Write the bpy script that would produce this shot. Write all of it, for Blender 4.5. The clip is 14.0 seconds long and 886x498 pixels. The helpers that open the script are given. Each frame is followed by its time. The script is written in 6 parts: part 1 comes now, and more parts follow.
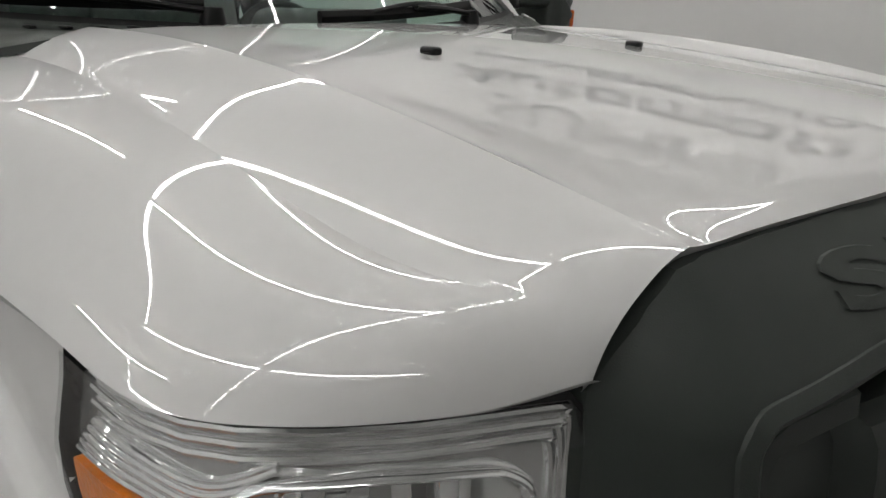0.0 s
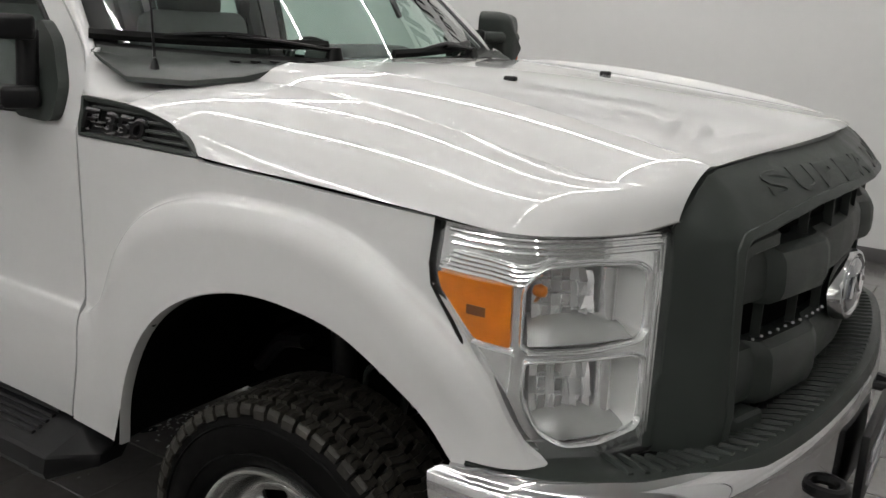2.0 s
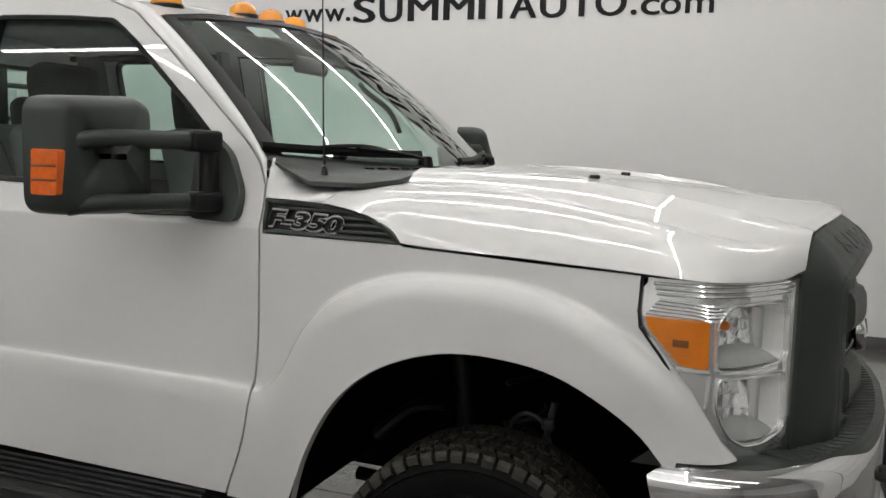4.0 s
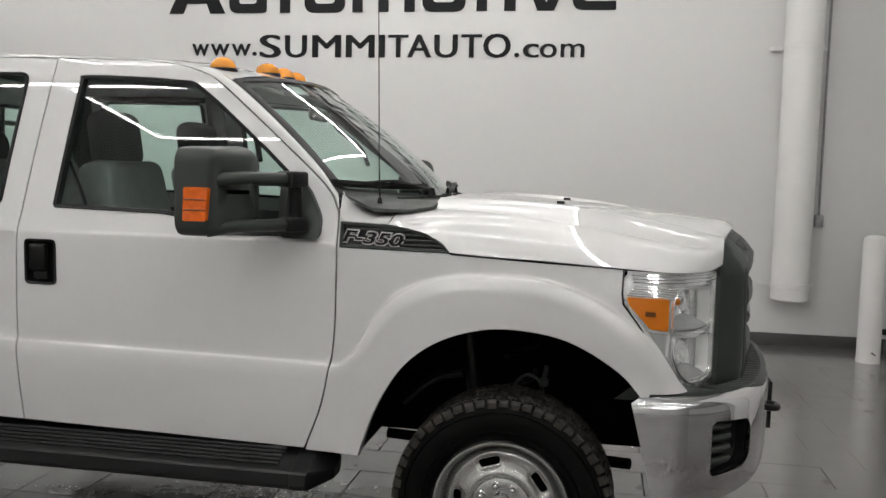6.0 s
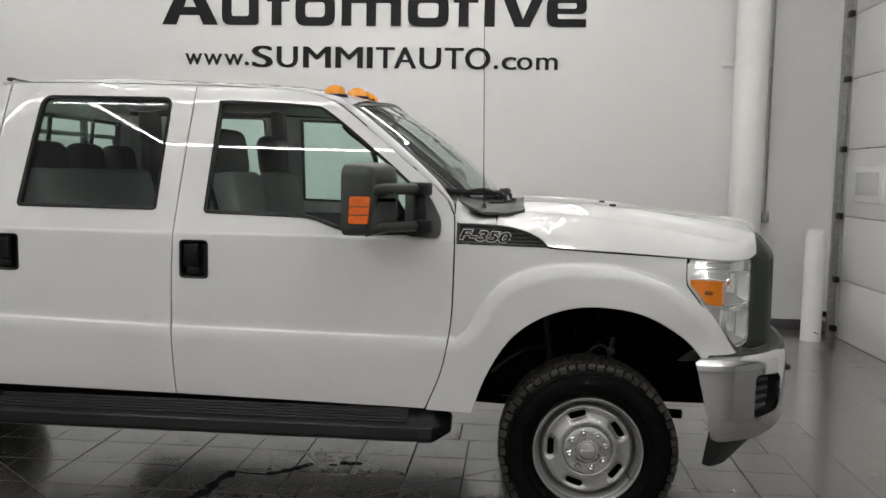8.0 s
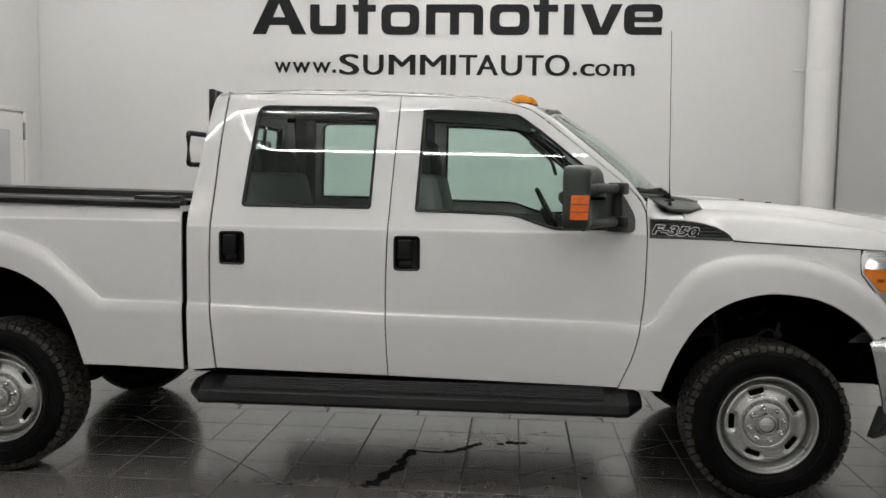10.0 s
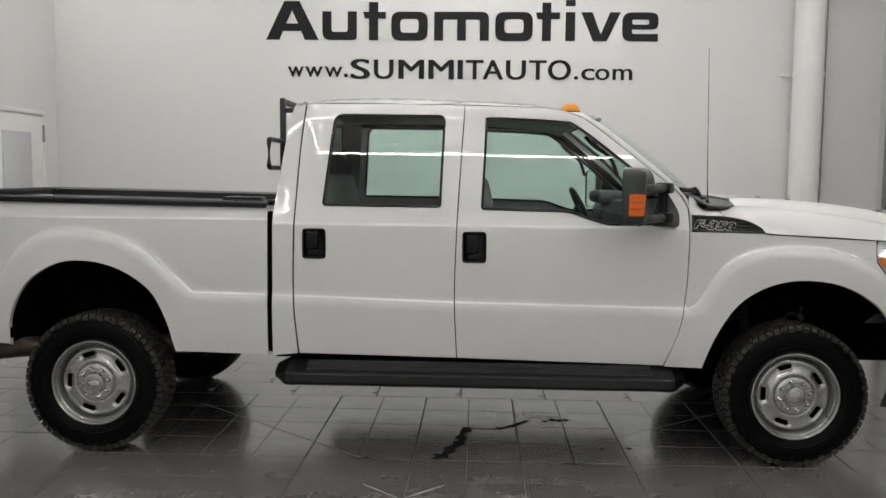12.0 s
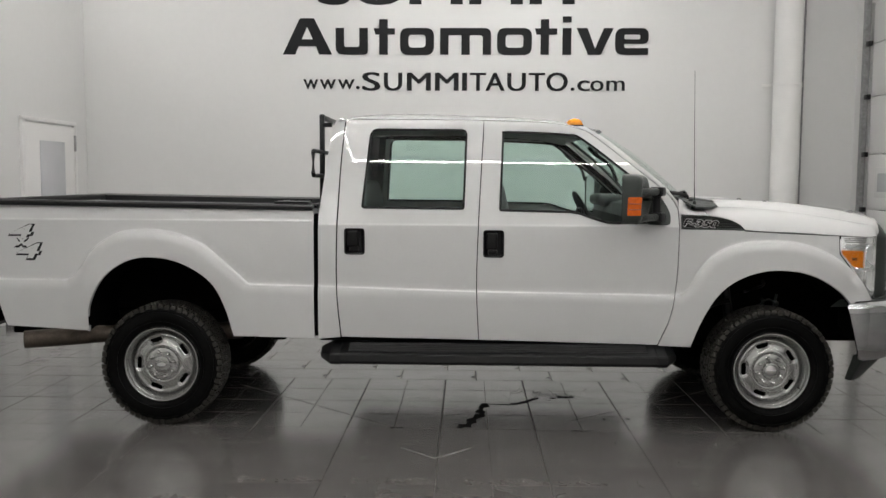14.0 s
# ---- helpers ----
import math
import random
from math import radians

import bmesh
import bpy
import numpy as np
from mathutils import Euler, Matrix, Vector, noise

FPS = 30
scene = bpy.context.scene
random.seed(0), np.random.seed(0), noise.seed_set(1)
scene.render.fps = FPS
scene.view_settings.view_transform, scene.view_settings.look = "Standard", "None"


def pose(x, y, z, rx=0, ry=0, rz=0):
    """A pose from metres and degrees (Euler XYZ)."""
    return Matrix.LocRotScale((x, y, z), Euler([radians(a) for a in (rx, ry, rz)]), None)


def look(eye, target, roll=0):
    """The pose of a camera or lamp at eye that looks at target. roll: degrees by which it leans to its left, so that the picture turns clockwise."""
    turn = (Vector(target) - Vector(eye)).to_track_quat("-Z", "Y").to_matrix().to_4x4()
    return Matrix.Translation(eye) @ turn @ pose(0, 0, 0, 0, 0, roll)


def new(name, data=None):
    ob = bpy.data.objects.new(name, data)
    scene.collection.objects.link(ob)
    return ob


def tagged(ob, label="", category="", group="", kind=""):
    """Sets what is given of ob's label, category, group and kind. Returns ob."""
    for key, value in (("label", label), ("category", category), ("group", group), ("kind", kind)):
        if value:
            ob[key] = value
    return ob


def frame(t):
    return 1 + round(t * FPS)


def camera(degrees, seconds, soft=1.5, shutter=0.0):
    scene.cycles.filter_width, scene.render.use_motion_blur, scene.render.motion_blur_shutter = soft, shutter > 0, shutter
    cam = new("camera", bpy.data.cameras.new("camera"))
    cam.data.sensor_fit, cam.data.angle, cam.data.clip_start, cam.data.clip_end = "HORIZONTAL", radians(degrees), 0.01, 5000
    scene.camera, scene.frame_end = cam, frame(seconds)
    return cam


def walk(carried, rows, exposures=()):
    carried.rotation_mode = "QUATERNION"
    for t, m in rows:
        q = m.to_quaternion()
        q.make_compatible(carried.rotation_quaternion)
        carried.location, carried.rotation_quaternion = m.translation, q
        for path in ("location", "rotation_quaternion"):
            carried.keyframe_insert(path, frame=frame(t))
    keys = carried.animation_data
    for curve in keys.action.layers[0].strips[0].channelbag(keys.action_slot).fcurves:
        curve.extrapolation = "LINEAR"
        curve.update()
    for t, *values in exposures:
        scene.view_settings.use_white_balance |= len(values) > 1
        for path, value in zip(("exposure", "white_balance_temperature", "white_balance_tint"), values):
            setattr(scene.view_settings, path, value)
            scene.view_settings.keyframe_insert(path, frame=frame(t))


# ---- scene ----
cam = camera(53.8, 14.0)
EXPOSURES = [(0.0, -0.24), (1.0, 0.04), (1.5, 0.14), (3.0, 0.17), (14.0, 0.17)]
PATH = [
    (0, (5.023, -1.269, 1.557), (3.733, 0.155, 1.002), 1.8),
    (0.5, (5.076, -1.494, 1.585), (3.803, -0.053, 1.031), 1.3),
    (1, (5.159, -1.725, 1.577), (3.918, -0.257, 1.027), 1.2),
    (1.5, (5.192, -1.929, 1.594), (4.029, -0.397, 1.049), 1.8),
    (2, (5.175, -2.212, 1.602), (4.12, -0.588, 1.103), 2.5),
    (2.5, (5.072, -2.405, 1.586), (4.108, -0.684, 1.261), 2.6),
    (3, (4.895, -2.584, 1.551), (4.018, -0.806, 1.287), 2.1),
    (5.5, (4.397, -3.718, 1.579), (3.948, -1.778, 1.387), 1.5),
    (6, (4.294, -3.983, 1.593), (3.932, -2.024, 1.418), 1.4),
    (6.5, (4.157, -4.156, 1.584), (3.872, -2.184, 1.416), 1.4),
    (7, (3.961, -4.356, 1.596), (3.737, -2.376, 1.423), 1.3),
    (7.5, (3.788, -4.61, 1.615), (3.61, -2.625, 1.437), 1.3),
    (8, (3.619, -4.817, 1.631), (3.455, -2.831, 1.455), 1.2),
    (8.5, (3.374, -4.94, 1.608), (3.19, -2.956, 1.441), 1.1),
    (9, (3.146, -5.068, 1.606), (2.958, -3.083, 1.44), 1.0),
    (11.5, (2.234, -5.667, 1.62), (2.145, -3.677, 1.444), 0.6),
    (12, (2.181, -5.821, 1.623), (2.105, -3.83, 1.45), 0.6),
    (12.5, (2.143, -6.027, 1.614), (2.073, -4.035, 1.446), 0.5),
    (13, (2.078, -6.246, 1.628), (2.014, -4.254, 1.461), 0.5),
    (13.5, (2.014, -6.478, 1.627), (1.957, -4.486, 1.462), 0.4),
    (14, (1.994, -6.58, 1.639), (1.941, -4.588, 1.475), 0.3),
]
walk(cam, [(t, look(eye, target, roll)) for t, eye, target, roll in PATH], EXPOSURES)

# ---- light: a closed showroom under rows of linear lamps, some added as fill ----
world = bpy.data.worlds.new("world")
scene.world = world
world.use_nodes = True
world.node_tree.nodes["Background"].inputs[0].default_value = (0.6, 0.62, 0.65, 1)
world.node_tree.nodes["Background"].inputs[1].default_value = 0.02
LAMP_POWER = 37.0
CEILING = 4.5

# ---- materials ----
def material(name, colour, rough=0.5, metal=0.0, coat=0.0, coat_rough=0.03, coat_ior=1.5, noise_scale=0.0, noise_amount=0.0,
             bump_scale=0.0, bump=0.0, fine_scale=0.0, fine_amount=0.0, rough_amount=0.0, random_amount=0.0, spec=0.5):
    m = bpy.data.materials.new(name)
    m.use_nodes = True
    t = m.node_tree
    b = t.nodes["Principled BSDF"]
    b.inputs["Base Color"].default_value = (*colour, 1)
    b.inputs["Roughness"].default_value = rough
    b.inputs["Metallic"].default_value = metal
    b.inputs["Coat Weight"].default_value = coat
    b.inputs["Coat Roughness"].default_value = coat_rough
    b.inputs["Coat IOR"].default_value = coat_ior
    b.inputs["Specular IOR Level"].default_value = spec
    pos = t.nodes.new("ShaderNodeTexCoord")
    out = None
    def noise_node(scale, detail=4):
        n = t.nodes.new("ShaderNodeTexNoise")
        n.inputs["Scale"].default_value = scale
        n.inputs["Detail"].default_value = detail
        t.links.new(pos.outputs["Object"], n.inputs["Vector"])
        return n
    def times(prev, fac_socket, amount):
        rng = t.nodes.new("ShaderNodeMapRange")
        rng.inputs["From Min"].default_value, rng.inputs["From Max"].default_value = 0.25, 0.75
        rng.inputs["To Min"].default_value, rng.inputs["To Max"].default_value = 1 - amount, 1 + amount
        t.links.new(fac_socket, rng.inputs["Value"])
        mul = t.nodes.new("ShaderNodeVectorMath")
        mul.operation = "SCALE"
        if prev is None:
            mul.inputs[0].default_value = colour
        else:
            t.links.new(prev, mul.inputs[0])
        t.links.new(rng.outputs[0], mul.inputs["Scale"])
        return mul.outputs[0]
    if noise_amount:
        out = times(out, noise_node(noise_scale).outputs[0], noise_amount)
    if fine_amount:
        out = times(out, noise_node(fine_scale, 6).outputs[0], fine_amount)
    if random_amount:
        info = t.nodes.new("ShaderNodeObjectInfo")
        out = times(out, info.outputs["Random"], random_amount)
    if out is not None:
        t.links.new(out, b.inputs["Base Color"])
    if rough_amount:
        rng = t.nodes.new("ShaderNodeMapRange")
        rng.inputs["From Min"].default_value, rng.inputs["From Max"].default_value = 0.3, 0.7
        rng.inputs["To Min"].default_value, rng.inputs["To Max"].default_value = max(0.0, rough - rough_amount), rough + rough_amount
        t.links.new(noise_node(noise_scale * 1.7 + 1.0).outputs[0], rng.inputs["Value"])
        t.links.new(rng.outputs[0], b.inputs["Roughness"])
    if bump:
        bn = t.nodes.new("ShaderNodeBump")
        bn.inputs["Strength"].default_value = 1.0
        bn.inputs["Distance"].default_value = bump
        t.links.new(noise_node(bump_scale, 3).outputs[0], bn.inputs["Height"])
        t.links.new(bn.outputs[0], b.inputs["Normal"])
    return m


def glass(name, tint, gloss=0.05):
    """Thin tinted glass: a clear tint with a sharp gloss that grows at grazing angles."""
    m = bpy.data.materials.new(name)
    m.use_nodes = True
    t = m.node_tree
    t.nodes.remove(t.nodes["Principled BSDF"])
    clear = t.nodes.new("ShaderNodeBsdfTransparent")
    clear.inputs[0].default_value = (*tint, 1)
    shine = t.nodes.new("ShaderNodeBsdfGlossy")
    shine.inputs["Color"].default_value = (1, 1, 1, 1)
    shine.inputs["Roughness"].default_value = 0.0
    lw = t.nodes.new("ShaderNodeLayerWeight")
    lw.inputs[0].default_value = 0.5
    power = t.nodes.new("ShaderNodeMath")
    power.operation = "POWER"
    power.inputs[1].default_value = 4.0
    t.links.new(lw.outputs["Facing"], power.inputs[0])
    fac = t.nodes.new("ShaderNodeMath")
    fac.operation = "MULTIPLY_ADD"
    fac.inputs[1].default_value = 0.9
    fac.inputs[2].default_value = gloss
    t.links.new(power.outputs[0], fac.inputs[0])
    mix = t.nodes.new("ShaderNodeMixShader")
    t.links.new(fac.outputs[0], mix.inputs[0])
    t.links.new(clear.outputs[0], mix.inputs[1])
    t.links.new(shine.outputs[0], mix.inputs[2])
    t.links.new(mix.outputs[0], t.nodes["Material Output"].inputs[0])
    return m


def glowing(name, colour, strength):
    m = bpy.data.materials.new(name)
    m.use_nodes = True
    t = m.node_tree
    b = t.nodes["Principled BSDF"]
    b.inputs["Base Color"].default_value = (0.9, 0.9, 0.9, 1)
    b.inputs["Emission Color"].default_value = (*colour, 1)
    b.inputs["Emission Strength"].default_value = strength
    return m


WHITE = material("white_car_paint", (0.64, 0.64, 0.635), 0.6, coat=1.0, coat_rough=0.002, coat_ior=1.65, noise_scale=1.5, noise_amount=0.012, fine_scale=60, fine_amount=0.01, spec=0.0)
PLASTIC = material("grey_textured_plastic", (0.034, 0.040, 0.036), 0.38, noise_scale=6, noise_amount=0.10, bump_scale=900, bump=0.0004, rough_amount=0.06, spec=0.32)
TRIM = material("black_trim_plastic", (0.0055, 0.0055, 0.0060), 0.36, noise_scale=8, noise_amount=0.15, bump_scale=600, bump=0.0002, spec=0.30)
SEAL = material("black_rubber_seal", (0.004, 0.004, 0.004), 0.42, noise_scale=20, noise_amount=0.2, spec=0.25)
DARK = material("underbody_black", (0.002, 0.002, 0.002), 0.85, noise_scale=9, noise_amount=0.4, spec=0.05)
RUBBER = material("tyre_rubber", (0.0028, 0.0028, 0.0027), 0.5, spec=0.08, noise_scale=12, noise_amount=0.25, fine_scale=90, fine_amount=0.15, bump_scale=300, bump=0.0004, rough_amount=0.12)
TREAD = material("tyre_tread", (0.027, 0.025, 0.0205), 0.5, spec=0.35, noise_scale=25, noise_amount=0.4, fine_scale=120, fine_amount=0.25, bump_scale=200, bump=0.0008)
MARKER = material("amber_marker_lens", (0.62, 0.22, 0.008), 0.25, coat=0.3, noise_scale=30, noise_amount=0.10)
STEEL = material("argent_wheel_paint", (0.42, 0.42, 0.41), 0.27, metal=0.8, noise_scale=3, noise_amount=0.03, fine_scale=150, fine_amount=0.03)
CAPMETAL = material("brushed_hub_cap", (0.55, 0.55, 0.54), 0.16, metal=0.9, noise_scale=20, noise_amount=0.10)
CHROME = material("chrome", (0.62, 0.62, 0.63), 0.045, metal=1.0, noise_scale=3, noise_amount=0.02, bump_scale=2.6, bump=0.004)
SHELF = material("satin_reflector", (0.48, 0.48, 0.475), 0.24, metal=0.50, noise_scale=18, noise_amount=0.08, bump_scale=160, bump=0.0006)
CHAMBER = material("satin_lamp_chamber", (0.93, 0.93, 0.92), 0.16, metal=0.15, coat=0.5, noise_scale=5, noise_amount=0.03)
REFLECTOR = material("bright_reflector", (0.95, 0.95, 0.95), 0.09, metal=0.80, coat=0.3, noise_scale=5, noise_amount=0.03)
FACET = material("lamp_facet_chrome", (0.97, 0.97, 0.97), 0.05, metal=0.80, noise_scale=5, noise_amount=0.03)
SILVER = material("satin_silver", (0.42, 0.42, 0.42), 0.30, metal=0.6, noise_scale=8, noise_amount=0.08)
AMBER = material("amber_lens", (0.70, 0.19, 0.003), 0.28, coat=0.15, noise_scale=30, noise_amount=0.12, bump_scale=160, bump=0.0012)
REDAMBER = material("orange_lamp_lens", (0.64, 0.11, 0.004), 0.25, coat=0.2, noise_scale=40, noise_amount=0.18, bump_scale=220, bump=0.0015)
AMBER_DARK = material("dark_amber", (0.16, 0.05, 0.01), 0.3, noise_scale=30, noise_amount=0.1)
BLUE = material("blue_enamel", (0.012, 0.030, 0.10), 0.2, coat=1.0, noise_scale=10, noise_amount=0.06)
CLOTH = material("grey_seat_cloth", (0.20, 0.20, 0.20), 0.9, noise_scale=30, noise_amount=0.18, fine_scale=300, fine_amount=0.2, bump_scale=500, bump=0.0008)
# seat cloth again, its colour lowered to hold the shade on the headrests
HEADREST_SHADE = material("shaded_headrest_cloth", (0.055, 0.055, 0.056), 0.9, noise_scale=30, noise_amount=0.18, fine_scale=300, fine_amount=0.2, bump_scale=500, bump=0.0008)
CABIN = material("cabin_grey_plastic", (0.085, 0.086, 0.087), 0.7, noise_scale=10, noise_amount=0.12)
LINER = material("cabin_headliner", (0.32, 0.32, 0.31), 0.9, noise_scale=20, noise_amount=0.08)
BEDLINER = material("bed_floor_paint", (0.30, 0.30, 0.30), 0.5, noise_scale=6, noise_amount=0.15, fine_scale=60, fine_amount=0.1)
EXHAUST = material("brown_exhaust_steel", (0.085, 0.068, 0.054), 0.45, metal=0.7, noise_scale=14, noise_amount=0.3, fine_scale=80, fine_amount=0.2)
PANE = glass("tinted_glass", (0.76, 0.89, 0.84), 0.05)
SHIELD = glass("windscreen_glass", (0.70, 0.84, 0.78), 0.05)
LENS = glass("clear_lamp_lens", (0.96, 0.97, 0.97), 0.03)
MIRROR = material("mirror_glass", (0.8, 0.82, 0.82), 0.01, metal=1.0)
WALL = material("white_wall_paint", (0.66, 0.657, 0.648), 0.55, noise_scale=0.7, noise_amount=0.018, fine_scale=14, fine_amount=0.012, bump_scale=90, bump=0.0006)
CEIL = material("white_ceiling_paint", (0.66, 0.66, 0.65), 0.8, noise_scale=1, noise_amount=0.03)
DOORPAINT = material("white_door_paint", (0.72, 0.71, 0.70), 0.4, noise_scale=1.4, noise_amount=0.03, fine_scale=30, fine_amount=0.015)
FROST = material("frosted_panel", (0.53, 0.535, 0.555), 0.25, noise_scale=3, noise_amount=0.04)
LETTER = material("charcoal_lettering", (0.011, 0.0115, 0.0125), 0.55, noise_scale=3, noise_amount=0.08, spec=0.15)
TILE = material("grey_floor_tile", (0.136, 0.127, 0.122), 0.24, coat=0.9, coat_rough=0.15, coat_ior=1.5, noise_scale=2.2, noise_amount=0.12, fine_scale=26, fine_amount=0.08, bump_scale=5, bump=0.0005, rough_amount=0.04, random_amount=0.045)
GROUT = material("grey_grout", (0.150, 0.142, 0.134), 0.7, noise_scale=12, noise_amount=0.2)
BASE = material("dark_base_tile", (0.075, 0.072, 0.072), 0.35, noise_scale=5, noise_amount=0.12)
PIPE = material("white_painted_pipe", (0.74, 0.735, 0.72), 0.6, noise_scale=4, noise_amount=0.03, bump_scale=25, bump=0.004)
GALV = material("galvanised_steel", (0.30, 0.30, 0.30), 0.42, metal=0.7, noise_scale=20, noise_amount=0.25)
CRACK = material("black_wet_crack", (0.004, 0.004, 0.004), 0.6, spec=0.08, noise_scale=40, noise_amount=0.3)
CRUMB = material("pale_grit", (0.45, 0.44, 0.42), 0.5, noise_scale=60, noise_amount=0.3)
STONE = material("pale_inlay", (0.26, 0.25, 0.24), 0.35, noise_scale=30, noise_amount=0.1)
LAMP = glowing("lamp_diffuser", (1.0, 0.985, 0.96), LAMP_POWER)
LAMPBODY = material("lamp_housing", (0.6, 0.6, 0.6), 0.4)

# ---- mesh helpers ----
from mathutils.geometry import delaunay_2d_cdt


class Shape:
    """Vertices, faces and, where given, normals of one mesh."""
    def __init__(self):
        self.v, self.f, self.n = [], [], []

    def add(self, verts, faces, normals=None):
        k = len(self.v)
        self.v += [tuple(p) for p in verts]
        self.f += [tuple(i + k for i in f) for f in faces]
        self.n += [tuple(q) for q in normals] if normals is not None else [(0, 0, 0)] * len(verts)
        return self

    def move(self, m):
        self.v = [tuple(m @ Vector(p)) for p in self.v]
        return self

    def box(self, c, size, bevel=0.0, seg=2, turn=None):
        bm = bmesh.new()
        bmesh.ops.create_cube(bm, size=1.0)
        bmesh.ops.scale(bm, vec=size, verts=bm.verts)
        if bevel:
            bmesh.ops.bevel(bm, geom=list(bm.edges), offset=bevel, segments=seg, profile=0.5, affect="EDGES")
        m = Matrix.Translation(c) @ (turn or Matrix.Identity(4))
        bm.verts.index_update()
        self.add([m @ v.co for v in bm.verts], [[v.index for v in f.verts] for f in bm.faces])
        bm.free()
        return self

    def grid(self, rows, closed=False):
        """Rows of points of one length, joined to a sheet; closed: each row is a ring."""
        n = len(rows[0])
        faces = []
        for i in range(len(rows) - 1):
            for j in range(n if closed else n - 1):
                k = (j + 1) % n
                faces.append((i * n + j, i * n + k, (i + 1) * n + k, (i + 1) * n + j))
        return self.add([p for r in rows for p in r], faces)

    def lathe(self, profile, seg=48, centre=(0, 0, 0), axis="y"):
        rows = []
        for r, h in profile:
            ring = []
            for i in range(seg):
                a = 2 * math.pi * i / seg
                p = (r * math.cos(a), h, r * math.sin(a)) if axis == "y" else ((r * math.cos(a), r * math.sin(a), h) if axis == "z" else (h, r * math.cos(a), r * math.sin(a)))
                ring.append(tuple(q + c for q, c in zip(p, centre)))
            rows.append(ring)
        return self.grid(rows, closed=True)

    def tube(self, path, r, seg=8, caps=True, squash=1.0):
        pts = [Vector(p) for p in path]
        rows = []
        up = Vector((0, 0, 1))
        for i, p in enumerate(pts):
            d = (pts[min(i + 1, len(pts) - 1)] - pts[max(i - 1, 0)]).normalized()
            side = d.cross(up)
            if side.length < 1e-3:
                side = d.cross(Vector((0, 1, 0)))
            side.normalize()
            top = side.cross(d).normalized()
            rad = r[i] if isinstance(r, (list, tuple)) else r
            rows.append([tuple(p + rad * (math.cos(2 * math.pi * j / seg) * side + squash * math.sin(2 * math.pi * j / seg) * top)) for j in range(seg)])
        self.grid(rows, closed=True)
        if caps:
            k = len(self.v)
            self.add(rows[0], [tuple(range(seg))])
            self.add(rows[-1], [tuple(reversed(range(seg)))])
        return self

    def prism(self, outline, lo, hi, axis="y"):
        """An outline in a plane, given thickness along the axis."""
        def at(a, b, h):
            return (a, h, b) if axis == "y" else ((a, b, h) if axis == "z" else (h, a, b))
        n = len(outline)
        k = [at(a, b, lo) for a, b in outline] + [at(a, b, hi) for a, b in outline]
        self.add(k[:n], [tuple(range(n))])
        self.add(k[n:], [tuple(reversed(range(n)))])
        return self.add(k, [(i, i + n, (i + 1) % n + n, (i + 1) % n) for i in range(n)])


def empty(name, at=(0, 0, 0), parent=None):
    ob = new(name)
    ob.location = at
    ob.parent = parent
    return ob


def part(name, shape, mat, parent=None, label="", sharp=38, smooth=True, shadow=True):
    """One mesh object out of a shape, under a thing or a part."""
    me = bpy.data.meshes.new(name)
    me.from_pydata(shape.v, [], shape.f)
    me.materials.append(mat)
    given = any(q != (0, 0, 0) for q in shape.n)
    if not given:
        bm = bmesh.new()
        bm.from_mesh(me)
        bmesh.ops.remove_doubles(bm, verts=bm.verts, dist=1e-5)
        bmesh.ops.recalc_face_normals(bm, faces=bm.faces)
        bm.to_mesh(me)
        bm.free()
    me.polygons.foreach_set("use_smooth", [smooth] * len(me.polygons))
    if given:
        me.normals_split_custom_set_from_vertices([Vector(q) if Vector(q).length else Vector((0, 0, 1)) for q in shape.n])
    elif smooth:
        me.set_sharp_from_angle(angle=radians(sharp))
    me.update()
    ob = new(name, me)
    ob.parent = parent
    if label:
        tagged(ob, label)
    if not shadow:
        ob.visible_shadow = False
    return ob


def curve_through(points, n=6, closed=False):
    """A smooth line through points of a plane or of space."""
    p = [Vector((*q, 0)) if len(q) == 2 else Vector(q) for q in points]
    d = len(points[0])
    out = []
    m = len(p)
    for i in range(m if closed else m - 1):
        a, b = p[i], p[(i + 1) % m]
        c = p[i - 1] if (i or closed) else a + (a - b)
        e = p[(i + 2) % m] if (i + 2 < m or closed) else b + (b - a)
        for j in range(n):
            t = j / n
            q = 0.5 * (2 * a + (b - c) * t + (2 * c - 5 * a + 4 * b - e) * t * t + (3 * a - c - 3 * b + e) * t ** 3)
            out.append(tuple(q[:d]))
    if not closed:
        out.append(tuple(p[-1][:d]))
    return out


def rounded(poly, r, n=5):
    """A closed outline with its corners rounded; r may be one radius or one for each corner."""
    out = []
    m = len(poly)
    for i in range(m):
        a, b, c = (Vector((*poly[(i + k) % m], 0)) for k in (-1, 0, 1))
        rad = r[i] if isinstance(r, (list, tuple)) else r
        u, w = (a - b), (c - b)
        rad = min(rad, 0.45 * u.length, 0.45 * w.length)
        if rad < 1e-4:
            out.append((b.x, b.y))
            continue
        s, e = b + u.normalized() * rad, b + w.normalized() * rad
        for j in range(n + 1):
            t = j / n
            q = (1 - t) ** 2 * s + 2 * t * (1 - t) * b + t * t * e
            out.append((q.x, q.y))
    return out


def inside(x, y, poly):
    hit = False
    j = len(poly) - 1
    for i in range(len(poly)):
        (xi, yi), (xj, yj) = poly[i], poly[j]
        if (yi > y) != (yj > y) and x < (xj - xi) * (y - yi) / (yj - yi) + xi:
            hit = not hit
        j = i
    return hit


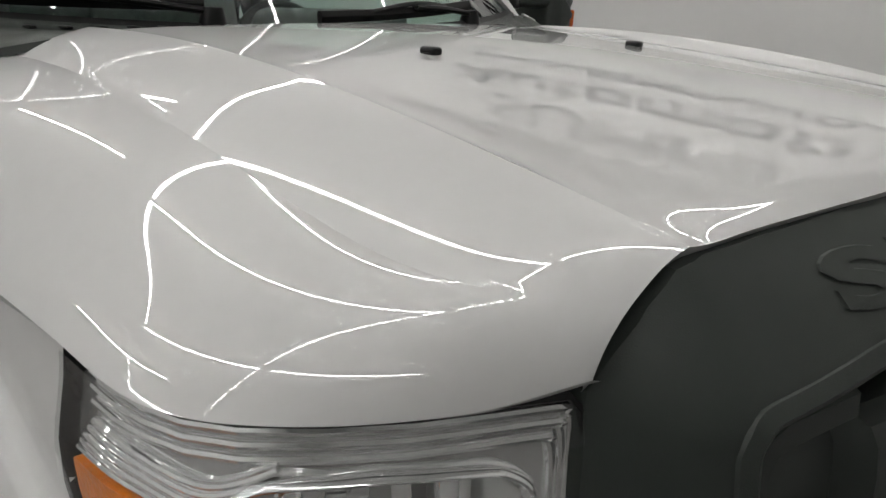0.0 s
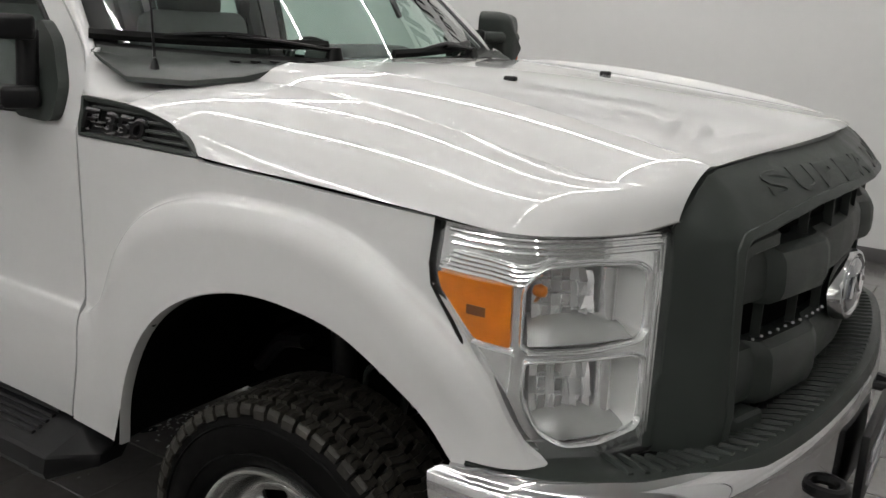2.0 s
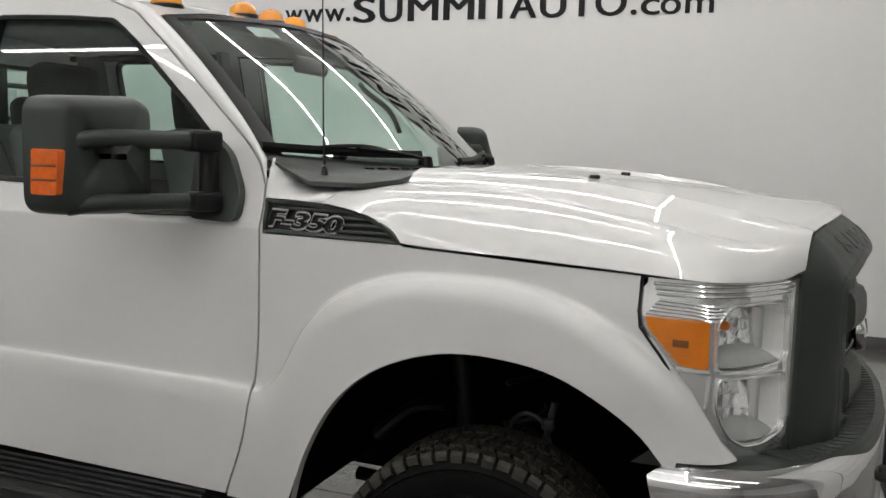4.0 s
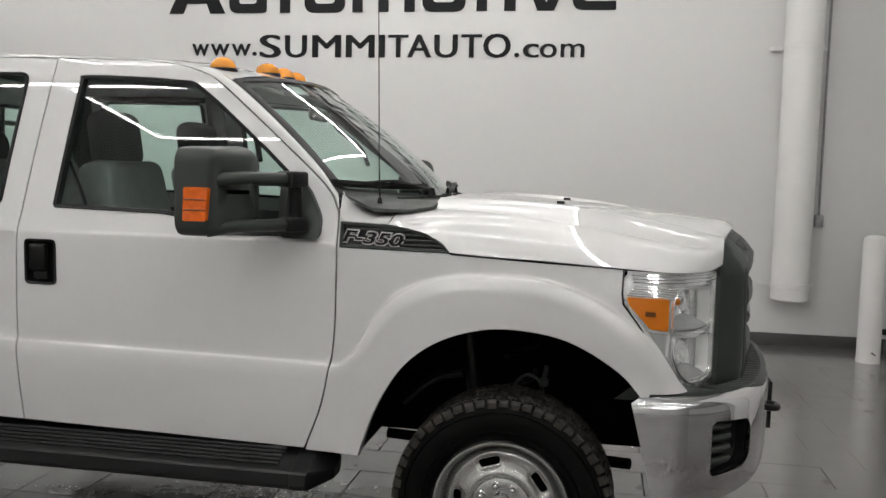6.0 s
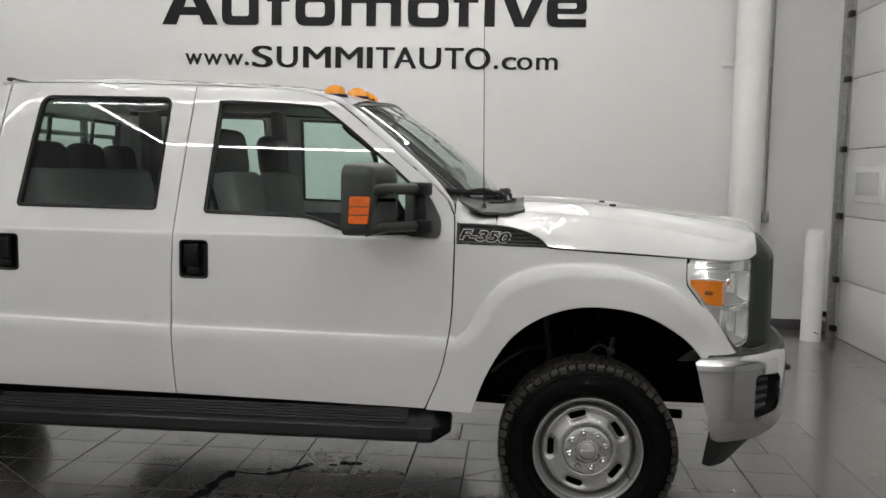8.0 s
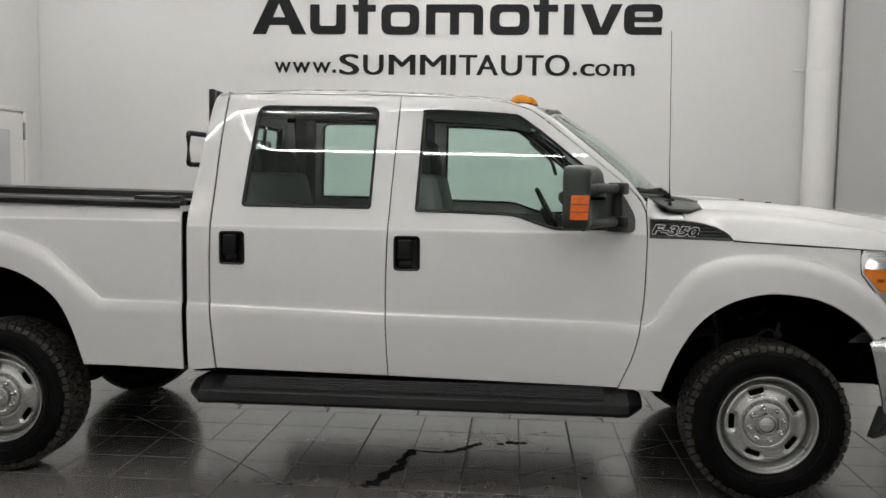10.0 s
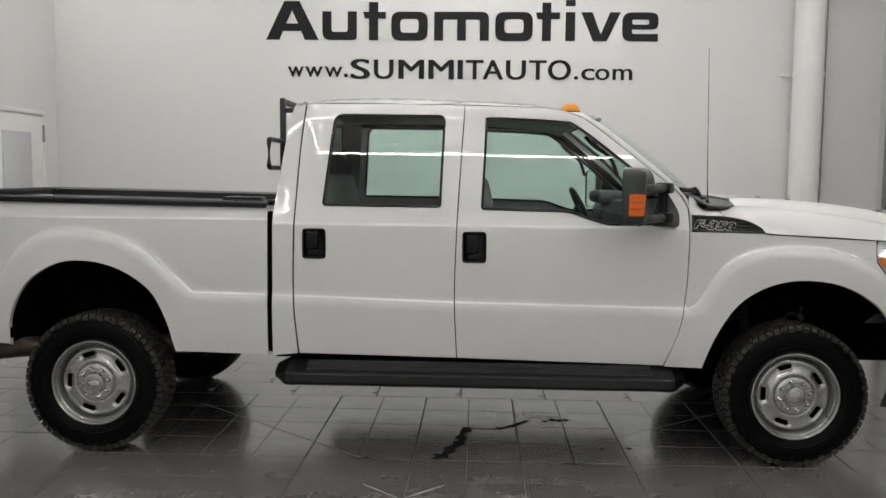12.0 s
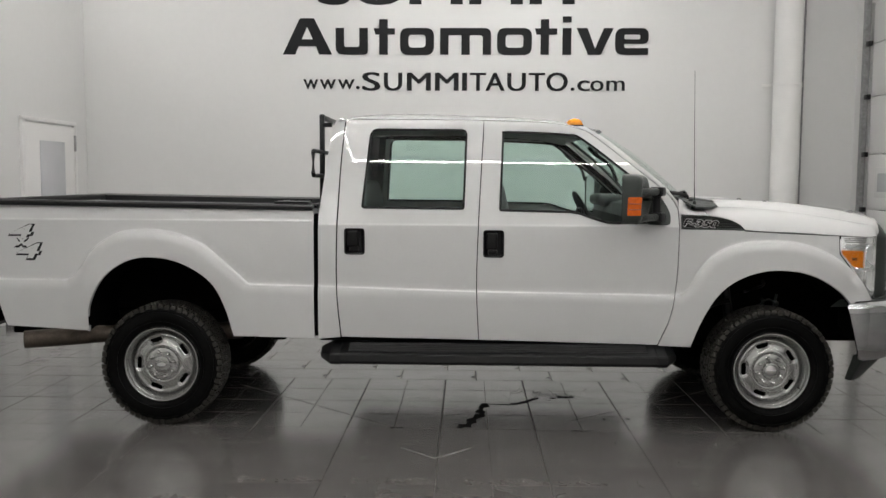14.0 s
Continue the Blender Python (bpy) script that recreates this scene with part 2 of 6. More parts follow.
def near(pts, lines):
    """The distance of many points from closed or open lines."""
    best = np.full(len(pts), 1e9)
    for line, closed in lines:
        a = np.array(line)
        b = np.roll(a, -1, axis=0)
        if not closed:
            a, b = a[:-1], b[:-1]
        for p, q in zip(a, b):
            d = q - p
            t = np.clip(((pts - p) @ d) / max(d @ d, 1e-12), 0, 1)
            best = np.minimum(best, np.hypot(*(pts - p - t[:, None] * d).T))
    return best


def dense(loop, step):
    """A closed line with no piece longer than the step."""
    out = []
    for i, p in enumerate(loop):
        q = loop[(i + 1) % len(loop)]
        k = max(1, int(math.hypot(q[0] - p[0], q[1] - p[1]) / step + 0.5))
        out += [(p[0] + (q[0] - p[0]) * j / k, p[1] + (q[1] - p[1]) * j / k) for j in range(k)]
    return out


def panel(outline, holes, place, face, step=0.03, flange=0.014, shape=None, extra=None):
    """A sheet over an outline with holes; place(u, w, depth) gives its points, with depth metres behind the surface; face: the side that shows."""
    shape = shape or Shape()
    loops = [dense(outline, step)] + [dense(h, step) for h in holes]
    (u0, w0), (u1, w1) = np.min(loops[0], axis=0), np.max(loops[0], axis=0)
    gu, gw = np.meshgrid(np.arange(u0 + step * 0.5, u1, step), np.arange(w0 + step * 0.5, w1, step))
    pts = np.column_stack([gu.ravel(), gw.ravel()])
    keep = near(pts, [(l, True) for l in loops]) > step * 0.35
    if extra is not None and len(extra):
        box = extra[(extra[:, 0] > u0) & (extra[:, 0] < u1) & (extra[:, 1] > w0) & (extra[:, 1] < w1)]
        box = box[near(box, [(l, True) for l in loops]) > 0.004] if len(box) else box
        keep &= np.array([len(box) == 0 or np.hypot(*(box - q).T).min() > step * 0.4 for q in pts])
        pts = np.concatenate([pts[keep], box])
    else:
        pts = pts[keep]
    pts = [p for p in pts if inside(p[0], p[1], loops[0]) and not any(inside(p[0], p[1], h) for h in loops[1:])]
    flat, edges = [], []
    for l in loops:
        k = len(flat)
        flat += [Vector(p) for p in l]
        edges += [(k + i, k + (i + 1) % len(l)) for i in range(len(l))]
    flat += [Vector(p) for p in pts]
    vv, _, ff, _, _, _ = delaunay_2d_cdt(flat, edges, [], 0, 1e-7)
    faces = []
    for f in ff:
        cx, cy = sum(vv[i].x for i in f) / len(f), sum(vv[i].y for i in f) / len(f)
        if inside(cx, cy, loops[0]) and not any(inside(cx, cy, h) for h in loops[1:]):
            faces.append(f)
    verts, normals = [], []
    face = Vector(face)
    e = 0.0035
    def normal(u, w):
        n = (Vector(place(u + e, w, 0)) - Vector(place(u - e, w, 0))).cross(Vector(place(u, w + e, 0)) - Vector(place(u, w - e, 0)))
        n.normalize()
        return -n if n.dot(face) < 0 else n
    for p in vv:
        verts.append(place(p.x, p.y, 0))
        normals.append(normal(p.x, p.y))
    if faces:
        turn = Vector((0, 0, 0))
        for f in faces:
            a, b, c = (Vector(verts[i]) for i in f[:3])
            turn += (b - a).cross(c - a)
        if turn.dot(face) < 0:
            faces = [tuple(reversed(f)) for f in faces]
    shape.add(verts, faces, normals)
    if flange:
        for l in loops:
            m = len(l)
            vs, ns, fs = [], [], []
            for i in range(m):
                a, b = l[i], l[(i + 1) % m]
                p, q, r, s = Vector(place(*a, 0)), Vector(place(*b, 0)), Vector(place(*b, flange)), Vector(place(*a, flange))
                n = (q - p).cross(s - p).normalized()
                k = len(vs)
                vs += [p, q, r, s]
                ns += [n] * 4
                fs.append((k, k + 1, k + 2, k + 3))
            shape.add(vs, fs, ns)
    return shape


def pane(outline, place, face, step=0.05):
    return panel(outline, [], place, face, step, 0)


def rim_strip(outline, place, width, depth0, depth1, closed=True):
    """A band that follows an outline: its seal or frame, width metres towards the inside, from depth0 to depth1."""
    loop = dense(outline, 0.03)
    m = len(loop)
    cx, cy = sum(p[0] for p in loop) / m, sum(p[1] for p in loop) / m
    inner = []
    area = sum(loop[i][0] * loop[(i + 1) % m][1] - loop[(i + 1) % m][0] * loop[i][1] for i in range(m))
    sgn = 1 if area > 0 else -1
    for i in range(m):
        a, b = loop[i - 1], loop[(i + 1) % m]
        dx, dy = b[0] - a[0], b[1] - a[1]
        k = math.hypot(dx, dy) or 1
        inner.append((loop[i][0] - sgn * dy / k * width, loop[i][1] + sgn * dx / k * width))
    rows = [[place(*p, depth1) for p in loop], [place(*p, depth0) for p in loop],
            [place(p[0] * 0.75 + q[0] * 0.25, p[1] * 0.75 + q[1] * 0.25, depth0 - 0.002) for p, q in zip(loop, inner)],
            [place(*p, depth0 + 0.001) for p in inner], [place(*p, depth1) for p in inner]]
    return Shape().grid([list(r) for r in zip(*rows)] + [[r[0] for r in rows]])


def height_of(lo, hi):
    return hi[1] - lo[1]


def lettering(body, x0, x1, z0, height, depth=0.004, weight=0.0, shear=0.0, bold=0.0):
    """A word as a mesh in the plane x, z with its base line at z0, set between x0 and x1; its face looks to -y."""
    cu = bpy.data.curves.new("word", "FONT")
    cu.body, cu.extrude, cu.offset, cu.shear = body, depth / 2, weight, shear
    cu.resolution_u = 4
    ob = new("word", cu)
    bpy.context.view_layer.update()
    me = bpy.data.meshes.new_from_object(ob.evaluated_get(bpy.context.evaluated_depsgraph_get()))
    bpy.data.objects.remove(ob)
    bpy.data.curves.remove(cu)
    pts = np.array([v.co[:] for v in me.vertices])
    faces = [tuple(p.vertices) for p in me.polygons]
    bpy.data.meshes.remove(me)
    lo, hi = pts.min(axis=0), pts.max(axis=0)
    if bold:
        # a heavier cut: the same outline set three times side by side, each a hair deeper
        n = len(pts)
        pts = np.concatenate([pts + np.array((k * bold * height_of(lo, hi), 0, -0.0004 * abs(k) - (0.0002 if k > 0 else 0))) for k in (-1, 0, 1)])
        faces = faces + [tuple(i + n for i in f) for f in faces] + [tuple(i + 2 * n for i in f) for f in faces]
        lo, hi = pts.min(axis=0), pts.max(axis=0)
    sx, sz = (x1 - x0) / (hi[0] - lo[0]), height / (hi[1] - lo[1])
    return Shape().add([(x0 + (p[0] - lo[0]) * sx, -p[2], z0 + (p[1] - lo[1]) * sz) for p in pts], faces)


def smooth01(t):
    t = min(1.0, max(0.0, t))
    return t * t * (3 - 2 * t)


def soft_curve(xs, ys):
    """A smooth function through knots (monotone between them)."""
    x, y = np.array(xs, float), np.array(ys, float)
    d = np.diff(y) / np.diff(x)
    m = np.zeros(len(x))
    m[1:-1] = np.where(d[:-1] * d[1:] > 0, 2 * d[:-1] * d[1:] / (d[:-1] + d[1:] + 1e-12), 0)
    m[0], m[-1] = d[0], d[-1]
    def f(t):
        if t <= x[0]:
            return y[0] + m[0] * (t - x[0])
        if t >= x[-1]:
            return y[-1] + m[-1] * (t - x[-1])
        i = int(np.searchsorted(x, t)) - 1
        h = x[i + 1] - x[i]
        s = (t - x[i]) / h
        return float((2 * s ** 3 - 3 * s * s + 1) * y[i] + (s ** 3 - 2 * s * s + s) * h * m[i] + (3 * s * s - 2 * s ** 3) * y[i + 1] + (s ** 3 - s * s) * h * m[i + 1])
    return f


def smooth_fit(xs, ys, degree=3):
    """A fair polynomial near the knots, for surfaces whose reflections must not ripple."""
    mid = sum(xs) / len(xs)
    k = np.polyfit(np.array(xs) - mid, ys, min(degree, len(xs) - 1))
    return lambda t: float(np.polyval(k, t - mid))



def fair_curve(xs, ys):
    """A natural cubic spline through knots: its bend runs on without a break, so that reflections stay fair."""
    x, y = np.array(xs, float), np.array(ys, float)
    n, h = len(x), np.diff(x)
    a, b = np.zeros((n, n)), np.zeros(n)
    a[0, 0] = a[-1, -1] = 1
    for i in range(1, n - 1):
        a[i, i - 1:i + 2] = h[i - 1], 2 * (h[i - 1] + h[i]), h[i]
        b[i] = 6 * ((y[i + 1] - y[i]) / h[i] - (y[i] - y[i - 1]) / h[i - 1])
    m = np.linalg.solve(a, b)
    def f(t):
        i = min(max(int(np.searchsorted(x, t)) - 1, 0), n - 2)
        if t < x[0] or t > x[-1]:
            e = x[0] if t < x[0] else x[-1]
            d = (y[i + 1] - y[i]) / h[i] - h[i] * ((2 * m[i] + m[i + 1]) if t < x[0] else -(m[i] + 2 * m[i + 1])) / 6
            return float((y[0] if t < x[0] else y[-1]) + d * (t - e))
        p, q = x[i + 1] - t, t - x[i]
        return float((m[i] * p ** 3 + m[i + 1] * q ** 3) / (6 * h[i]) + (y[i] / h[i] - m[i] * h[i] / 6) * p + (y[i + 1] / h[i] - m[i + 1] * h[i] / 6) * q)
    return f


def ease(t):
    t = min(1.0, max(0.0, t))
    return t * t * t * (t * (6 * t - 15) + 10)


# ---- the showroom ----
NORTH, EAST, WEST, SOUTH = 4.91, 6.98, -3.03, -9.5
wall_north = part("wall_north", Shape().box(((EAST + WEST) / 2, NORTH + 0.1, CEILING / 2), (EAST - WEST + 0.4, 0.2, CEILING)), WALL, sharp=20)
tagged(wall_north, "white painted showroom wall behind the truck", "wall", kind="structure")

# west wall: a white wall with a door, ending at a corner; the room runs on behind it
wall_west = part("wall_west", Shape().box((WEST - 0.1, 3.80, CEILING / 2), (0.2, 2.2, CEILING)), WALL, sharp=20)
tagged(wall_west, "white painted side wall with a door", "wall", kind="structure")
wall_far_west = part("wall_far_west", Shape().box((-7.1, -2.3, CEILING / 2), (0.2, 14.6, CEILING)), WALL)
tagged(wall_far_west, "plain light wall", "wall", kind="structure")
wall_return = part("wall_return", Shape().box((-5.1, NORTH + 0.1, CEILING / 2), (4.0, 0.2, CEILING)), WALL)
tagged(wall_return, "plain light wall", "wall", kind="structure")
# unseen wall behind the camera, white so it bounces light onto the truck's side
wall_south = part("wall_south", Shape().box((3.0, SOUTH - 0.1, CEILING / 2), (20.6, 0.2, CEILING)), WALL)
tagged(wall_south, "unseen white wall added opposite the sign to bounce light", "wall", kind="structure")

# east wall with the overhead door's opening
east = Shape()
east.box((EAST + 0.1, 4.72, CEILING / 2), (0.2, 0.38, CEILING))
east.box((EAST + 0.1, -0.15, CEILING / 2), (0.2, 0.9, CEILING))
east.box((EAST + 3.2, -0.5, CEILING / 2), (6.0, 0.2, CEILING))
east.box((EAST + 6.1, -5.1, CEILING / 2), (0.2, 9.2, CEILING))
east.box((EAST + 0.1, 2.415, 4.15), (0.2, 4.23, 0.7))
wall_east = part("wall_east", east, WALL, sharp=20)
tagged(wall_east, "white painted wall round the overhead door", "wall", kind="structure")
ceiling = part("ceiling", Shape().box((3.0, -2.3, CEILING + 0.25), (20.6, 15.0, 0.2)), CEIL)
tagged(ceiling, "white painted showroom ceiling", "ceiling", kind="structure")

# skirting of dark tile
bb = Shape().box(((EAST + WEST) / 2, NORTH - 0.007, 0.055), (EAST - WEST, 0.014, 0.11), 0.003)
tagged(part("baseboard", bb, BASE), "dark grey tiled skirting along the wall", "baseboard", kind="structure")
bb = Shape().box((WEST + 0.007, 4.65, 0.055), (0.014, 0.46, 0.11), 0.003).box((WEST + 0.007, 2.95, 0.055), (0.014, 0.44, 0.11), 0.003)
tagged(part("baseboard", bb, BASE), "dark grey tiled skirting beside the door", "baseboard", kind="structure")
bb = Shape().box((EAST - 0.007, 4.72, 0.055), (0.014, 0.36, 0.11), 0.003)
tagged(part("baseboard", bb, BASE), "dark grey tiled skirting by the overhead door", "baseboard", kind="structure")

# the sign on the wall
def word(body, x0, x1, z0, h, weight):
    ob = part("wall_lettering", lettering(body, x0, x1, z0, h, 0.012, 0.0, 0.0, weight), LETTER, sharp=25)
    ob.location = (0, NORTH - 0.0065, 0)
    tagged(ob, "charcoal cut-out letters fixed to the white wall", "sign", "wall sign", kind="structure")
word("SUMMIT", 0.05, 3.60, 3.855, 0.50, 0.044)


def cut_letter(outlines):
    """Square-shouldered cut-out letters: each outline with its holes, as deep as the board they are cut from."""
    sh = Shape()
    for out, holes in outlines:
        panel(out, holes, lambda u, w, d: (u, -0.006 + d, w), (0, -1, 0), 0.2, 0.012, sh)
    ob = part("wall_lettering", sh, LETTER)
    ob.location = (0, NORTH - 0.0065, 0)
    tagged(ob, "charcoal cut-out letter fixed to the white wall", "sign", "wall sign", kind="structure")


LO, HI = 3.221, 3.561


def soft_box(x0, z0, x1, z1, r):
    return rounded([(x0, z0), (x1, z0), (x1, z1), (x0, z1)], r, 6)


def letter_o(x0, x1):
    return [(soft_box(x0, LO - 0.004, x1, HI, 0.11), [soft_box(x0 + 0.110, LO + 0.090, x1 - 0.110, HI - 0.085, 0.05)])]


def letter_t(c0, c1, s0, s1, top):
    return [([(s0, LO), (s1, LO), (s1, 3.478), (c1, 3.478), (c1, HI - 0.004), (s1, HI - 0.004), (s1, top), (s0, top), (s0, HI - 0.004), (c0, HI - 0.004), (c0 + 0.022, 3.478), (s0, 3.478)], [])]


cut_letter([([(-0.41, LO), (-0.248, LO), (-0.205, 3.326), (0.020, 3.326), (0.063, LO), (0.233, LO), (0.0, 3.683), (-0.185, 3.683)], [[(-0.165, 3.415), (-0.018, 3.415), (-0.092, 3.575)]])])
cut_letter([(rounded([(0.279, HI), (0.279, LO), (0.698, LO), (0.698, HI), (0.588, HI), (0.588, LO + 0.097), (0.389, LO + 0.097), (0.389, HI)], [0, 0.10, 0.05, 0, 0, 0.035, 0.035, 0]), [])])
cut_letter(letter_t(0.775, 1.050, 0.847, 0.958, 3.672))
cut_letter(letter_o(1.117, 1.558))
cut_letter([(rounded([(1.637, LO), (1.637, HI), (2.297, HI), (2.297, LO), (2.188, LO), (2.188, HI - 0.092), (2.020, HI - 0.092), (2.020, LO), (1.914, LO), (1.914, HI - 0.092), (1.746, HI - 0.092), (1.746, LO)], [0, 0, 0.09, 0, 0, 0.035, 0.01, 0, 0, 0.01, 0.01, 0]), [])])
cut_letter(letter_o(2.374, 2.823))
cut_letter(letter_t(2.860, 3.147, 2.935, 3.042, 3.672))
cut_letter([([(3.216, LO), (3.330, LO), (3.330, HI), (3.216, HI)], []), ([(3.216, 3.632), (3.330, 3.632), (3.330, 3.708), (3.216, 3.708)], [])])
cut_letter([([(3.400, HI), (3.535, HI), (3.636, LO + 0.080), (3.745, HI), (3.871, HI), (3.712, LO), (3.548, LO)], [])])
cut_letter([(rounded([(4.318, LO), (3.892, LO), (3.892, HI), (4.320, HI), (4.320, 3.362), (4.010, 3.362), (4.010, 3.308), (4.318, 3.308)], [0, 0.11, 0.11, 0.09, 0.07, 0, 0.03, 0]), [soft_box(4.010, 3.418, 4.212, 3.480, 0.022)])])
for body, x0, x1, z0, h, weight in (
        ("w", -0.145, 0.050, 2.776, 0.126, 0.020), ("w", 0.068, 0.282, 2.776, 0.126, 0.020), ("w", 0.306, 0.524, 2.776, 0.126, 0.020), (".", 0.542, 0.590, 2.776, 0.042, 0.0),
        ("S", 0.622, 0.863, 2.757, 0.238, 0.030), ("U", 0.907, 1.147, 2.757, 0.232, 0.030), ("M", 1.206, 1.520, 2.760, 0.230, 0.030), ("M", 1.572, 1.880, 2.760, 0.230, 0.030), ("I", 1.924, 1.990, 2.760, 0.230, 0.0),
        ("T", 2.026, 2.238, 2.760, 0.230, 0.030), ("A", 2.226, 2.480, 2.760, 0.230, 0.030), ("U", 2.510, 2.752, 2.757, 0.232, 0.030), ("T", 2.788, 3.000, 2.760, 0.230, 0.030), ("O", 3.014, 3.294, 2.756, 0.240, 0.030),
        (".", 3.330, 3.382, 2.762, 0.044, 0.0), ("c", 3.416, 3.578, 2.758, 0.138, 0.026), ("o", 3.584, 3.756, 2.758, 0.138, 0.026), ("m", 3.792, 4.028, 2.762, 0.134, 0.024)):
    word(body, x0, x1, z0, h, weight)

# door in the west wall
door = empty("door_1", (WEST, 3.85, 0))
tagged(door, "white interior door with a grey glazed panel", "door", kind="structure")
part("door_frame", Shape().box((0.012, -0.655, 1.14), (0.05, 0.07, 2.28), 0.004).box((0.012, 0.655, 1.14), (0.05, 0.07, 2.28), 0.004).box((0.012, 0, 2.285), (0.05, 1.38, 0.05), 0.004), DOORPAINT, door)
part("door_leaf", Shape().box((0.012, 0, 1.125), (0.04, 1.235, 2.23), 0.003), DOORPAINT, door)
part("glazed_panel", Shape().box((0.036, 0.02, 1.45), (0.012, 0.62, 1.19), 0.003), FROST, door, "grey glazed door panel")
hinge = Shape().box((0.04, 0.622, 2.04), (0.025, 0.03, 0.20), 0.004)
part("hinge", hinge, GALV, door, "dark steel hinge")

# overhead door in the east wall
od = empty("overhead_door", (EAST + 0.02, 2.4, 0))
tagged(od, "white sectional overhead door with a small window", "overhead door")
for i in range(6):
    z0 = (0.0, 0.61, 1.265, 1.945, 2.65, 3.30)[i]
    z1 = (0.61, 1.265, 1.945, 2.65, 3.30, 3.80)[i]
    s = Shape().box((0.0, 0, (z0 + z1) / 2), (0.05, 4.1, z1 - z0 - 0.008), 0.006)
    part("door_section", s, DOORPAINT, od)
wn = part("door_window", Shape().box((-0.03, 1.48, 1.60), (0.02, 0.70, 0.36), 0.008), WALL, od, "white framed door window")
part("pane", Shape().box((-0.042, 1.48, 1.60), (0.006, 0.54, 0.22), 0.002), FROST, wn)
track = Shape().box((-0.075, 2.10, 2.0), (0.05, 0.012, 4.0)).box((-0.10, 2.13, 2.0), (0.012, 0.07, 4.0)).box((-0.05, 2.13, 2.0), (0.012, 0.07, 4.0))
part("door_track", track, GALV, od, "galvanised steel roller track")
for z in (0.10, 0.61, 1.265, 1.945, 2.65, 3.3):
    part("roller", Shape().box((-0.07, 2.06, z), (0.05, 0.10, 0.06), 0.006).lathe([(0.001, -0.05), (0.022, -0.05), (0.022, 0.05), (0.001, 0.05)], 12, (-0.075, 2.12, z)), TRIM, od, "black roller hinge")

# pipe, conduit and box on the north wall
pipe = empty("wall_pipe", (6.04, 4.71, 0))
tagged(pipe, "thick white painted vertical duct pipe with wall clamps", "pipe")
part("pipe_shaft", Shape().lathe([(0.001, 0.46), (0.150, 0.462), (0.170, 0.475), (0.172, 0.52), (0.170, 0.53), (0.170, 1.5), (0.172, 1.51), (0.170, 1.52), (0.170, 4.5)], 40, axis="z"), PIPE, pipe)
for z in (0.60, 2.83):
    part("clamp", Shape().lathe([(0.171, z - 0.018), (0.178, z - 0.016), (0.178, z + 0.016), (0.171, z + 0.018)], 40, axis="z").box((-0.22, 0.13, z), (0.12, 0.012, 0.034), 0.003).box((0.20, 0.13, z), (0.08, 0.012, 0.034), 0.003).box((-0.24, 0.165, z), (0.03, 0.07, 0.03), 0.003), PIPE, pipe)
con = empty("wall_conduit", (6.30, 4.885, 0))
tagged(con, "thin grey electrical conduit with a small outlet box", "conduit")
part("conduit_tube", Shape().tube([(0, 0, 1.27), (0, 0, 4.5)], 0.011, 10), GALV, con)
part("outlet_box", Shape().box((0.0, -0.012, 1.215), (0.075, 0.06, 0.115), 0.006), GALV, con)
bo = empty("bollard", (6.645, 4.26, 0))
tagged(bo, "white round safety bollard standing on the floor", "bollard")
part("bollard_post", Shape().lathe([(0.001, 0), (0.101, 0), (0.099, 0.05), (0.098, 1.06), (0.090, 1.105), (0.06, 1.128), (0.001, 1.135)], 36, axis="z"), PIPE, bo)
part("anchor_bolt", Shape().lathe([(0.006, 0), (0.006, 0.105), (0.001, 0.106)], 8, (0, -0.0, 0)).move(pose(0, -0.1, 0.10, 0, 0, 180)), TRIM, bo)
sg = empty("door_sensor", (6.90, 4.62, 0))
tagged(sg, "small black door sensor on a bracket", "sensor")
part("sensor_body", Shape().box((0, 0, 0.22), (0.16, 0.05, 0.05), 0.006), TRIM, sg)
part("bracket", Shape().box((0, 0.02, 0.17), (0.17, 0.02, 0.04), 0.003).box((0.075, 0.04, 0.105), (0.02, 0.02, 0.21), 0.003), PIPE, sg)

# linear ceiling lamps, with unseen strips of the same build added as fill
def strip(name, path, wide=0.055):
    lamp = empty(name, (0, 0, 0))
    tagged(lamp, "long white linear ceiling lamp, from rows that include unseen added fill", "ceiling lamp", "linear ceiling lamps")
    for a, b in zip(path[:-1], path[1:]):
        a, b = Vector((*a, CEILING)), Vector((*b, CEILING))
        d = b - a
        turn = Matrix.Rotation(math.atan2(d.y, d.x), 4, "Z")
        part("diffuser", Shape().box((a + b) / 2, (d.length, wide, 0.02), 0.004, 1, turn), LAMP, lamp)
        part("lamp_housing", Shape().box((a + b) / 2 + Vector((0, 0, 0.045)), (d.length, wide * 1.1, 0.06), 0.004, 1, turn), LAMPBODY, lamp)
    for p in path[:: max(1, len(path) - 1)]:
        part("hanger", Shape().tube([(*p, CEILING + 0.08), (*p, CEILING + 0.16)], 0.006, 6), GALV, lamp)

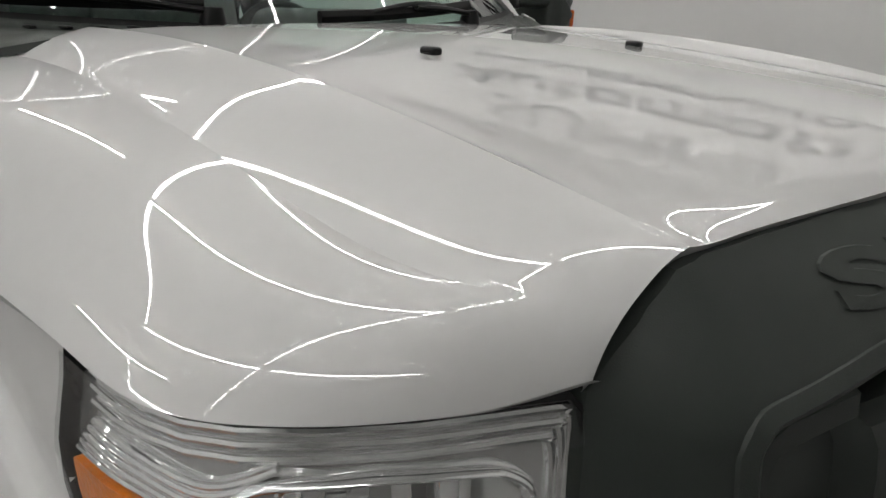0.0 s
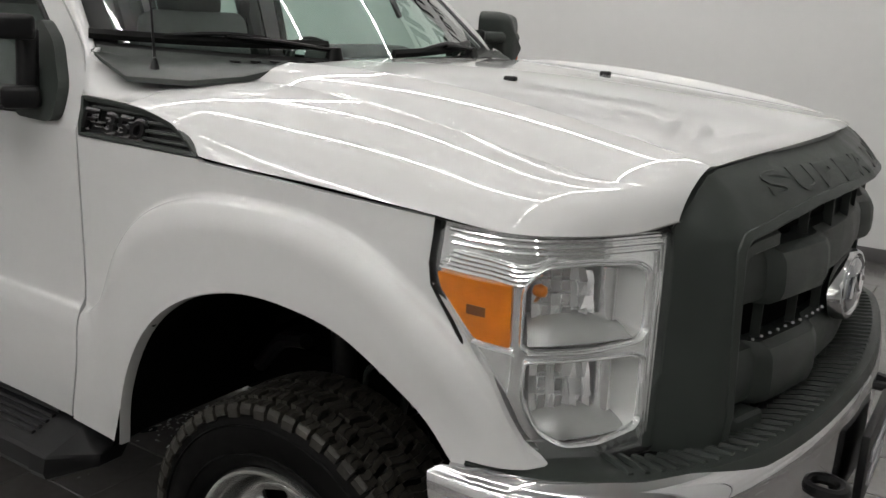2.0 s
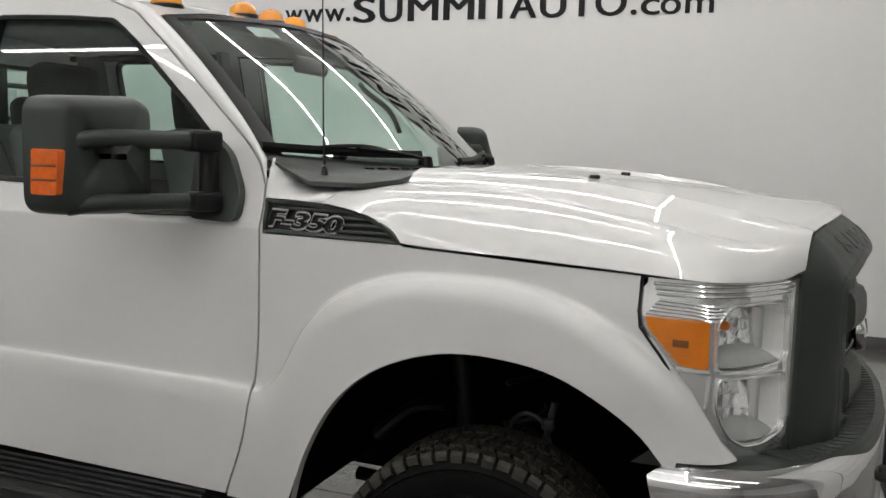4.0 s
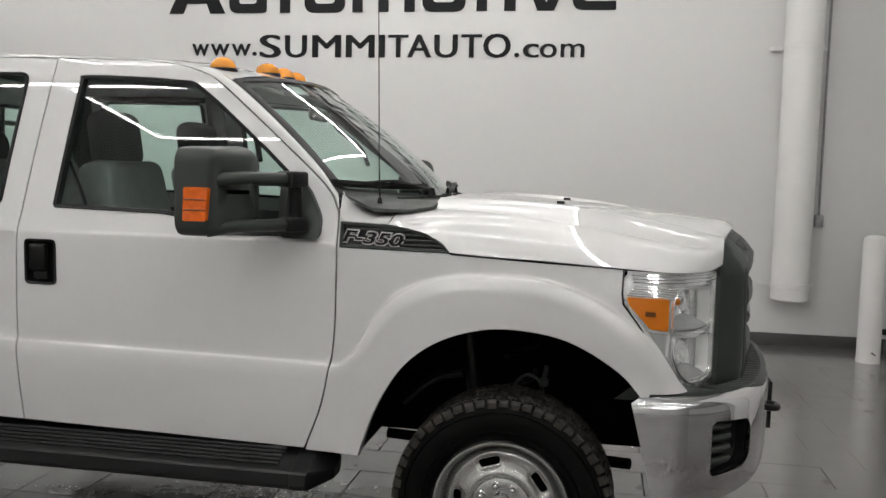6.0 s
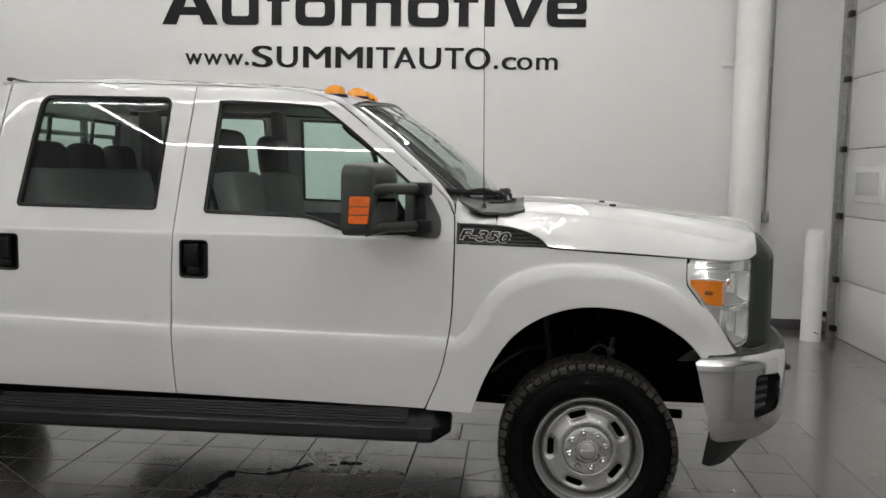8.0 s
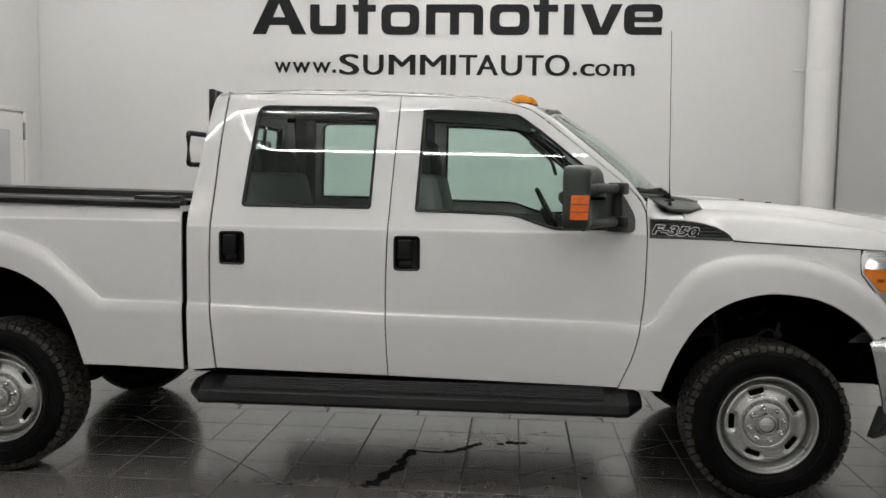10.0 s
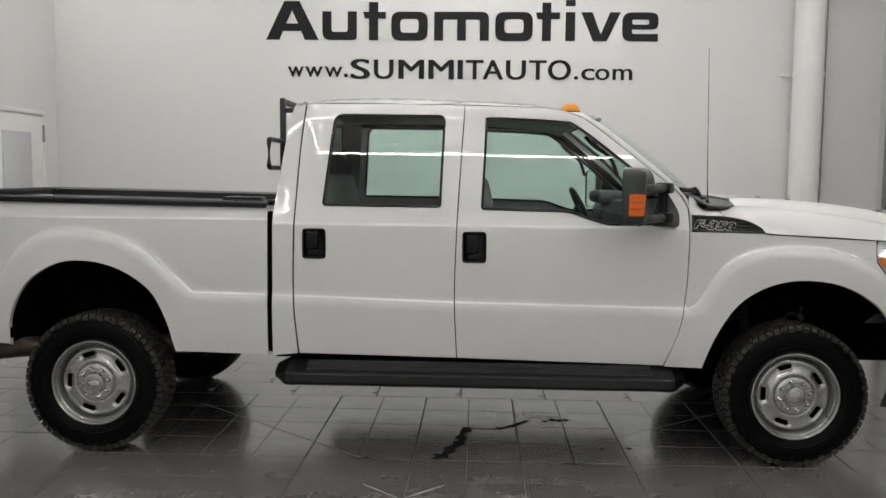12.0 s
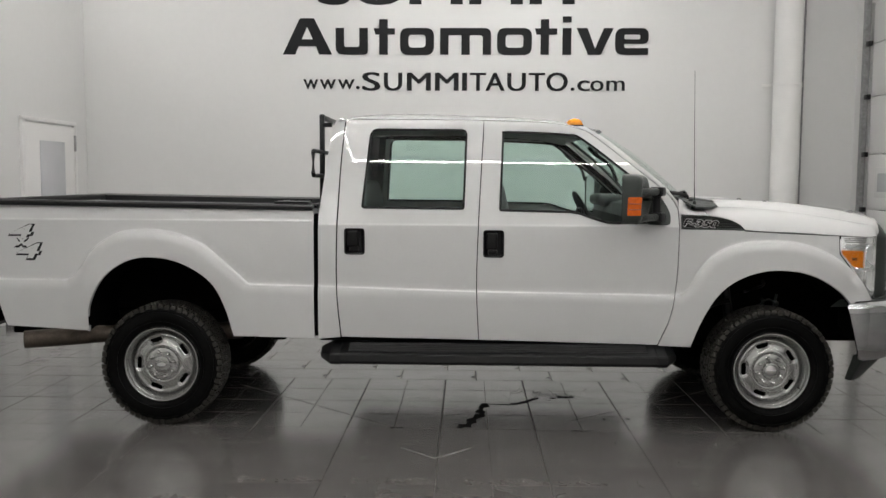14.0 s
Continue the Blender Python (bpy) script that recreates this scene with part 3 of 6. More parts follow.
LAMPS = [[(-0.33, -3.62), (0.12, -4.45), (4.3, -4.52), (4.3, -4.25)], [(-2.6, -3.56), (2.0, -3.56)]]
LAMPS += [[(0.3, -2.6), (4.3, -2.6), (4.3, -4.1)], [(0.3, -2.5), (0.3, -0.3), (4.3, -0.3), (4.3, -2.5)],
          [(0.3, -0.2), (0.3, 1.65), (4.3, 1.65), (4.3, -0.2)], [(0.3, 1.75), (0.3, 3.6), (4.3, 3.6), (4.3, 1.75)]]
# unseen fill strips, added to brighten the body side and the room's ends
LAMPS += [[(0.3, y), (4.3, y)] for y in (-6.8, -8.6)] + [[(-2.9, y), (0.1, y)] for y in (-6.8, -8.6)] + [[(4.6, y), (8.6, y)] for y in (-2.6, -5.0, -6.8, -8.6)] + [[(-2.7, 2.6), (-0.4, 2.6)], [(-2.7, 0.2), (-0.4, 0.2)], [(-2.7, 3.9), (-1.7, 3.9)], [(4.9, 2.6), (6.5, 2.6)]] + [[(-6.6, y), (-3.3, y)] for y in (-6.8, -2.6, 0.6)]
for p in LAMPS:
    strip("linear_lamp_or_fill", p, 0.024 if -4.0 < p[0][1] < -3.5 else 0.031)

# ---- the pickup truck ----
AXLE, TYRE_R = 3.967, 0.42
truck = empty("pickup_truck", (0, -0.012, 0))
tagged(truck, "white four-door pickup truck with grey grille and chrome bumper", "truck")

arch_rear = curve_through([(-0.467, 0.625), (-0.457, 0.794), (-0.359, 0.981), (-0.19, 1.093), (-0.004, 1.113), (0.18, 1.066), (0.347, 0.95), (0.435, 0.784), (0.484, 0.600)], 5)
arch_front = curve_through([(3.444, 0.556), (3.503, 0.728), (3.60, 0.894), (3.727, 0.998), (3.89, 1.054), (4.056, 1.057), (4.21, 1.022), (4.361, 0.934), (4.454, 0.832), (4.49, 0.868)][:-1], 5)
flare_rear = curve_through([(-0.60, 0.964), (-0.526, 1.031), (-0.429, 1.165), (-0.26, 1.269), (-0.074, 1.292), (0.11, 1.271), (0.293, 1.199), (0.439, 1.079), (0.587, 0.945)], 12)
flare_front = curve_through([(3.366, 0.895), (3.417, 0.945), (3.492, 1.074), (3.592, 1.17), (3.744, 1.229), (3.922, 1.244), (4.099, 1.234), (4.277, 1.176), (4.432, 1.077), (4.535, 0.965), (4.587, 0.877)], 12)
CREASE = [(-1.4, 0.968)] + flare_rear + [(1.0, 0.938), (2.06, 0.910)] + flare_front + [(4.75, 0.70)]
CREASE_A = np.array(CREASE)[:-1]
CREASE_D = np.diff(np.array(CREASE), axis=0)
CREASE_L = (CREASE_D ** 2).sum(axis=1)


def crease_distance(x, z):
    p = np.array((x, z)) - CREASE_A
    t = np.clip((p * CREASE_D).sum(axis=1) / CREASE_L, 0, 1)
    return float(np.sqrt(((p - t[:, None] * CREASE_D) ** 2).sum(axis=1).min()))


BELOW = CREASE + [(4.75, 0.0), (-1.4, 0.0)]
side_knots = soft_curve([0.40, 0.56, 0.70, 0.90, 1.10, 1.30, 1.326, 1.331, 1.336, 1.341, 1.346, 1.42, 1.70, 1.95, 2.02, 2.06], [0.915, 0.938, 0.955, 0.968, 0.974, 0.976, 0.9758, 0.9748, 0.9724, 0.9700, 0.9684, 0.944, 0.8565, 0.773, 0.742, 0.70])


def side_base(z):
    if 1.42 < z < 1.95:
        return 0.944 - 0.300 * (z - 1.42) - 0.012 * ((z - 1.42) / 0.53) ** 2
    return side_knots(z)


low_bulge = soft_curve([-1.4, -0.65, -0.45, 0.45, 0.65, 1.0, 3.1, 3.38, 3.55, 4.45, 4.65], [0.020, 0.024, 0.040, 0.040, 0.024, 0.018, 0.018, 0.028, 0.042, 0.042, 0.036])
# hood: crown, two raised crests and shoulders that fall to the fenders
crest = smooth_fit([3.45, 3.66, 3.80, 3.93, 4.09, 4.215, 4.44, 4.60, 4.72, 4.85], [1.487, 1.491, 1.495, 1.494, 1.484, 1.468, 1.436, 1.407, 1.378, 1.344])
hood_edge_y = fair_curve([3.4, 3.9, 4.30, 4.40, 4.46, 4.535, 4.595, 4.645, 4.69, 4.715], [0.973, 0.975, 0.981, 0.987, 0.990, 0.974, 0.928, 0.862, 0.781, 0.742])
hood_edge_z = soft_curve([3.4, 3.54, 3.68, 3.77, 4.10, 4.38, 4.55, 4.66, 4.715], [1.412, 1.404, 1.376, 1.314, 1.298, 1.284, 1.276, 1.275, 1.292])
CREST_Y = smooth_fit([3.5, 3.9, 4.19, 4.45, 4.735], [0.595, 0.605, 0.625, 0.645, 0.645])
KNEE_Y = fair_curve([3.45, 3.83, 4.24, 4.45, 4.58, 4.66, 4.72], [0.690, 0.720, 0.772, 0.795, 0.790, 0.757, 0.705])
KNEE_DROP = fair_curve([3.45, 3.83, 4.24, 4.45, 4.60, 4.72], [0.038, 0.045, 0.058, 0.062, 0.056, 0.034])
BULGE = smooth_fit([3.5, 3.7, 4.1, 4.4, 4.72], [0.05, 0.09, 0.17, 0.19, 0.19])


def hood_crown(x, y):
    """The broad middle of the hood: a gentle crown that steepens forward, with a short rolled lip at its front edge."""
    def top(x):
        u = x - 4.25
        return 1.4706 - 0.0781 * u - 0.033 * u * u + 0.0193 * u ** 3 - 0.0081 * u ** 4 - (0.1054 + 0.1429 * u) * r - (0.0372 - 0.1347 * u) * r * r
    r, e = math.sqrt(y * y + 0.36) - 0.6, hood_lip(y)
    return top(x) - (top(e) - hood_lip_z(y)) * max(0.0, 1 - (e - x) / 0.045) ** 2


hood_lip = fair_curve([0.0, 0.2, 0.45, 0.56, 0.66], [4.828, 4.815, 4.768, 4.744, 4.724])
hood_lip_z = fair_curve([0.0, 0.2, 0.36, 0.50, 0.58, 0.66], [1.406, 1.401, 1.392, 1.384, 1.379, 1.372])


def hood_point(x, q):
    """q from 0 at the middle to 1 at the edge of the hood."""
    x, q = float(x), float(q)
    c, cy, ky, kd = crest(x), CREST_Y(x), KNEE_Y(x), KNEE_DROP(x)
    ye, ze = hood_edge_y(x), hood_edge_z(x)
    if q < 0.45:
        y = (cy - 0.09) * q / 0.45
        return (x, y, hood_crown(x, y))
    if q < 0.55:
        t = (q - 0.45) / 0.10
        y = cy - 0.09 + 0.09 * t
        return (x, y, hood_crown(x, y) * (1 - t ** 2.6) + c * t ** 2.6)
    k = Vector((ky, c - kd))
    if q < 0.68:
        t = (q - 0.55) / 0.13
        return (x, cy + (ky - cy) * t, c - kd * t + 0.005 * math.sin(math.pi * t))
    t = (q - 0.68) / 0.32
    e = Vector((ye, min(ze, 1.298 + 0.048 * (4.10 - x)) if x < 4.10 else ze))
    out = Vector((k.y - e.y, e.x - k.x)).normalized()
    m = k.lerp(e, 0.52) + out * (BULGE(x) * (e - k).length)
    m = m.lerp(k.lerp(e, 0.5) + Vector((0.05, 0.033)).lerp(Vector((0.15, 0.055)), min(1.0, max(0.0, 4.3 - x) / 0.8) ** 2), ease((4.62 - x) / 1.2))
    if ze > e.y + 1e-5:
        lo, hi = 0.3, 1.0
        for _ in range(24):
            h = (lo + hi) / 2
            lo, hi = (h, hi) if (1 - h) ** 2 * k.y + 2 * h * (1 - h) * m.y + h * h * e.y > ze else (lo, h)
        trim = lo
    else:
        trim = 1.0
    f = t * trim
    p = (1 - f) ** 2 * k + 2 * f * (1 - f) * m + f * f * e
    if trim < 1.0:
        rim = (1 - trim) ** 2 * k.x + 2 * trim * (1 - trim) * m.x + trim * trim * e.x
        p.x += (ye - rim) * t ** 5
    return (x, p.x, p.y)


def shoulder_y(x, z):
    """Half the width of the hood's shoulder at a height."""
    lo, hi = 0.60, 1.0
    for _ in range(20):
        q = (lo + hi) / 2
        lo, hi = (q, hi) if hood_point(x, q)[2] > z else (lo, q)
    return hood_point(x, lo)[1]


memo = {}


def side_y(x, z):
    """Half the truck's width at a place of its side."""
    key = (round(x, 7), round(z, 7))
    if key in memo:
        return memo[key]
    w = side_base(z)
    if (x > 3.36 or x < 1.02) and z > 1.30:
        w = side_base(1.30) - 0.17 * max(0.0, z - 1.350) - 0.0035 * smooth01((z - 1.350) / 0.012)
    if 3.37 < x < 3.60 and z > 1.40:
        w += (shoulder_y(max(x, 3.50), z) - w) * smooth01((x - 3.37) / 0.14) * smooth01((z - 1.40) / 0.012)
    d = crease_distance(x, z) if 0.5 < z < 1.35 else 1.0
    if z < 0.5 or (z < 1.35 and inside(x, z, BELOW)):
        w += low_bulge(x) * (0.42 * (1 - max(0.0, 1 - d / 0.011) ** 2) + 0.58 * (1 - max(0.0, 1 - d / 0.070) ** 2.1))
    else:
        w += 0.0015 * max(0.0, 1 - d / 0.010)
    if x > 4.15 and z > 0.9:
        w += 0.012 * smooth01((x - 4.15) / 0.2) * smooth01((1.285 - z) / 0.10) * smooth01((z - 0.9) / 0.15)
    if x > 4.38:
        w -= 0.9 * max(0.0, x - 4.46) ** 2
    if 1.02 < x < 1.32 and z > 1.36:
        w -= 0.5 * (1.32 - x) ** 2 * smooth01((z - 1.36) / 0.2)
    memo[key] = w
    return w


steps = dense([tuple(p) for p in CREASE], 0.022)
fine = []
for (x0, z0), (x1, z1) in zip(steps[:-1], steps[1:]):
    if x1 < x0 or x0 > 4.6:
        continue
    k = math.hypot(x1 - x0, z1 - z0) or 1
    for off in (-0.009, -0.002, 0.004, 0.009, 0.014, 0.019, 0.024, 0.029, 0.034, 0.040, 0.047, 0.056, 0.066, 0.076):
        fine.append(((x0 + x1) / 2 + (z1 - z0) / k * off, (z0 + z1) / 2 - (x1 - x0) / k * off))
for x in np.arange(1.0, 3.36, 0.025):
    for z in (1.310, 1.319, 1.325, 1.330, 1.3345, 1.339, 1.344, 1.349, 1.356, 1.366):
        fine.append((x, z))
for x in np.arange(-1.12, 1.0, 0.03):
    for z in (1.340, 1.347, 1.351, 1.355, 1.359, 1.363, 1.370, 1.380):
        fine.append((x, z))
FINE = np.array(fine)


def on_side(s):
    def place(u, w, depth):
        return (u, s * (side_y(u, w) - depth), w)
    return place


G = 0.003
door_gap_top = [(2.107, 2.012), (2.45, 2.003), (2.62, 1.988), (2.74, 1.955), (2.83, 1.905), (3.10, 1.690), (3.29, 1.530), (3.345, 1.440)]
front_door = [(2.079 + G, 0.588), (3.232, 0.566)] + curve_through([(3.232, 0.566), (3.303, 0.75), (3.341, 0.97), (3.349, 1.20), (3.349, 1.36), (3.345, 1.44)], 4)[1:-1] \
    + list(reversed(curve_through(door_gap_top, 4))) + curve_through([(2.107 + G, 2.012), (2.086 + G, 1.63), (2.070 + G, 1.276), (2.063 + G, 0.923), (2.079 + G, 0.588)], 4)[1:-1]
rear_door = [(1.184 + G, 0.600), (2.079 - G, 0.588)] + list(reversed(curve_through([(2.107 - G, 2.012), (2.086 - G, 1.63), (2.070 - G, 1.276), (2.063 - G, 0.923), (2.079 - G, 0.588)], 4)))[1:] \
    + [(1.80, 2.016), (1.45, 2.018)] + curve_through([(1.192 + G, 2.014), (1.171 + G, 1.72), (1.162 + G, 1.336), (1.157 + G, 0.948), (1.184 + G, 0.600)], 4)[:-1]
front_window = curve_through([(2.225, 1.925), (2.26, 1.944), (2.64, 1.928), (2.76, 1.891), (3.05, 1.665)], 4) + [(3.235, 1.505), (3.285, 1.42), (3.26, 1.352), (2.95, 1.344)] + curve_through([(2.90, 1.346), (2.81, 1.371), (2.72, 1.403), (2.66, 1.413)], 4) + [(2.215, 1.422), (2.204, 1.435)]
rear_window = rounded([(1.312, 1.434), (1.982, 1.431), (1.999, 1.955), (1.358, 1.958)], [0.025, 0.02, 0.045, 0.06])
handle_front = rounded([(2.103, 1.126), (2.238, 1.126), (2.237, 1.302), (2.103, 1.302)], 0.022, 4)
handle_rear = rounded([(1.208, 1.138), (1.341, 1.138), (1.340, 1.309), (1.208, 1.309)], 0.022, 4)
vent_top = curve_through([(3.764, 1.314), (3.735, 1.345), (3.68, 1.373), (3.58, 1.395), (3.46, 1.405), (3.364, 1.407)], 4)
vent_hole = [(3.364, 1.318), (3.758, 1.312)] + vent_top
fender = [(3.238, 0.560), (3.444, 0.556)] + arch_front[1:] + [(4.466, 0.866), (4.592, 0.872)] + curve_through([(4.580, 0.88), (4.490, 1.02), (4.401, 1.126), (4.367, 1.168), (4.361, 1.21), (4.363, 1.278)], 4)[1:] \
    + [(4.10, 1.288), (3.770, 1.304), (3.758, 1.309), (3.362, 1.315), (3.362, 1.410), (3.46, 1.408), (3.535, 1.403), (3.530, 1.447), (3.45, 1.462), (3.39, 1.482), (3.356, 1.515), (3.352, 1.45)] \
    + list(reversed(curve_through([(3.238, 0.566), (3.309, 0.75), (3.347, 0.97), (3.355, 1.20), (3.355, 1.36), (3.352, 1.44)], 4)))[:-1]


def vent(parent, s):
    sh = panel(vent_hole, [], lambda u, w, d: (u, s * (side_y(u, w) - 0.012 - d), w), (0, s, 0), 0.03, 0.012)
    insert = part("fender_vent", sh, TRIM, parent, "black ribbed vent insert with a chrome model badge")
    rimmed = rim_strip(vent_hole, on_side(s), 0.010, -0.002, 0.014)
    part("vent_frame", rimmed, PLASTIC, insert)
    for i in range(4):
        z = 1.333 + 0.017 * i
        x1 = 3.742 - 0.026 * i - 0.006 * i * i
        path = [(x, s * (side_y(x, z) - 0.006), z) for x in np.linspace(3.40 + (0.18 if i < 3 else 0.0), x1, 8)]
        part("rib", Shape().tube(path, 0.0045, 6), PLASTIC, insert)
    badge = lettering("F-350", 0.0, 0.222, 0.0, 0.043, 0.007, 0.012, 0.25)
    plate = lettering("F-350", -0.006, 0.228, -0.0055, 0.054, 0.005, 0.075, 0.25)
    for sh2, mat, nm, off in ((plate, CHROME, "badge_outline", 0.0), (badge, TRIM, "badge_letters", 0.006)):
        if s > 0:
            sh2.v = [(0.222 - x, -y, z) for x, y, z in sh2.v]
        ob = part(nm, sh2, mat, insert)
        ob.location = (3.374, s * (side_y(3.45, 1.36) - 0.003 + off), 1.338)
        ob.rotation_euler = (0, radians(3), 0)
    return insert


def handle(parent, outline, s):
    x0, x1 = min(p[0] for p in outline), max(p[0] for p in outline)
    z0, z1 = min(p[1] for p in outline), max(p[1] for p in outline)
    cup = part("door_handle", panel(outline, [], lambda u, w, d: (u, s * (side_y(u, w) - 0.004 - 0.030 * smooth01(min(u - x0, x1 - u, w - z0, z1 - w) / 0.02) - d), w), (0, s, 0), 0.012, 0.004), TRIM, parent, "black door handle in a recessed black cup")
    part("handle_rim", rim_strip(outline, on_side(s), 0.009, -0.003, 0.008), TRIM, cup)
    yb = side_y((x0 + x1) / 2, (z0 + z1) / 2)
    g = Shape().box(((x0 + x1) / 2 - 0.012, s * (yb - 0.006), (z0 + z1) / 2 + 0.018), (0.072, 0.03, 0.105), 0.011, 3)
    part("grip", g, SEAL, cup)
    lock = Shape().box(((x0 + x1) / 2 - 0.006, s * (yb - 0.016), z0 + 0.035), (0.06, 0.02, 0.03), 0.006, 2)
    part("lock", lock, TRIM, cup)


def build_side(s):
    place, face = on_side(s), (0, s, 0)
    for name, out, win, grip in (("front_door", front_door, front_window, handle_front), ("rear_door", rear_door, rear_window, handle_rear)):
        d = part(name, panel(out, [win, grip], place, face, extra=FINE), WHITE, truck)
        inner = lambda u, w, dd: (u, s * (side_y(u, w) - 0.022 - dd), w)
        part("window_glass", pane(win, inner, face), PANE, d, shadow=False)
        part("window_seal", rim_strip(win, place, 0.014, -0.004, 0.03), SEAL, d)
        handle(d, grip, s)
        low = [p for p in out if p[1] < 1.5]
        xs = [p[0] for p in out]
        trim = Shape()
        pts = [(x, z) for x in np.linspace(min(xs) + 0.05, max(xs) - 0.06 - (0.10 if name == "front_door" else 0), 8) for z in (0.70, 1.36)]
        rows = [[(x, s * (side_y(x, z) - 0.09), z) for x in np.linspace(min(xs) + 0.03, max(xs) - 0.10, 10)] for z in (0.66, 0.9, 1.1, 1.30, 1.345)]
        rows.append([(x, s * (side_y(x, 1.345) - 0.03), 1.345) for x in np.linspace(min(xs) + 0.03, max(xs) - 0.10, 10)])
        part("door_trim", Shape().grid(rows), CABIN, d, "dark grey inner door trim")
    f = part("front_fender", panel(fender, [], place, face, 0.02, extra=FINE), WHITE, truck)
    vent(f, s)
    part("arch_lip", arch_lip(arch_front, s), WHITE, f)
    clip = Shape().lathe([(0.0005, 0.0), (0.008, 0.0), (0.008, 0.004), (0.0005, 0.005)], 10, (0, 0, 0)).move(pose(3.463, s * (side_y(3.44, 0.713) - 0.020), 0.713, 0, 0, 0))
    part("push_clip", clip, TRIM, f)
    for cx, cz in ((3.476, 0.680), (3.622, 0.920)):
        stud = Shape().lathe([(0.0005, 0.004), (0.007, 0.003), (0.008, 0.0)], 10, axis="x").move(pose(cx, s * (side_y(cx, cz) - 0.018), cz, 0, 20, 0))
        part("push_clip", stud, TRIM, f)
    quarter = [(1.036, 0.583), (1.178, 0.598)] + list(reversed(curve_through([(1.186, 2.020), (1.165, 1.72), (1.156, 1.336), (1.151, 0.948), (1.178, 0.598)], 4)))[1:] + curve_through([(1.147, 2.026), (1.109, 1.966), (1.067, 1.686), (1.040, 1.412)], 4)
    q = part("cab_corner", panel(quarter, [], place, face, extra=FINE), WHITE, truck)
    bed = [(-1.01, 0.655), (-0.472, 0.628)] + arch_rear + [(0.487, 0.600), (1.008, 0.586), (1.008, 1.423), (-1.125, 1.452), (-1.125, 1.05)] + curve_through([(-1.11, 0.98), (-1.06, 0.82), (-1.02, 0.68)], 3)
    b = part("bed_side", panel(bed, [], place, face, 0.03, extra=FINE), WHITE, truck)
    part("arch_lip", arch_lip(arch_rear, s), WHITE, b)
    cap = Shape()
    prof = [(-0.012, -0.004), (-0.012, 0.020), (-0.002, 0.030), (0.02, 0.034), (0.10, 0.030), (0.165, 0.022), (0.17, -0.02)]
    rows = []
    for x in np.linspace(-1.125, 1.006, 14):
        zt = 1.452 - (x + 1.125) * 0.0136
        rows.append([(x, s * (side_y(x, 1.40) - a), zt + h) for a, h in prof])
    part("rail_cap", cap.grid(rows), TRIM, b, "black plastic bed rail cap")
    part("rail_end_block", Shape().box((0.895, s * 0.905, 1.445), (0.20, 0.10, 0.035), 0.008), TRIM, b)
    inner = Shape().grid([[(x, s * 0.80, z) for x in (-1.08, 0.98)] for z in (1.14, 1.45)])
    part("bed_inner_wall", inner, BEDLINER, b)
    wh = Shape().box((0.0, s * 0.67, 1.20), (0.80, 0.26, 0.14), 0.05, 3)
    part("wheel_housing", wh, BEDLINER, b)
    four = empty("drive_decal", (0, 0, 0), b)
    for body, x0, z0, w, h in (("4", -0.985, 1.212, 0.180, 0.112), ("x", -0.950, 1.168, 0.105, 0.064), ("4", -0.940, 1.085, 0.182, 0.118)):
        for wt, mat, off in ((0.06, LETTER, 0.0), (0.02, WHITE, 0.0016)):
            sh = lettering(body, 0, w, 0, h, 0.0012, wt, 0.25)
            if mat is WHITE:
                sh.v = [(0.009 + x * 0.85, y, 0.014 + z * 0.83) for x, y, z in sh.v]
            if s > 0:
                sh.v = [(w - x, -y, z) for x, y, z in sh.v]
            ob = part("decal_figure", sh, mat, four)
            ob.location = (x0, s * (side_y(x0 + 0.05, z0 + 0.05) + 0.0012 + off), z0)
    # A-pillar between the door frame and the windscreen
    outer = curve_through(door_gap_top, 5)
    outer = [p for p in outer if p[0] > 2.69]
    n = len(outer)
    rows = []
    for i, (x, z) in enumerate(outer):
        t = i / (n - 1)
        o = Vector((x + 0.004, s * (side_y(x, z)), z + 0.005))
        sx, sy, sz = screen_point(s, 1 - t, 0)
        e = Vector((sx - 0.01, sy, sz))
        row = []
        for k in range(7):
            q = k / 6
            p = o.lerp(e, q)
            up = Vector((0.35, s * 0.55, 0.75)).normalized()
            row.append(tuple(p + up * 0.022 * math.sin(math.pi * min(1, q * 1.0)) ** 0.8))
        rows.append([tuple(o - Vector((0, s * 0.015, 0)))] + row + [tuple(e - Vector((0.01, s * 0.01, 0.012)))])
    part("a_pillar", Shape().grid(rows), WHITE, truck, sharp=60)


def arch_lip(arch, s):
    rows = [[(x, s * side_y(x, z), z) for x, z in arch], [(x, s * (side_y(x, z) - 0.006), z - 0.003) for x, z in arch], [(x, s * (side_y(x, z) - 0.030), z - 0.004) for x, z in arch]]
    return Shape().grid(rows)


def screen_point(u, v, d):
    """Windscreen: u from -1 to 1 across, v from 0 at its foot to 1 at its top."""
    u, v = float(u), float(v)
    b = Vector((3.605 - 0.275 * u * u, 0.885 * u, 1.475 + 0.040 * u * u))
    t = Vector((2.95 - 0.110 * u * u, 0.715 * u, 1.985 - 0.048 * u * u))
    p = b.lerp(t, v)
    bow = 0.030 * math.sin(math.pi * v) * (1 - 0.4 * u * u)
    return (p.x + 0.62 * bow - 0.62 * d, p.y, p.z + 0.78 * bow - 0.78 * d)


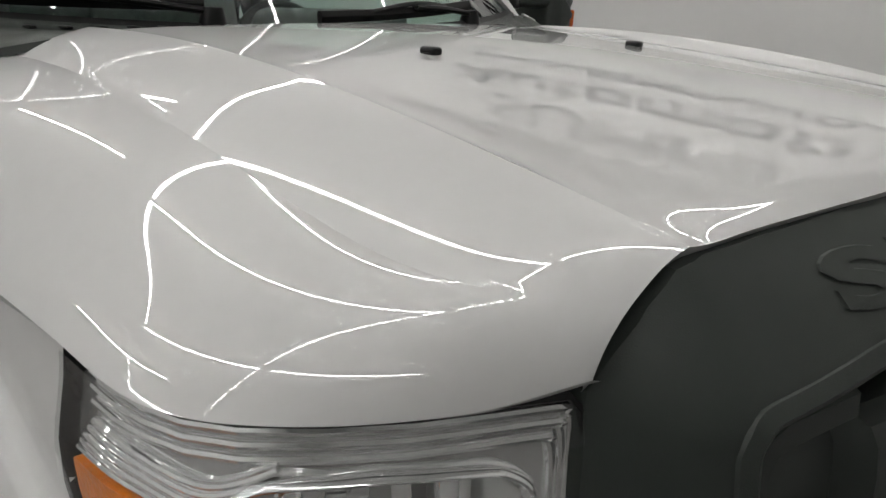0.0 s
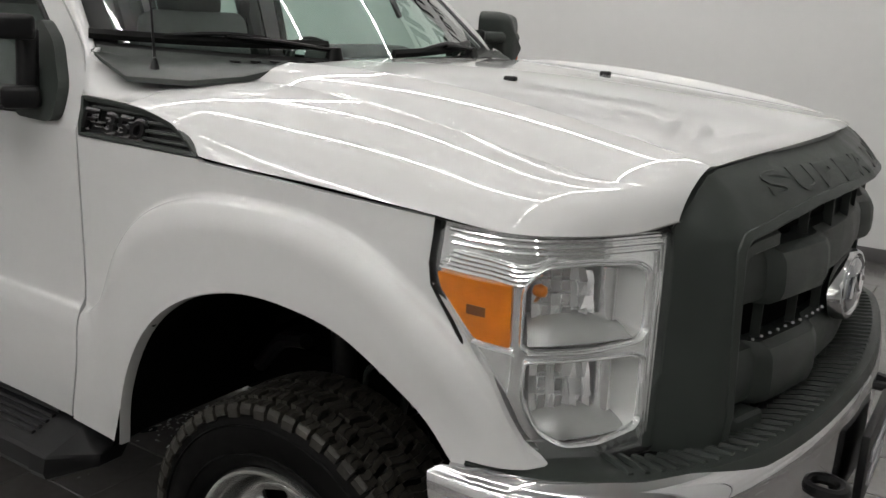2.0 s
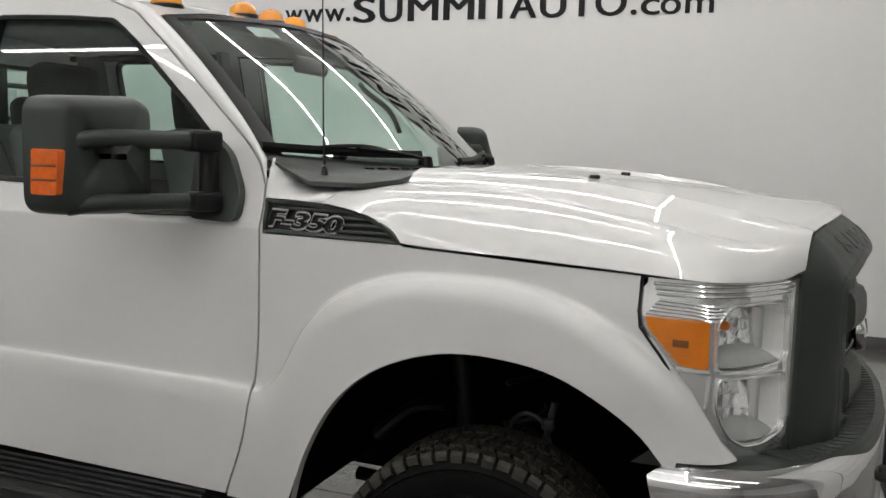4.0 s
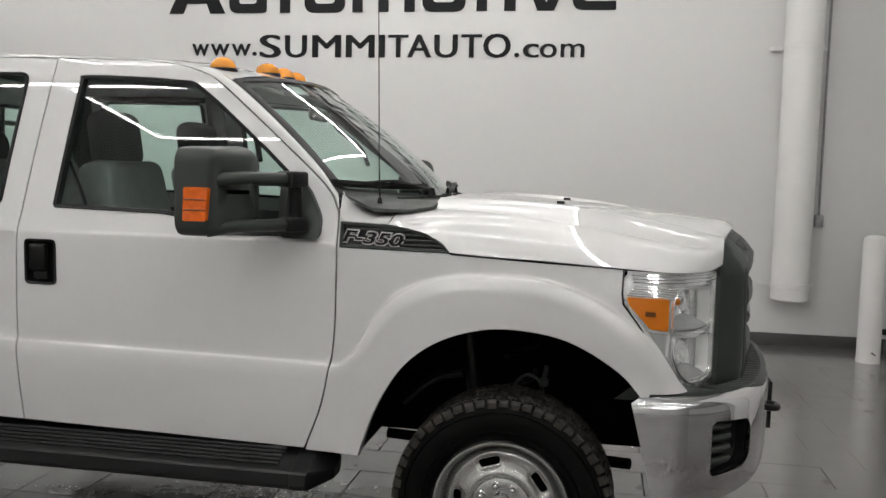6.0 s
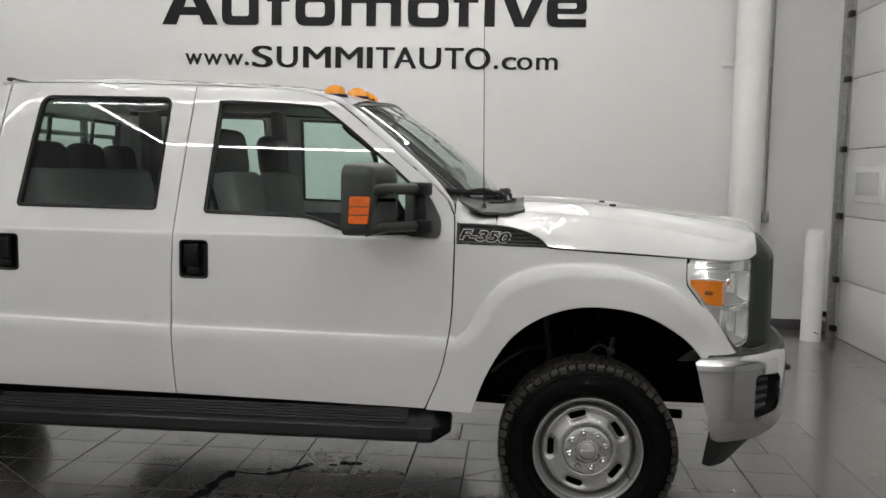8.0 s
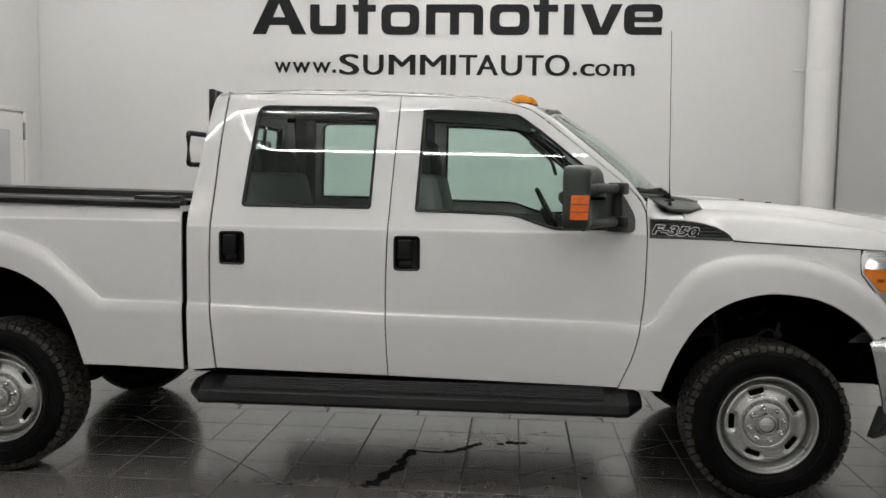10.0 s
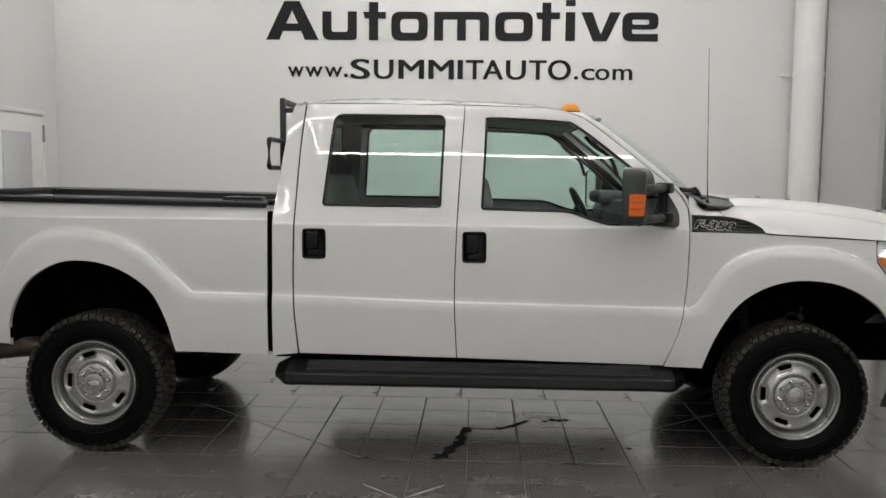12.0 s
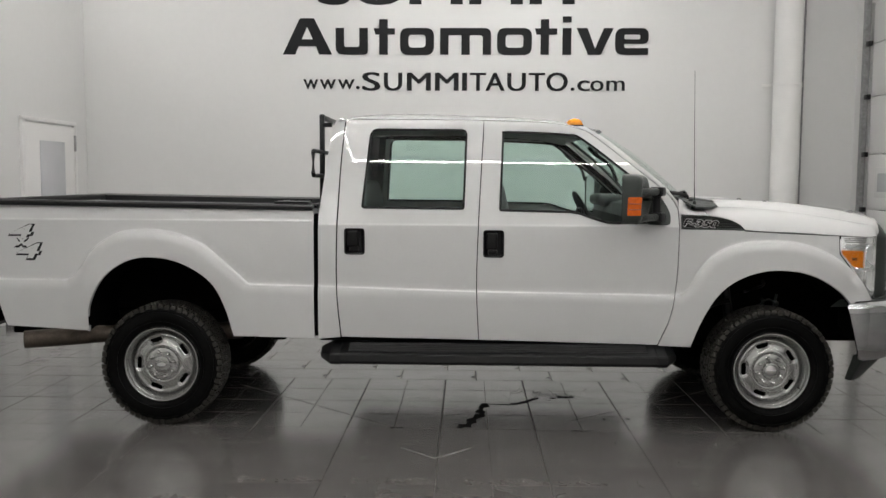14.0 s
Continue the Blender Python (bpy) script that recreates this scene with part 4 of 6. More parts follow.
# windscreen
us, vs = np.linspace(-1, 1, 25), np.linspace(0, 1, 13)
screen = part("windscreen", Shape().grid([[screen_point(u, v, 0.004) for u in us] for v in vs]), SHIELD, truck, shadow=False)
edge = [(u, 0.0) for u in us] + [(1.0, v) for v in vs[1:]] + [(u, 1.0) for u in us[::-1][1:]] + [(-1.0, v) for v in vs[::-1][1:-1]]
rows = []
for u, v in edge:
    iu, iv = u * (1 - 0.045), 0.5 + (v - 0.5) * (1 - 0.055)
    rows.append([screen_point(u * 1.012, 0.5 + (v - 0.5) * 1.01, 0.002), screen_point(u, v, -0.004), screen_point(iu, iv, 0.0)])
part("screen_seal", Shape().grid(rows + [rows[0]]), SEAL, screen)
sticker = Shape().grid([[screen_point(u, v, 0.006) for u in (-0.60, -0.52, -0.44)] for v in (0.86, 0.90, 0.94)])
part("screen_sticker", sticker, FROST, screen)

# roof
roof_top = soft_curve([1.10, 1.14, 1.20, 1.35, 1.60, 2.08, 2.49, 2.70, 2.80, 2.95], [2.02, 2.05, 2.071, 2.086, 2.092, 2.080, 2.062, 2.034, 2.012, 1.975])
gap_z = soft_curve([1.0, 1.16, 1.45, 1.8, 2.107, 2.45, 2.62, 2.74, 2.85], [2.018, 2.019, 2.0215, 2.0195, 2.0155, 2.0065, 1.9915, 1.9585, 1.90])


def roof_point(x, q):
    """q from -1 to 1 across."""
    x, q = float(x), float(q)
    a = abs(q)
    ze = gap_z(x)
    ye = side_base(ze)
    yf = min(0.70, ye - 0.03)
    if a <= 0.86:
        y = yf * a / 0.86
        z = roof_top(x) - 0.060 * (y / 0.70) ** 2.6
        return (x, math.copysign(y, q), z)
    t = (a - 0.86) / 0.14
    z0 = roof_top(x) - 0.060 * (yf / 0.70) ** 2.6
    p0, p1, p2 = Vector((yf, z0)), Vector((ye - 0.006, z0 - 0.16 * (ye - yf))), Vector((ye, ze))
    p = (1 - t) ** 2 * p0 + 2 * t * (1 - t) * p1 + t * t * p2
    return (x, math.copysign(p.x, q), p.y)


qs = np.concatenate([np.linspace(-1, -0.86, 9), np.linspace(-0.82, 0.82, 25), np.linspace(0.86, 1, 9)])
rows = []
for v in np.linspace(0, 1, 40):
    r = []
    for q in qs:
        xf = 2.925 - 0.085 * min(1, abs(q) / 0.93) ** 2 - (0.05 if abs(q) > 0.95 else 0)
        xf = min(xf, 2.90 - 0.06 * abs(q)) if abs(q) > 0.5 else xf
        x = 1.142 + (xf - 1.142) * v
        r.append(roof_point(x, q))
    rows.append(r)
part("roof", Shape().grid(rows), WHITE, truck, sharp=50)
for y in (-0.56, -0.18, 0.0, 0.18, 0.56):
    x = 2.72 + 0.05 * (1 - (y / 0.6) ** 2)
    z = roof_point(x, y / 0.70 * 0.86)[2]
    sh = Shape()
    prof = [(0.001, 0.038), (0.022, 0.034), (0.038, 0.022), (0.045, 0.002), (0.046, -0.012), (0.001, -0.012)]
    sh.lathe(prof, 24, axis="z")
    sh.v = [(px * 1.25, py * 0.95, pz * 1.25) for px, py, pz in sh.v]
    lamp = part("marker_lamp", sh, MARKER, truck, "amber roof marker lamp")
    lamp.location = (x, y, z)
    base = part("lamp_base", Shape().lathe([(0.047, 0.001), (0.0495, -0.006), (0.048, -0.014)], 24, axis="z"), TRIM, lamp)
    base.scale = (1.25, 0.95, 1)

# rear wall of the cab with its window
def cab_back(u, w, d):
    x = float(np.interp(w, [0.58, 1.41, 1.69, 1.97, 2.03], [1.036, 1.040, 1.067, 1.109, 1.147]))
    return (x + d, u, w)
back_outline = [(-0.93, 0.60), (0.93, 0.60), (0.950, 1.38), (0.82, 1.70), (0.735, 1.96), (0.66, 2.035), (-0.66, 2.035), (-0.735, 1.96), (-0.82, 1.70), (-0.950, 1.38)]
back_window = rounded([(-0.62, 1.47), (0.62, 1.47), (0.56, 1.90), (-0.56, 1.90)], 0.05)
cb = part("cab_back", panel(back_outline, [back_window], cab_back, (-1, 0, 0), 0.06), WHITE, truck)
part("rear_window", pane(back_window, lambda u, w, d: (cab_back(u, w, d)[0] + 0.01, u, w), (-1, 0, 0)), PANE, cb, shadow=False)
part("rear_window_seal", rim_strip(back_window, cab_back, 0.02, -0.003, 0.03), SEAL, cb)
for y in (-0.24, 0.24):
    part("window_bar", Shape().tube([(1.058, y, 1.47), (1.10, y, 1.90)], 0.012, 6), SEAL, cb)

build_side(-1)
build_side(1)

def hood_rear(q):
    return float(np.interp(q, [0, 0.45, 0.60, 0.68, 0.70, 0.72, 1.0], [3.66, 3.658, 3.656, 3.645, 3.57, 3.538, 3.538]))


def hood_front(q):
    if q <= 0.55:
        return hood_lip(0.555 * q / 0.45 if q <= 0.45 else 0.555 + 0.9 * (q - 0.45))
    return float(np.interp(q, [0.55, 0.62, 0.68, 1.0], [hood_lip(0.645), 4.722, 4.718, 4.712]))


qh = np.concatenate([np.linspace(0, 0.45, 44)[:-1], np.linspace(0.45, 0.55, 15)[:-1], np.linspace(0.55, 0.68, 13)[:-1], np.linspace(0.68, 1, 34)])
qh = np.concatenate([-qh[::-1][:-1], qh])
rows = []
for v in np.linspace(0, 1, 171):
    r = []
    for q in qh:
        a = abs(q)
        p = hood_point(hood_rear(a) + (hood_front(a) - hood_rear(a)) * v, a)
        r.append((p[0], math.copysign(p[1], q), p[2]))
    rows.append(r)
sh = Shape().grid(rows)
sh.grid([rows[-1], [(x - 0.02, y * 0.99, z - 0.025) for x, y, z in rows[-1]]])
sh.grid([rows[0], [(x + 0.01, y, z - 0.002 - 0.018 * smooth01((0.86 - abs(y)) / 0.06)) for x, y, z in rows[0]]])
for s in (0, -1):
    sh.grid([[r[s] for r in rows], [(r[s][0], r[s][1] * 0.985, r[s][2] - 0.004) for r in rows]])
hood = part("hood", sh, WHITE, truck, sharp=16)
for y in (-0.29, 0.29):
    x, _, z = hood_point(4.11, 0.45 * 0.29 / (CREST_Y(4.11) - 0.09))
    nz = Shape().box((0, 0, 0.004), (0.034, 0.020, 0.014), 0.006, 3).lathe([(0.014, -0.004), (0.012, 0.002), (0.001, 0.003)], 14, axis="z")
    ob = part("washer_nozzle", nz, TRIM, hood, "black windscreen washer nozzle")
    ob.location = (x, y, z)

# cowl, wipers, antenna
cowl = Shape()
rows = []
for u in np.linspace(-1, 1, 31):
    foot = Vector(screen_point(u * 1.01, 0.0, -0.006))
    a = abs(u)
    ks = [0, 0.70, 0.80, 0.85, 0.90, 0.94, 0.97, 1.0]
    hx = float(np.interp(a, ks, [3.665, 3.662, 3.652, 3.615, 3.53, 3.455, 3.40, 3.358]))
    hz = float(np.interp(a, ks, [1.485, 1.482, 1.464, 1.456, 1.447, 1.459, 1.477, 1.510]))
    hy = float(np.interp(a, ks, [0, 0.62, 0.735, 0.81, 0.895, 0.925, 0.930, 0.930]))
    e = Vector((hx, math.copysign(hy, u), hz))
    rows.append([tuple(foot), tuple(foot.lerp(e, 0.12) + Vector((0, 0, -0.012))), tuple(foot.lerp(e, 0.5) + Vector((0, 0, -0.006))), tuple(foot.lerp(e, 0.9)), tuple(e), tuple(e + Vector((0.006, 0, -0.012)))])
cw = part("cowl_panel", cowl.grid(rows), PLASTIC, truck, "dark grey plastic cowl below the windscreen")
for y0 in np.linspace(-0.62, 0.62, 24):
    part("cowl_slot", Shape().box((3.60 - 0.22 * (y0 / 0.9) ** 2, y0, 1.488), (0.045, 0.012, 0.006), 0.002, 1), SEAL, cw)


def wiper(y0, y1, v1):
    foot = Vector((3.575 - 0.2 * (y0 / 0.885) ** 2, y0, 1.497))
    w = part("wiper", Shape().lathe([(0.001, 0.030), (0.02, 0.028), (0.026, 0.0), (0.028, -0.02)], 16, tuple(foot), axis="z"), SEAL, truck, "black windscreen wiper")
    tip = Vector(screen_point(y1 / 0.86, v1, -0.03))
    mid = foot.lerp(tip, 0.55) + Vector((0.01, 0, 0.012))
    part("wiper_arm", Shape().tube(curve_through([tuple(foot + Vector((0, 0, 0.02))), tuple(mid), tuple(tip)], 6), 0.010, 8, squash=0.7), SEAL, w)
    pts = []
    for t in np.linspace(-0.5, 0.5, 13):
        y = y1 + 0.58 * t
        p = Vector(screen_point(y / 0.87, v1 + 0.03 * t, -0.014))
        pts.append(tuple(p))
    part("wiper_blade", Shape().tube(pts, 0.009, 6, squash=1.6), SEAL, w)
    part("blade_bridge", Shape().tube(curve_through([pts[2], tuple(Vector(pts[6]) + Vector((0.012, 0, 0.02))), pts[10]], 6), 0.006, 6), TRIM, w)


wiper(-0.30, -0.60, 0.055)
wiper(0.48, 0.22, 0.055)
ant = part("antenna", Shape().lathe([(0.021, -0.012), (0.019, 0.0), (0.012, 0.014), (0.009, 0.028), (0.005, 0.04)], 18, (3.475, -0.845, 1.456), axis="z"), TRIM, truck, "thin black whip antenna")
part("whip", Shape().tube([(3.475, -0.845, 1.50), (3.470, -0.845, 1.62), (3.455, -0.843, 2.33)], [0.0040, 0.0022, 0.0015], 6), TRIM, ant)


# ---- grille ----
grille_plan = soft_curve([0.0, 0.20, 0.40, 0.55, 0.640, 0.668, 0.684, 0.699, 0.742], [4.938, 4.925, 4.886, 4.847, 4.819, 4.808, 4.798, 4.780, 4.706])
top_x = soft_curve([0.0, 0.20, 0.45, 0.645, 0.69, 0.72, 0.745], [4.826, 4.813, 4.772, 4.727, 4.719, 4.712, 4.704])
top_z = soft_curve([0.0, 0.20, 0.45, 0.645, 0.69, 0.72, 0.745], [1.402, 1.397, 1.382, 1.368, 1.338, 1.307, 1.276])


def grille_point(y, z, d=0.0):
    a = abs(y)
    x = grille_plan(a)
    z0 = 1.308 - 0.056 * smooth01(a / 0.68)
    if z > z0:
        t = min(1.0, (z - z0) / (top_z(a) - z0 + 1e-6))
        x += (min(top_x(a), x) - x) * (0.42 * t + 0.58 * t * t)
    x -= 0.028 * smooth01((z - 1.08) / 0.18) * smooth01((0.62 - a) / 0.5)
    if z < 0.92:
        x -= 0.10 * (0.92 - z)
    return (x - d, y, z)


half_top = [(a, top_z(a) - 0.001) for a in (0.0, 0.15, 0.30, 0.45, 0.55, 0.63, 0.66, 0.69, 0.72, 0.735, 0.742)]
grille_outer = [(-0.742, 0.775), (0.742, 0.775)] + half_top[::-1] + [(-a, z) for a, z in half_top[1:]]
open_half = [(0.365, 0.822), (0.630, 0.850), (0.640, 0.860), (0.666, 1.240), (0.655, 1.256), (0.52, 1.276), (0.39, 1.290), (0.24, 1.298)]
grille_open = [(0.0, 0.812)] + open_half + [(0.0, 1.301)] + [(-a, z) for a, z in open_half[::-1]]
grille = part("grille", panel(grille_outer, [grille_open], lambda u, w, d: grille_point(u, w, d), (1, 0, 0), 0.016, 0.05), PLASTIC, truck, "dark grey moulded plastic grille with two broad bars")
part("opening_bead", rim_strip(rounded(grille_open, 0.012, 3), lambda u, w, d: grille_point(u, w, d), -0.016, -0.004, 0.030), PLASTIC, grille)
rows = [[(grille_point(y, z)[0] - 0.10, y, z) for y in np.linspace(-0.66, 0.66, 13)] for z in np.linspace(0.79, 1.32, 4)]
part("grille_backing", Shape().grid(rows), DARK, grille)
for z0, z1 in ((0.888, 1.018), (1.098, 1.214)):
    rows = []
    for y in np.concatenate([np.linspace(-0.640, -0.53, 5), np.linspace(-0.496, -0.482, 4), np.linspace(-0.46, 0.46, 25), np.linspace(0.482, 0.496, 4), np.linspace(0.53, 0.640, 5)]):
        a = abs(y)
        sink = 0.030 * smooth01((a - 0.482) / 0.014)
        x = grille_plan(a) - 0.017 - sink - 0.034 * smooth01((0.29 - a) / 0.06)
        rows.append([(x - 0.085, y, z0 + 0.004), (x - 0.026, y, z0), (x - 0.006, y, z0 + 0.012), (x, y, z0 + 0.03), (x, y, (z0 + z1) / 2), (x - 0.003, y, z1 - 0.028), (x - 0.012, y, z1 - 0.010), (x - 0.034, y, z1), (x - 0.085, y, z1 - 0.004)])
    part("grille_bar", Shape().grid(rows), PLASTIC, grille, sharp=24)
for k in range(9):
    y0 = -0.60 + 0.15 * k
    x = grille_plan(abs(y0)) - 0.065
    part("grille_rib", Shape().box((x - 0.012, y0, 1.055), (0.020, 0.005, 0.48), 0.001, 1), PLASTIC, grille)
for s in (-1, 1):
    for y0 in np.linspace(0.17, 0.50, 11):
        part("grille_pip", Shape().box((grille_plan(y0) - 0.055, s * y0, 1.027), (0.006, 0.006, 0.005), 0.001, 1), FROST, grille)
    # a flat bracket lines the opening's end
    path = [(0.530, 1.242), (0.610, 1.234), (0.634, 1.222), (0.640, 1.195), (0.630, 1.04), (0.618, 0.905), (0.608, 0.882), (0.588, 0.874), (0.505, 0.874)]
    mid = [Vector(p) for p in path]
    rows = []
    for i, p in enumerate(mid):
        d = (mid[min(i + 1, len(mid) - 1)] - mid[max(i - 1, 0)]).normalized()
        n = Vector((-d.y, d.x))
        row = []
        for off, dep in ((-0.017, 0.06), (-0.017, 0.024), (-0.011, 0.016), (0.011, 0.016), (0.017, 0.024), (0.017, 0.06)):
            q = p + n * off
            row.append((grille_plan(abs(q.x)) - dep, s * q.x, q.y))
        rows.append(row)
    sh = Shape().grid(rows)
    sh.add(rows[0], [tuple(range(6))])
    sh.add(rows[-1], [tuple(range(6))])
    part("bracket_trim", sh, PLASTIC, grille, sharp=25)
x0 = -0.530
for ch in "SUPER DUTY":
    if ch != " ":
        one = lettering(ch, x0, x0 + 0.092, 1.316, 0.043, 0.0036, 0.035)
        one.v = [(grille_point(x, z)[0] + 0.0012 + (-y), x, z) for x, y, z in one.v]
        part("embossed_letter", one, PLASTIC, grille, smooth=False)
    x0 += 0.112 if ch != " " else 0.06
emb = part("grille_emblem", Shape().lathe([(0.001, 0.040), (0.070, 0.036), (0.085, 0.032), (0.092, 0.026), (0.092, 0.012)], 48, axis="x"), BLUE, grille, "blue oval emblem with a chrome rim")
rim = part("emblem_rim", Shape().lathe([(0.086, 0.028), (0.091, 0.035), (0.099, 0.034), (0.104, 0.026), (0.106, 0.006), (0.08, 0.0), (0.001, 0.0)], 48, axis="x"), CHROME, emb)
inner = part("emblem_ring", Shape().lathe([(0.076, 0.033), (0.0785, 0.0365), (0.081, 0.032)], 48, axis="x"), CHROME, emb)
part("emblem_mark", Shape().tube(curve_through([(0.038, -0.055, -0.02), (0.040, -0.03, 0.03), (0.041, 0.0, -0.02), (0.040, 0.02, 0.02), (0.038, 0.055, -0.01)], 6), 0.007, 6), CHROME, emb)
emb.location, emb.scale, emb.rotation_euler = (4.874, 0, 1.045), (1.0, 1.65, 0.74), (0, radians(-6), 0)

# ---- headlamps ----
lamp_plan = curve_through([(4.372, 0.984), (4.46, 0.991), (4.535, 0.976), (4.595, 0.928), (4.648, 0.860), (4.702, 0.757), (4.711, 0.738)], 8)
lamp_len = [0.0]
for a, b in zip(lamp_plan[:-1], lamp_plan[1:]):
    lamp_len.append(lamp_len[-1] + math.hypot(b[0] - a[0], b[1] - a[1]))
LAMP_W = lamp_len[-1]


def lamp_point(s, u, z, d):
    """u: metres along the lamp's face from its outer rear edge; d: metres behind the face."""
    def at(v):
        return Vector((float(np.interp(v, lamp_len, [p[0] for p in lamp_plan])), float(np.interp(v, lamp_len, [p[1] for p in lamp_plan]))))
    q = at(max(u, 0.0))
    t = at(max(u, 0.012) + 0.012) - at(max(u, 0.012) - 0.012)
    n = Vector((-t.y, t.x)).normalized()
    q += t.normalized() * min(u, 0.0)
    swell = 0.011 * smooth01((1.275 - z) / 0.09) * (1 - smooth01(u / 0.15))
    return (q.x - n.x * d, s * (q.y + swell - n.y * d), z)


lens_outline = [(-0.008, 1.277), (-0.010, 1.20), (-0.004, 1.164), (0.044, 1.104), (0.117, 1.00), (0.182, 0.888), (0.215, 0.868), (0.33, 0.858), (LAMP_W - 0.010, 0.856), (LAMP_W - 0.003, 0.865), (LAMP_W - 0.003, 1.21), (LAMP_W - 0.010, 1.262), (LAMP_W - 0.020, 1.272), (LAMP_W * 0.6, 1.276)]
amber_outline = rounded([(0.003, 1.189), (0.012, 1.161), (0.087, 1.083), (0.152, 1.076), (0.150, 1.184)], 0.006, 3)
upper_frame = rounded([(0.174, 1.080), (0.172, 1.180), (0.205, 1.217), (0.30, 1.222), (0.395, 1.216), (0.424, 1.198), (0.426, 1.085), (0.405, 1.074), (0.29, 1.069), (0.19, 1.070)], [0.012, 0.02, 0.03, 0.01, 0.02, 0.015, 0.015, 0.015, 0.01, 0.01])
lower_frame = rounded([(0.184, 1.050), (0.180, 0.985), (0.215, 0.922), (0.265, 0.894), (0.34, 0.892), (0.432, 0.908), (0.428, 1.036), (0.405, 1.047), (0.30, 1.051)], [0.012, 0.02, 0.03, 0.02, 0.01, 0.02, 0.015, 0.015, 0.01])


def inset(outline, k):
    cu, cz = sum(p[0] for p in outline) / len(outline), sum(p[1] for p in outline) / len(outline)
    return [(cu + (u - cu) * k, cz + (z - cz) * (k - (1 - k) * 0.8)) for u, z in outline]


def bowl(s, outline, name, parent, cols, rows_n, seed):
    """A reflector chamber: pale side walls, a smooth sloping shelf below, a wall of tilted bright facets above."""
    rnd = random.Random(seed)
    us, zs = [p[0] for p in outline], [p[1] for p in outline]
    u0, u1, z0, z1 = min(us), max(us), min(zs), max(zs)
    loop = dense(outline, 0.015)
    walls = []
    cu, cz = (u0 + u1) / 2, (z0 + z1) / 2
    for d, k in ((0.010, 1.0), (0.035, 0.97), (0.075, 0.90), (0.095, 0.80)):
        walls.append([lamp_point(s, cu + (u - cu) * k, cz + (z - cz) * k, d) for u, z in loop])
    sh = Shape().grid(walls, closed=True)
    sh.add(walls[-1], [tuple(range(len(loop)))])
    b = part(name, sh, CHAMBER, parent, "bright reflector chamber", sharp=60)
    # smooth shelf: a bowed tongue that slopes down to the front
    tongue = []
    for q in np.linspace(0, 1, 9):
        u = u0 + (u1 - u0) * (0.05 + 0.86 * q)
        top = z0 + (z1 - z0) * (0.16 + 0.26 * math.sin(math.pi * min(1.0, 0.25 + q * 0.72)))
        tongue.append([lamp_point(s, u, top, 0.070), lamp_point(s, u, z0 + (top - z0) * 0.75, 0.045), lamp_point(s, u, z0 + (top - z0) * 0.45, 0.028), lamp_point(s, u, z0 + 0.010, 0.018)])
    part("reflector_shelf", Shape().grid(tongue), SHELF, b, "satin grey reflector shelf")
    # facet wall
    for i in range(cols):
        for j in range(rows_n):
            ua = u0 + (u1 - u0) * (0.10 + 0.58 * i / cols)
            ub = u0 + (u1 - u0) * (0.10 + 0.58 * (i + 1) / cols)
            za = z1 - 0.012 - (z1 - z0) * 0.60 * (j + 1) / rows_n - 0.020 * (i / cols) ** 2
            zb = z1 - 0.012 - (z1 - z0) * 0.60 * j / rows_n - 0.020 * (i / cols) ** 2
            lean = 0.014 * (j + 1) / rows_n
            slope = -0.10 if i in (1, 3) else rnd.choice((0.28, 0.36, 0.44))
            tip = (zb - za) * (slope + rnd.uniform(-0.05, 0.05))
            dd = [0.070 - lean + 0.003 * math.sin(2.3 * i) + rnd.uniform(-0.002, 0.002) for _ in range(4)]
            ring = [lamp_point(s, ua, za, dd[0]), lamp_point(s, ub - 0.001, za, dd[1]), lamp_point(s, ub - 0.001, zb - 0.001, min(0.090, dd[2] + tip)), lamp_point(s, ua, zb - 0.001, min(0.090, dd[3] + tip))]
            back = [lamp_point(s, u, z, 0.092) for u, z in ((ua, za), (ub - 0.001, za), (ub - 0.001, zb - 0.001), (ua, zb - 0.001))]
            sh = Shape().add(ring + back, [(0, 1, 2), (0, 2, 3), (0, 4, 5, 1), (1, 5, 6, 2), (2, 6, 7, 3), (3, 7, 4, 0)])
            part("facet", sh, FACET, b, smooth=False)
    # a bright fin at the inner end
    ua, ub = u0 + (u1 - u0) * 0.74, u0 + (u1 - u0) * 0.90
    fin = [[lamp_point(s, ua + (ub - ua) * 0.5 * (1 + math.sin(a)), z0 + (z1 - z0) * q, 0.082 - 0.030 * math.cos(a)) for a in np.linspace(-1.4, 1.4, 7)] for q in (0.22, 0.45, 0.66, 0.86)]
    part("reflector_fin", Shape().grid(fin), FACET, b)
    return b


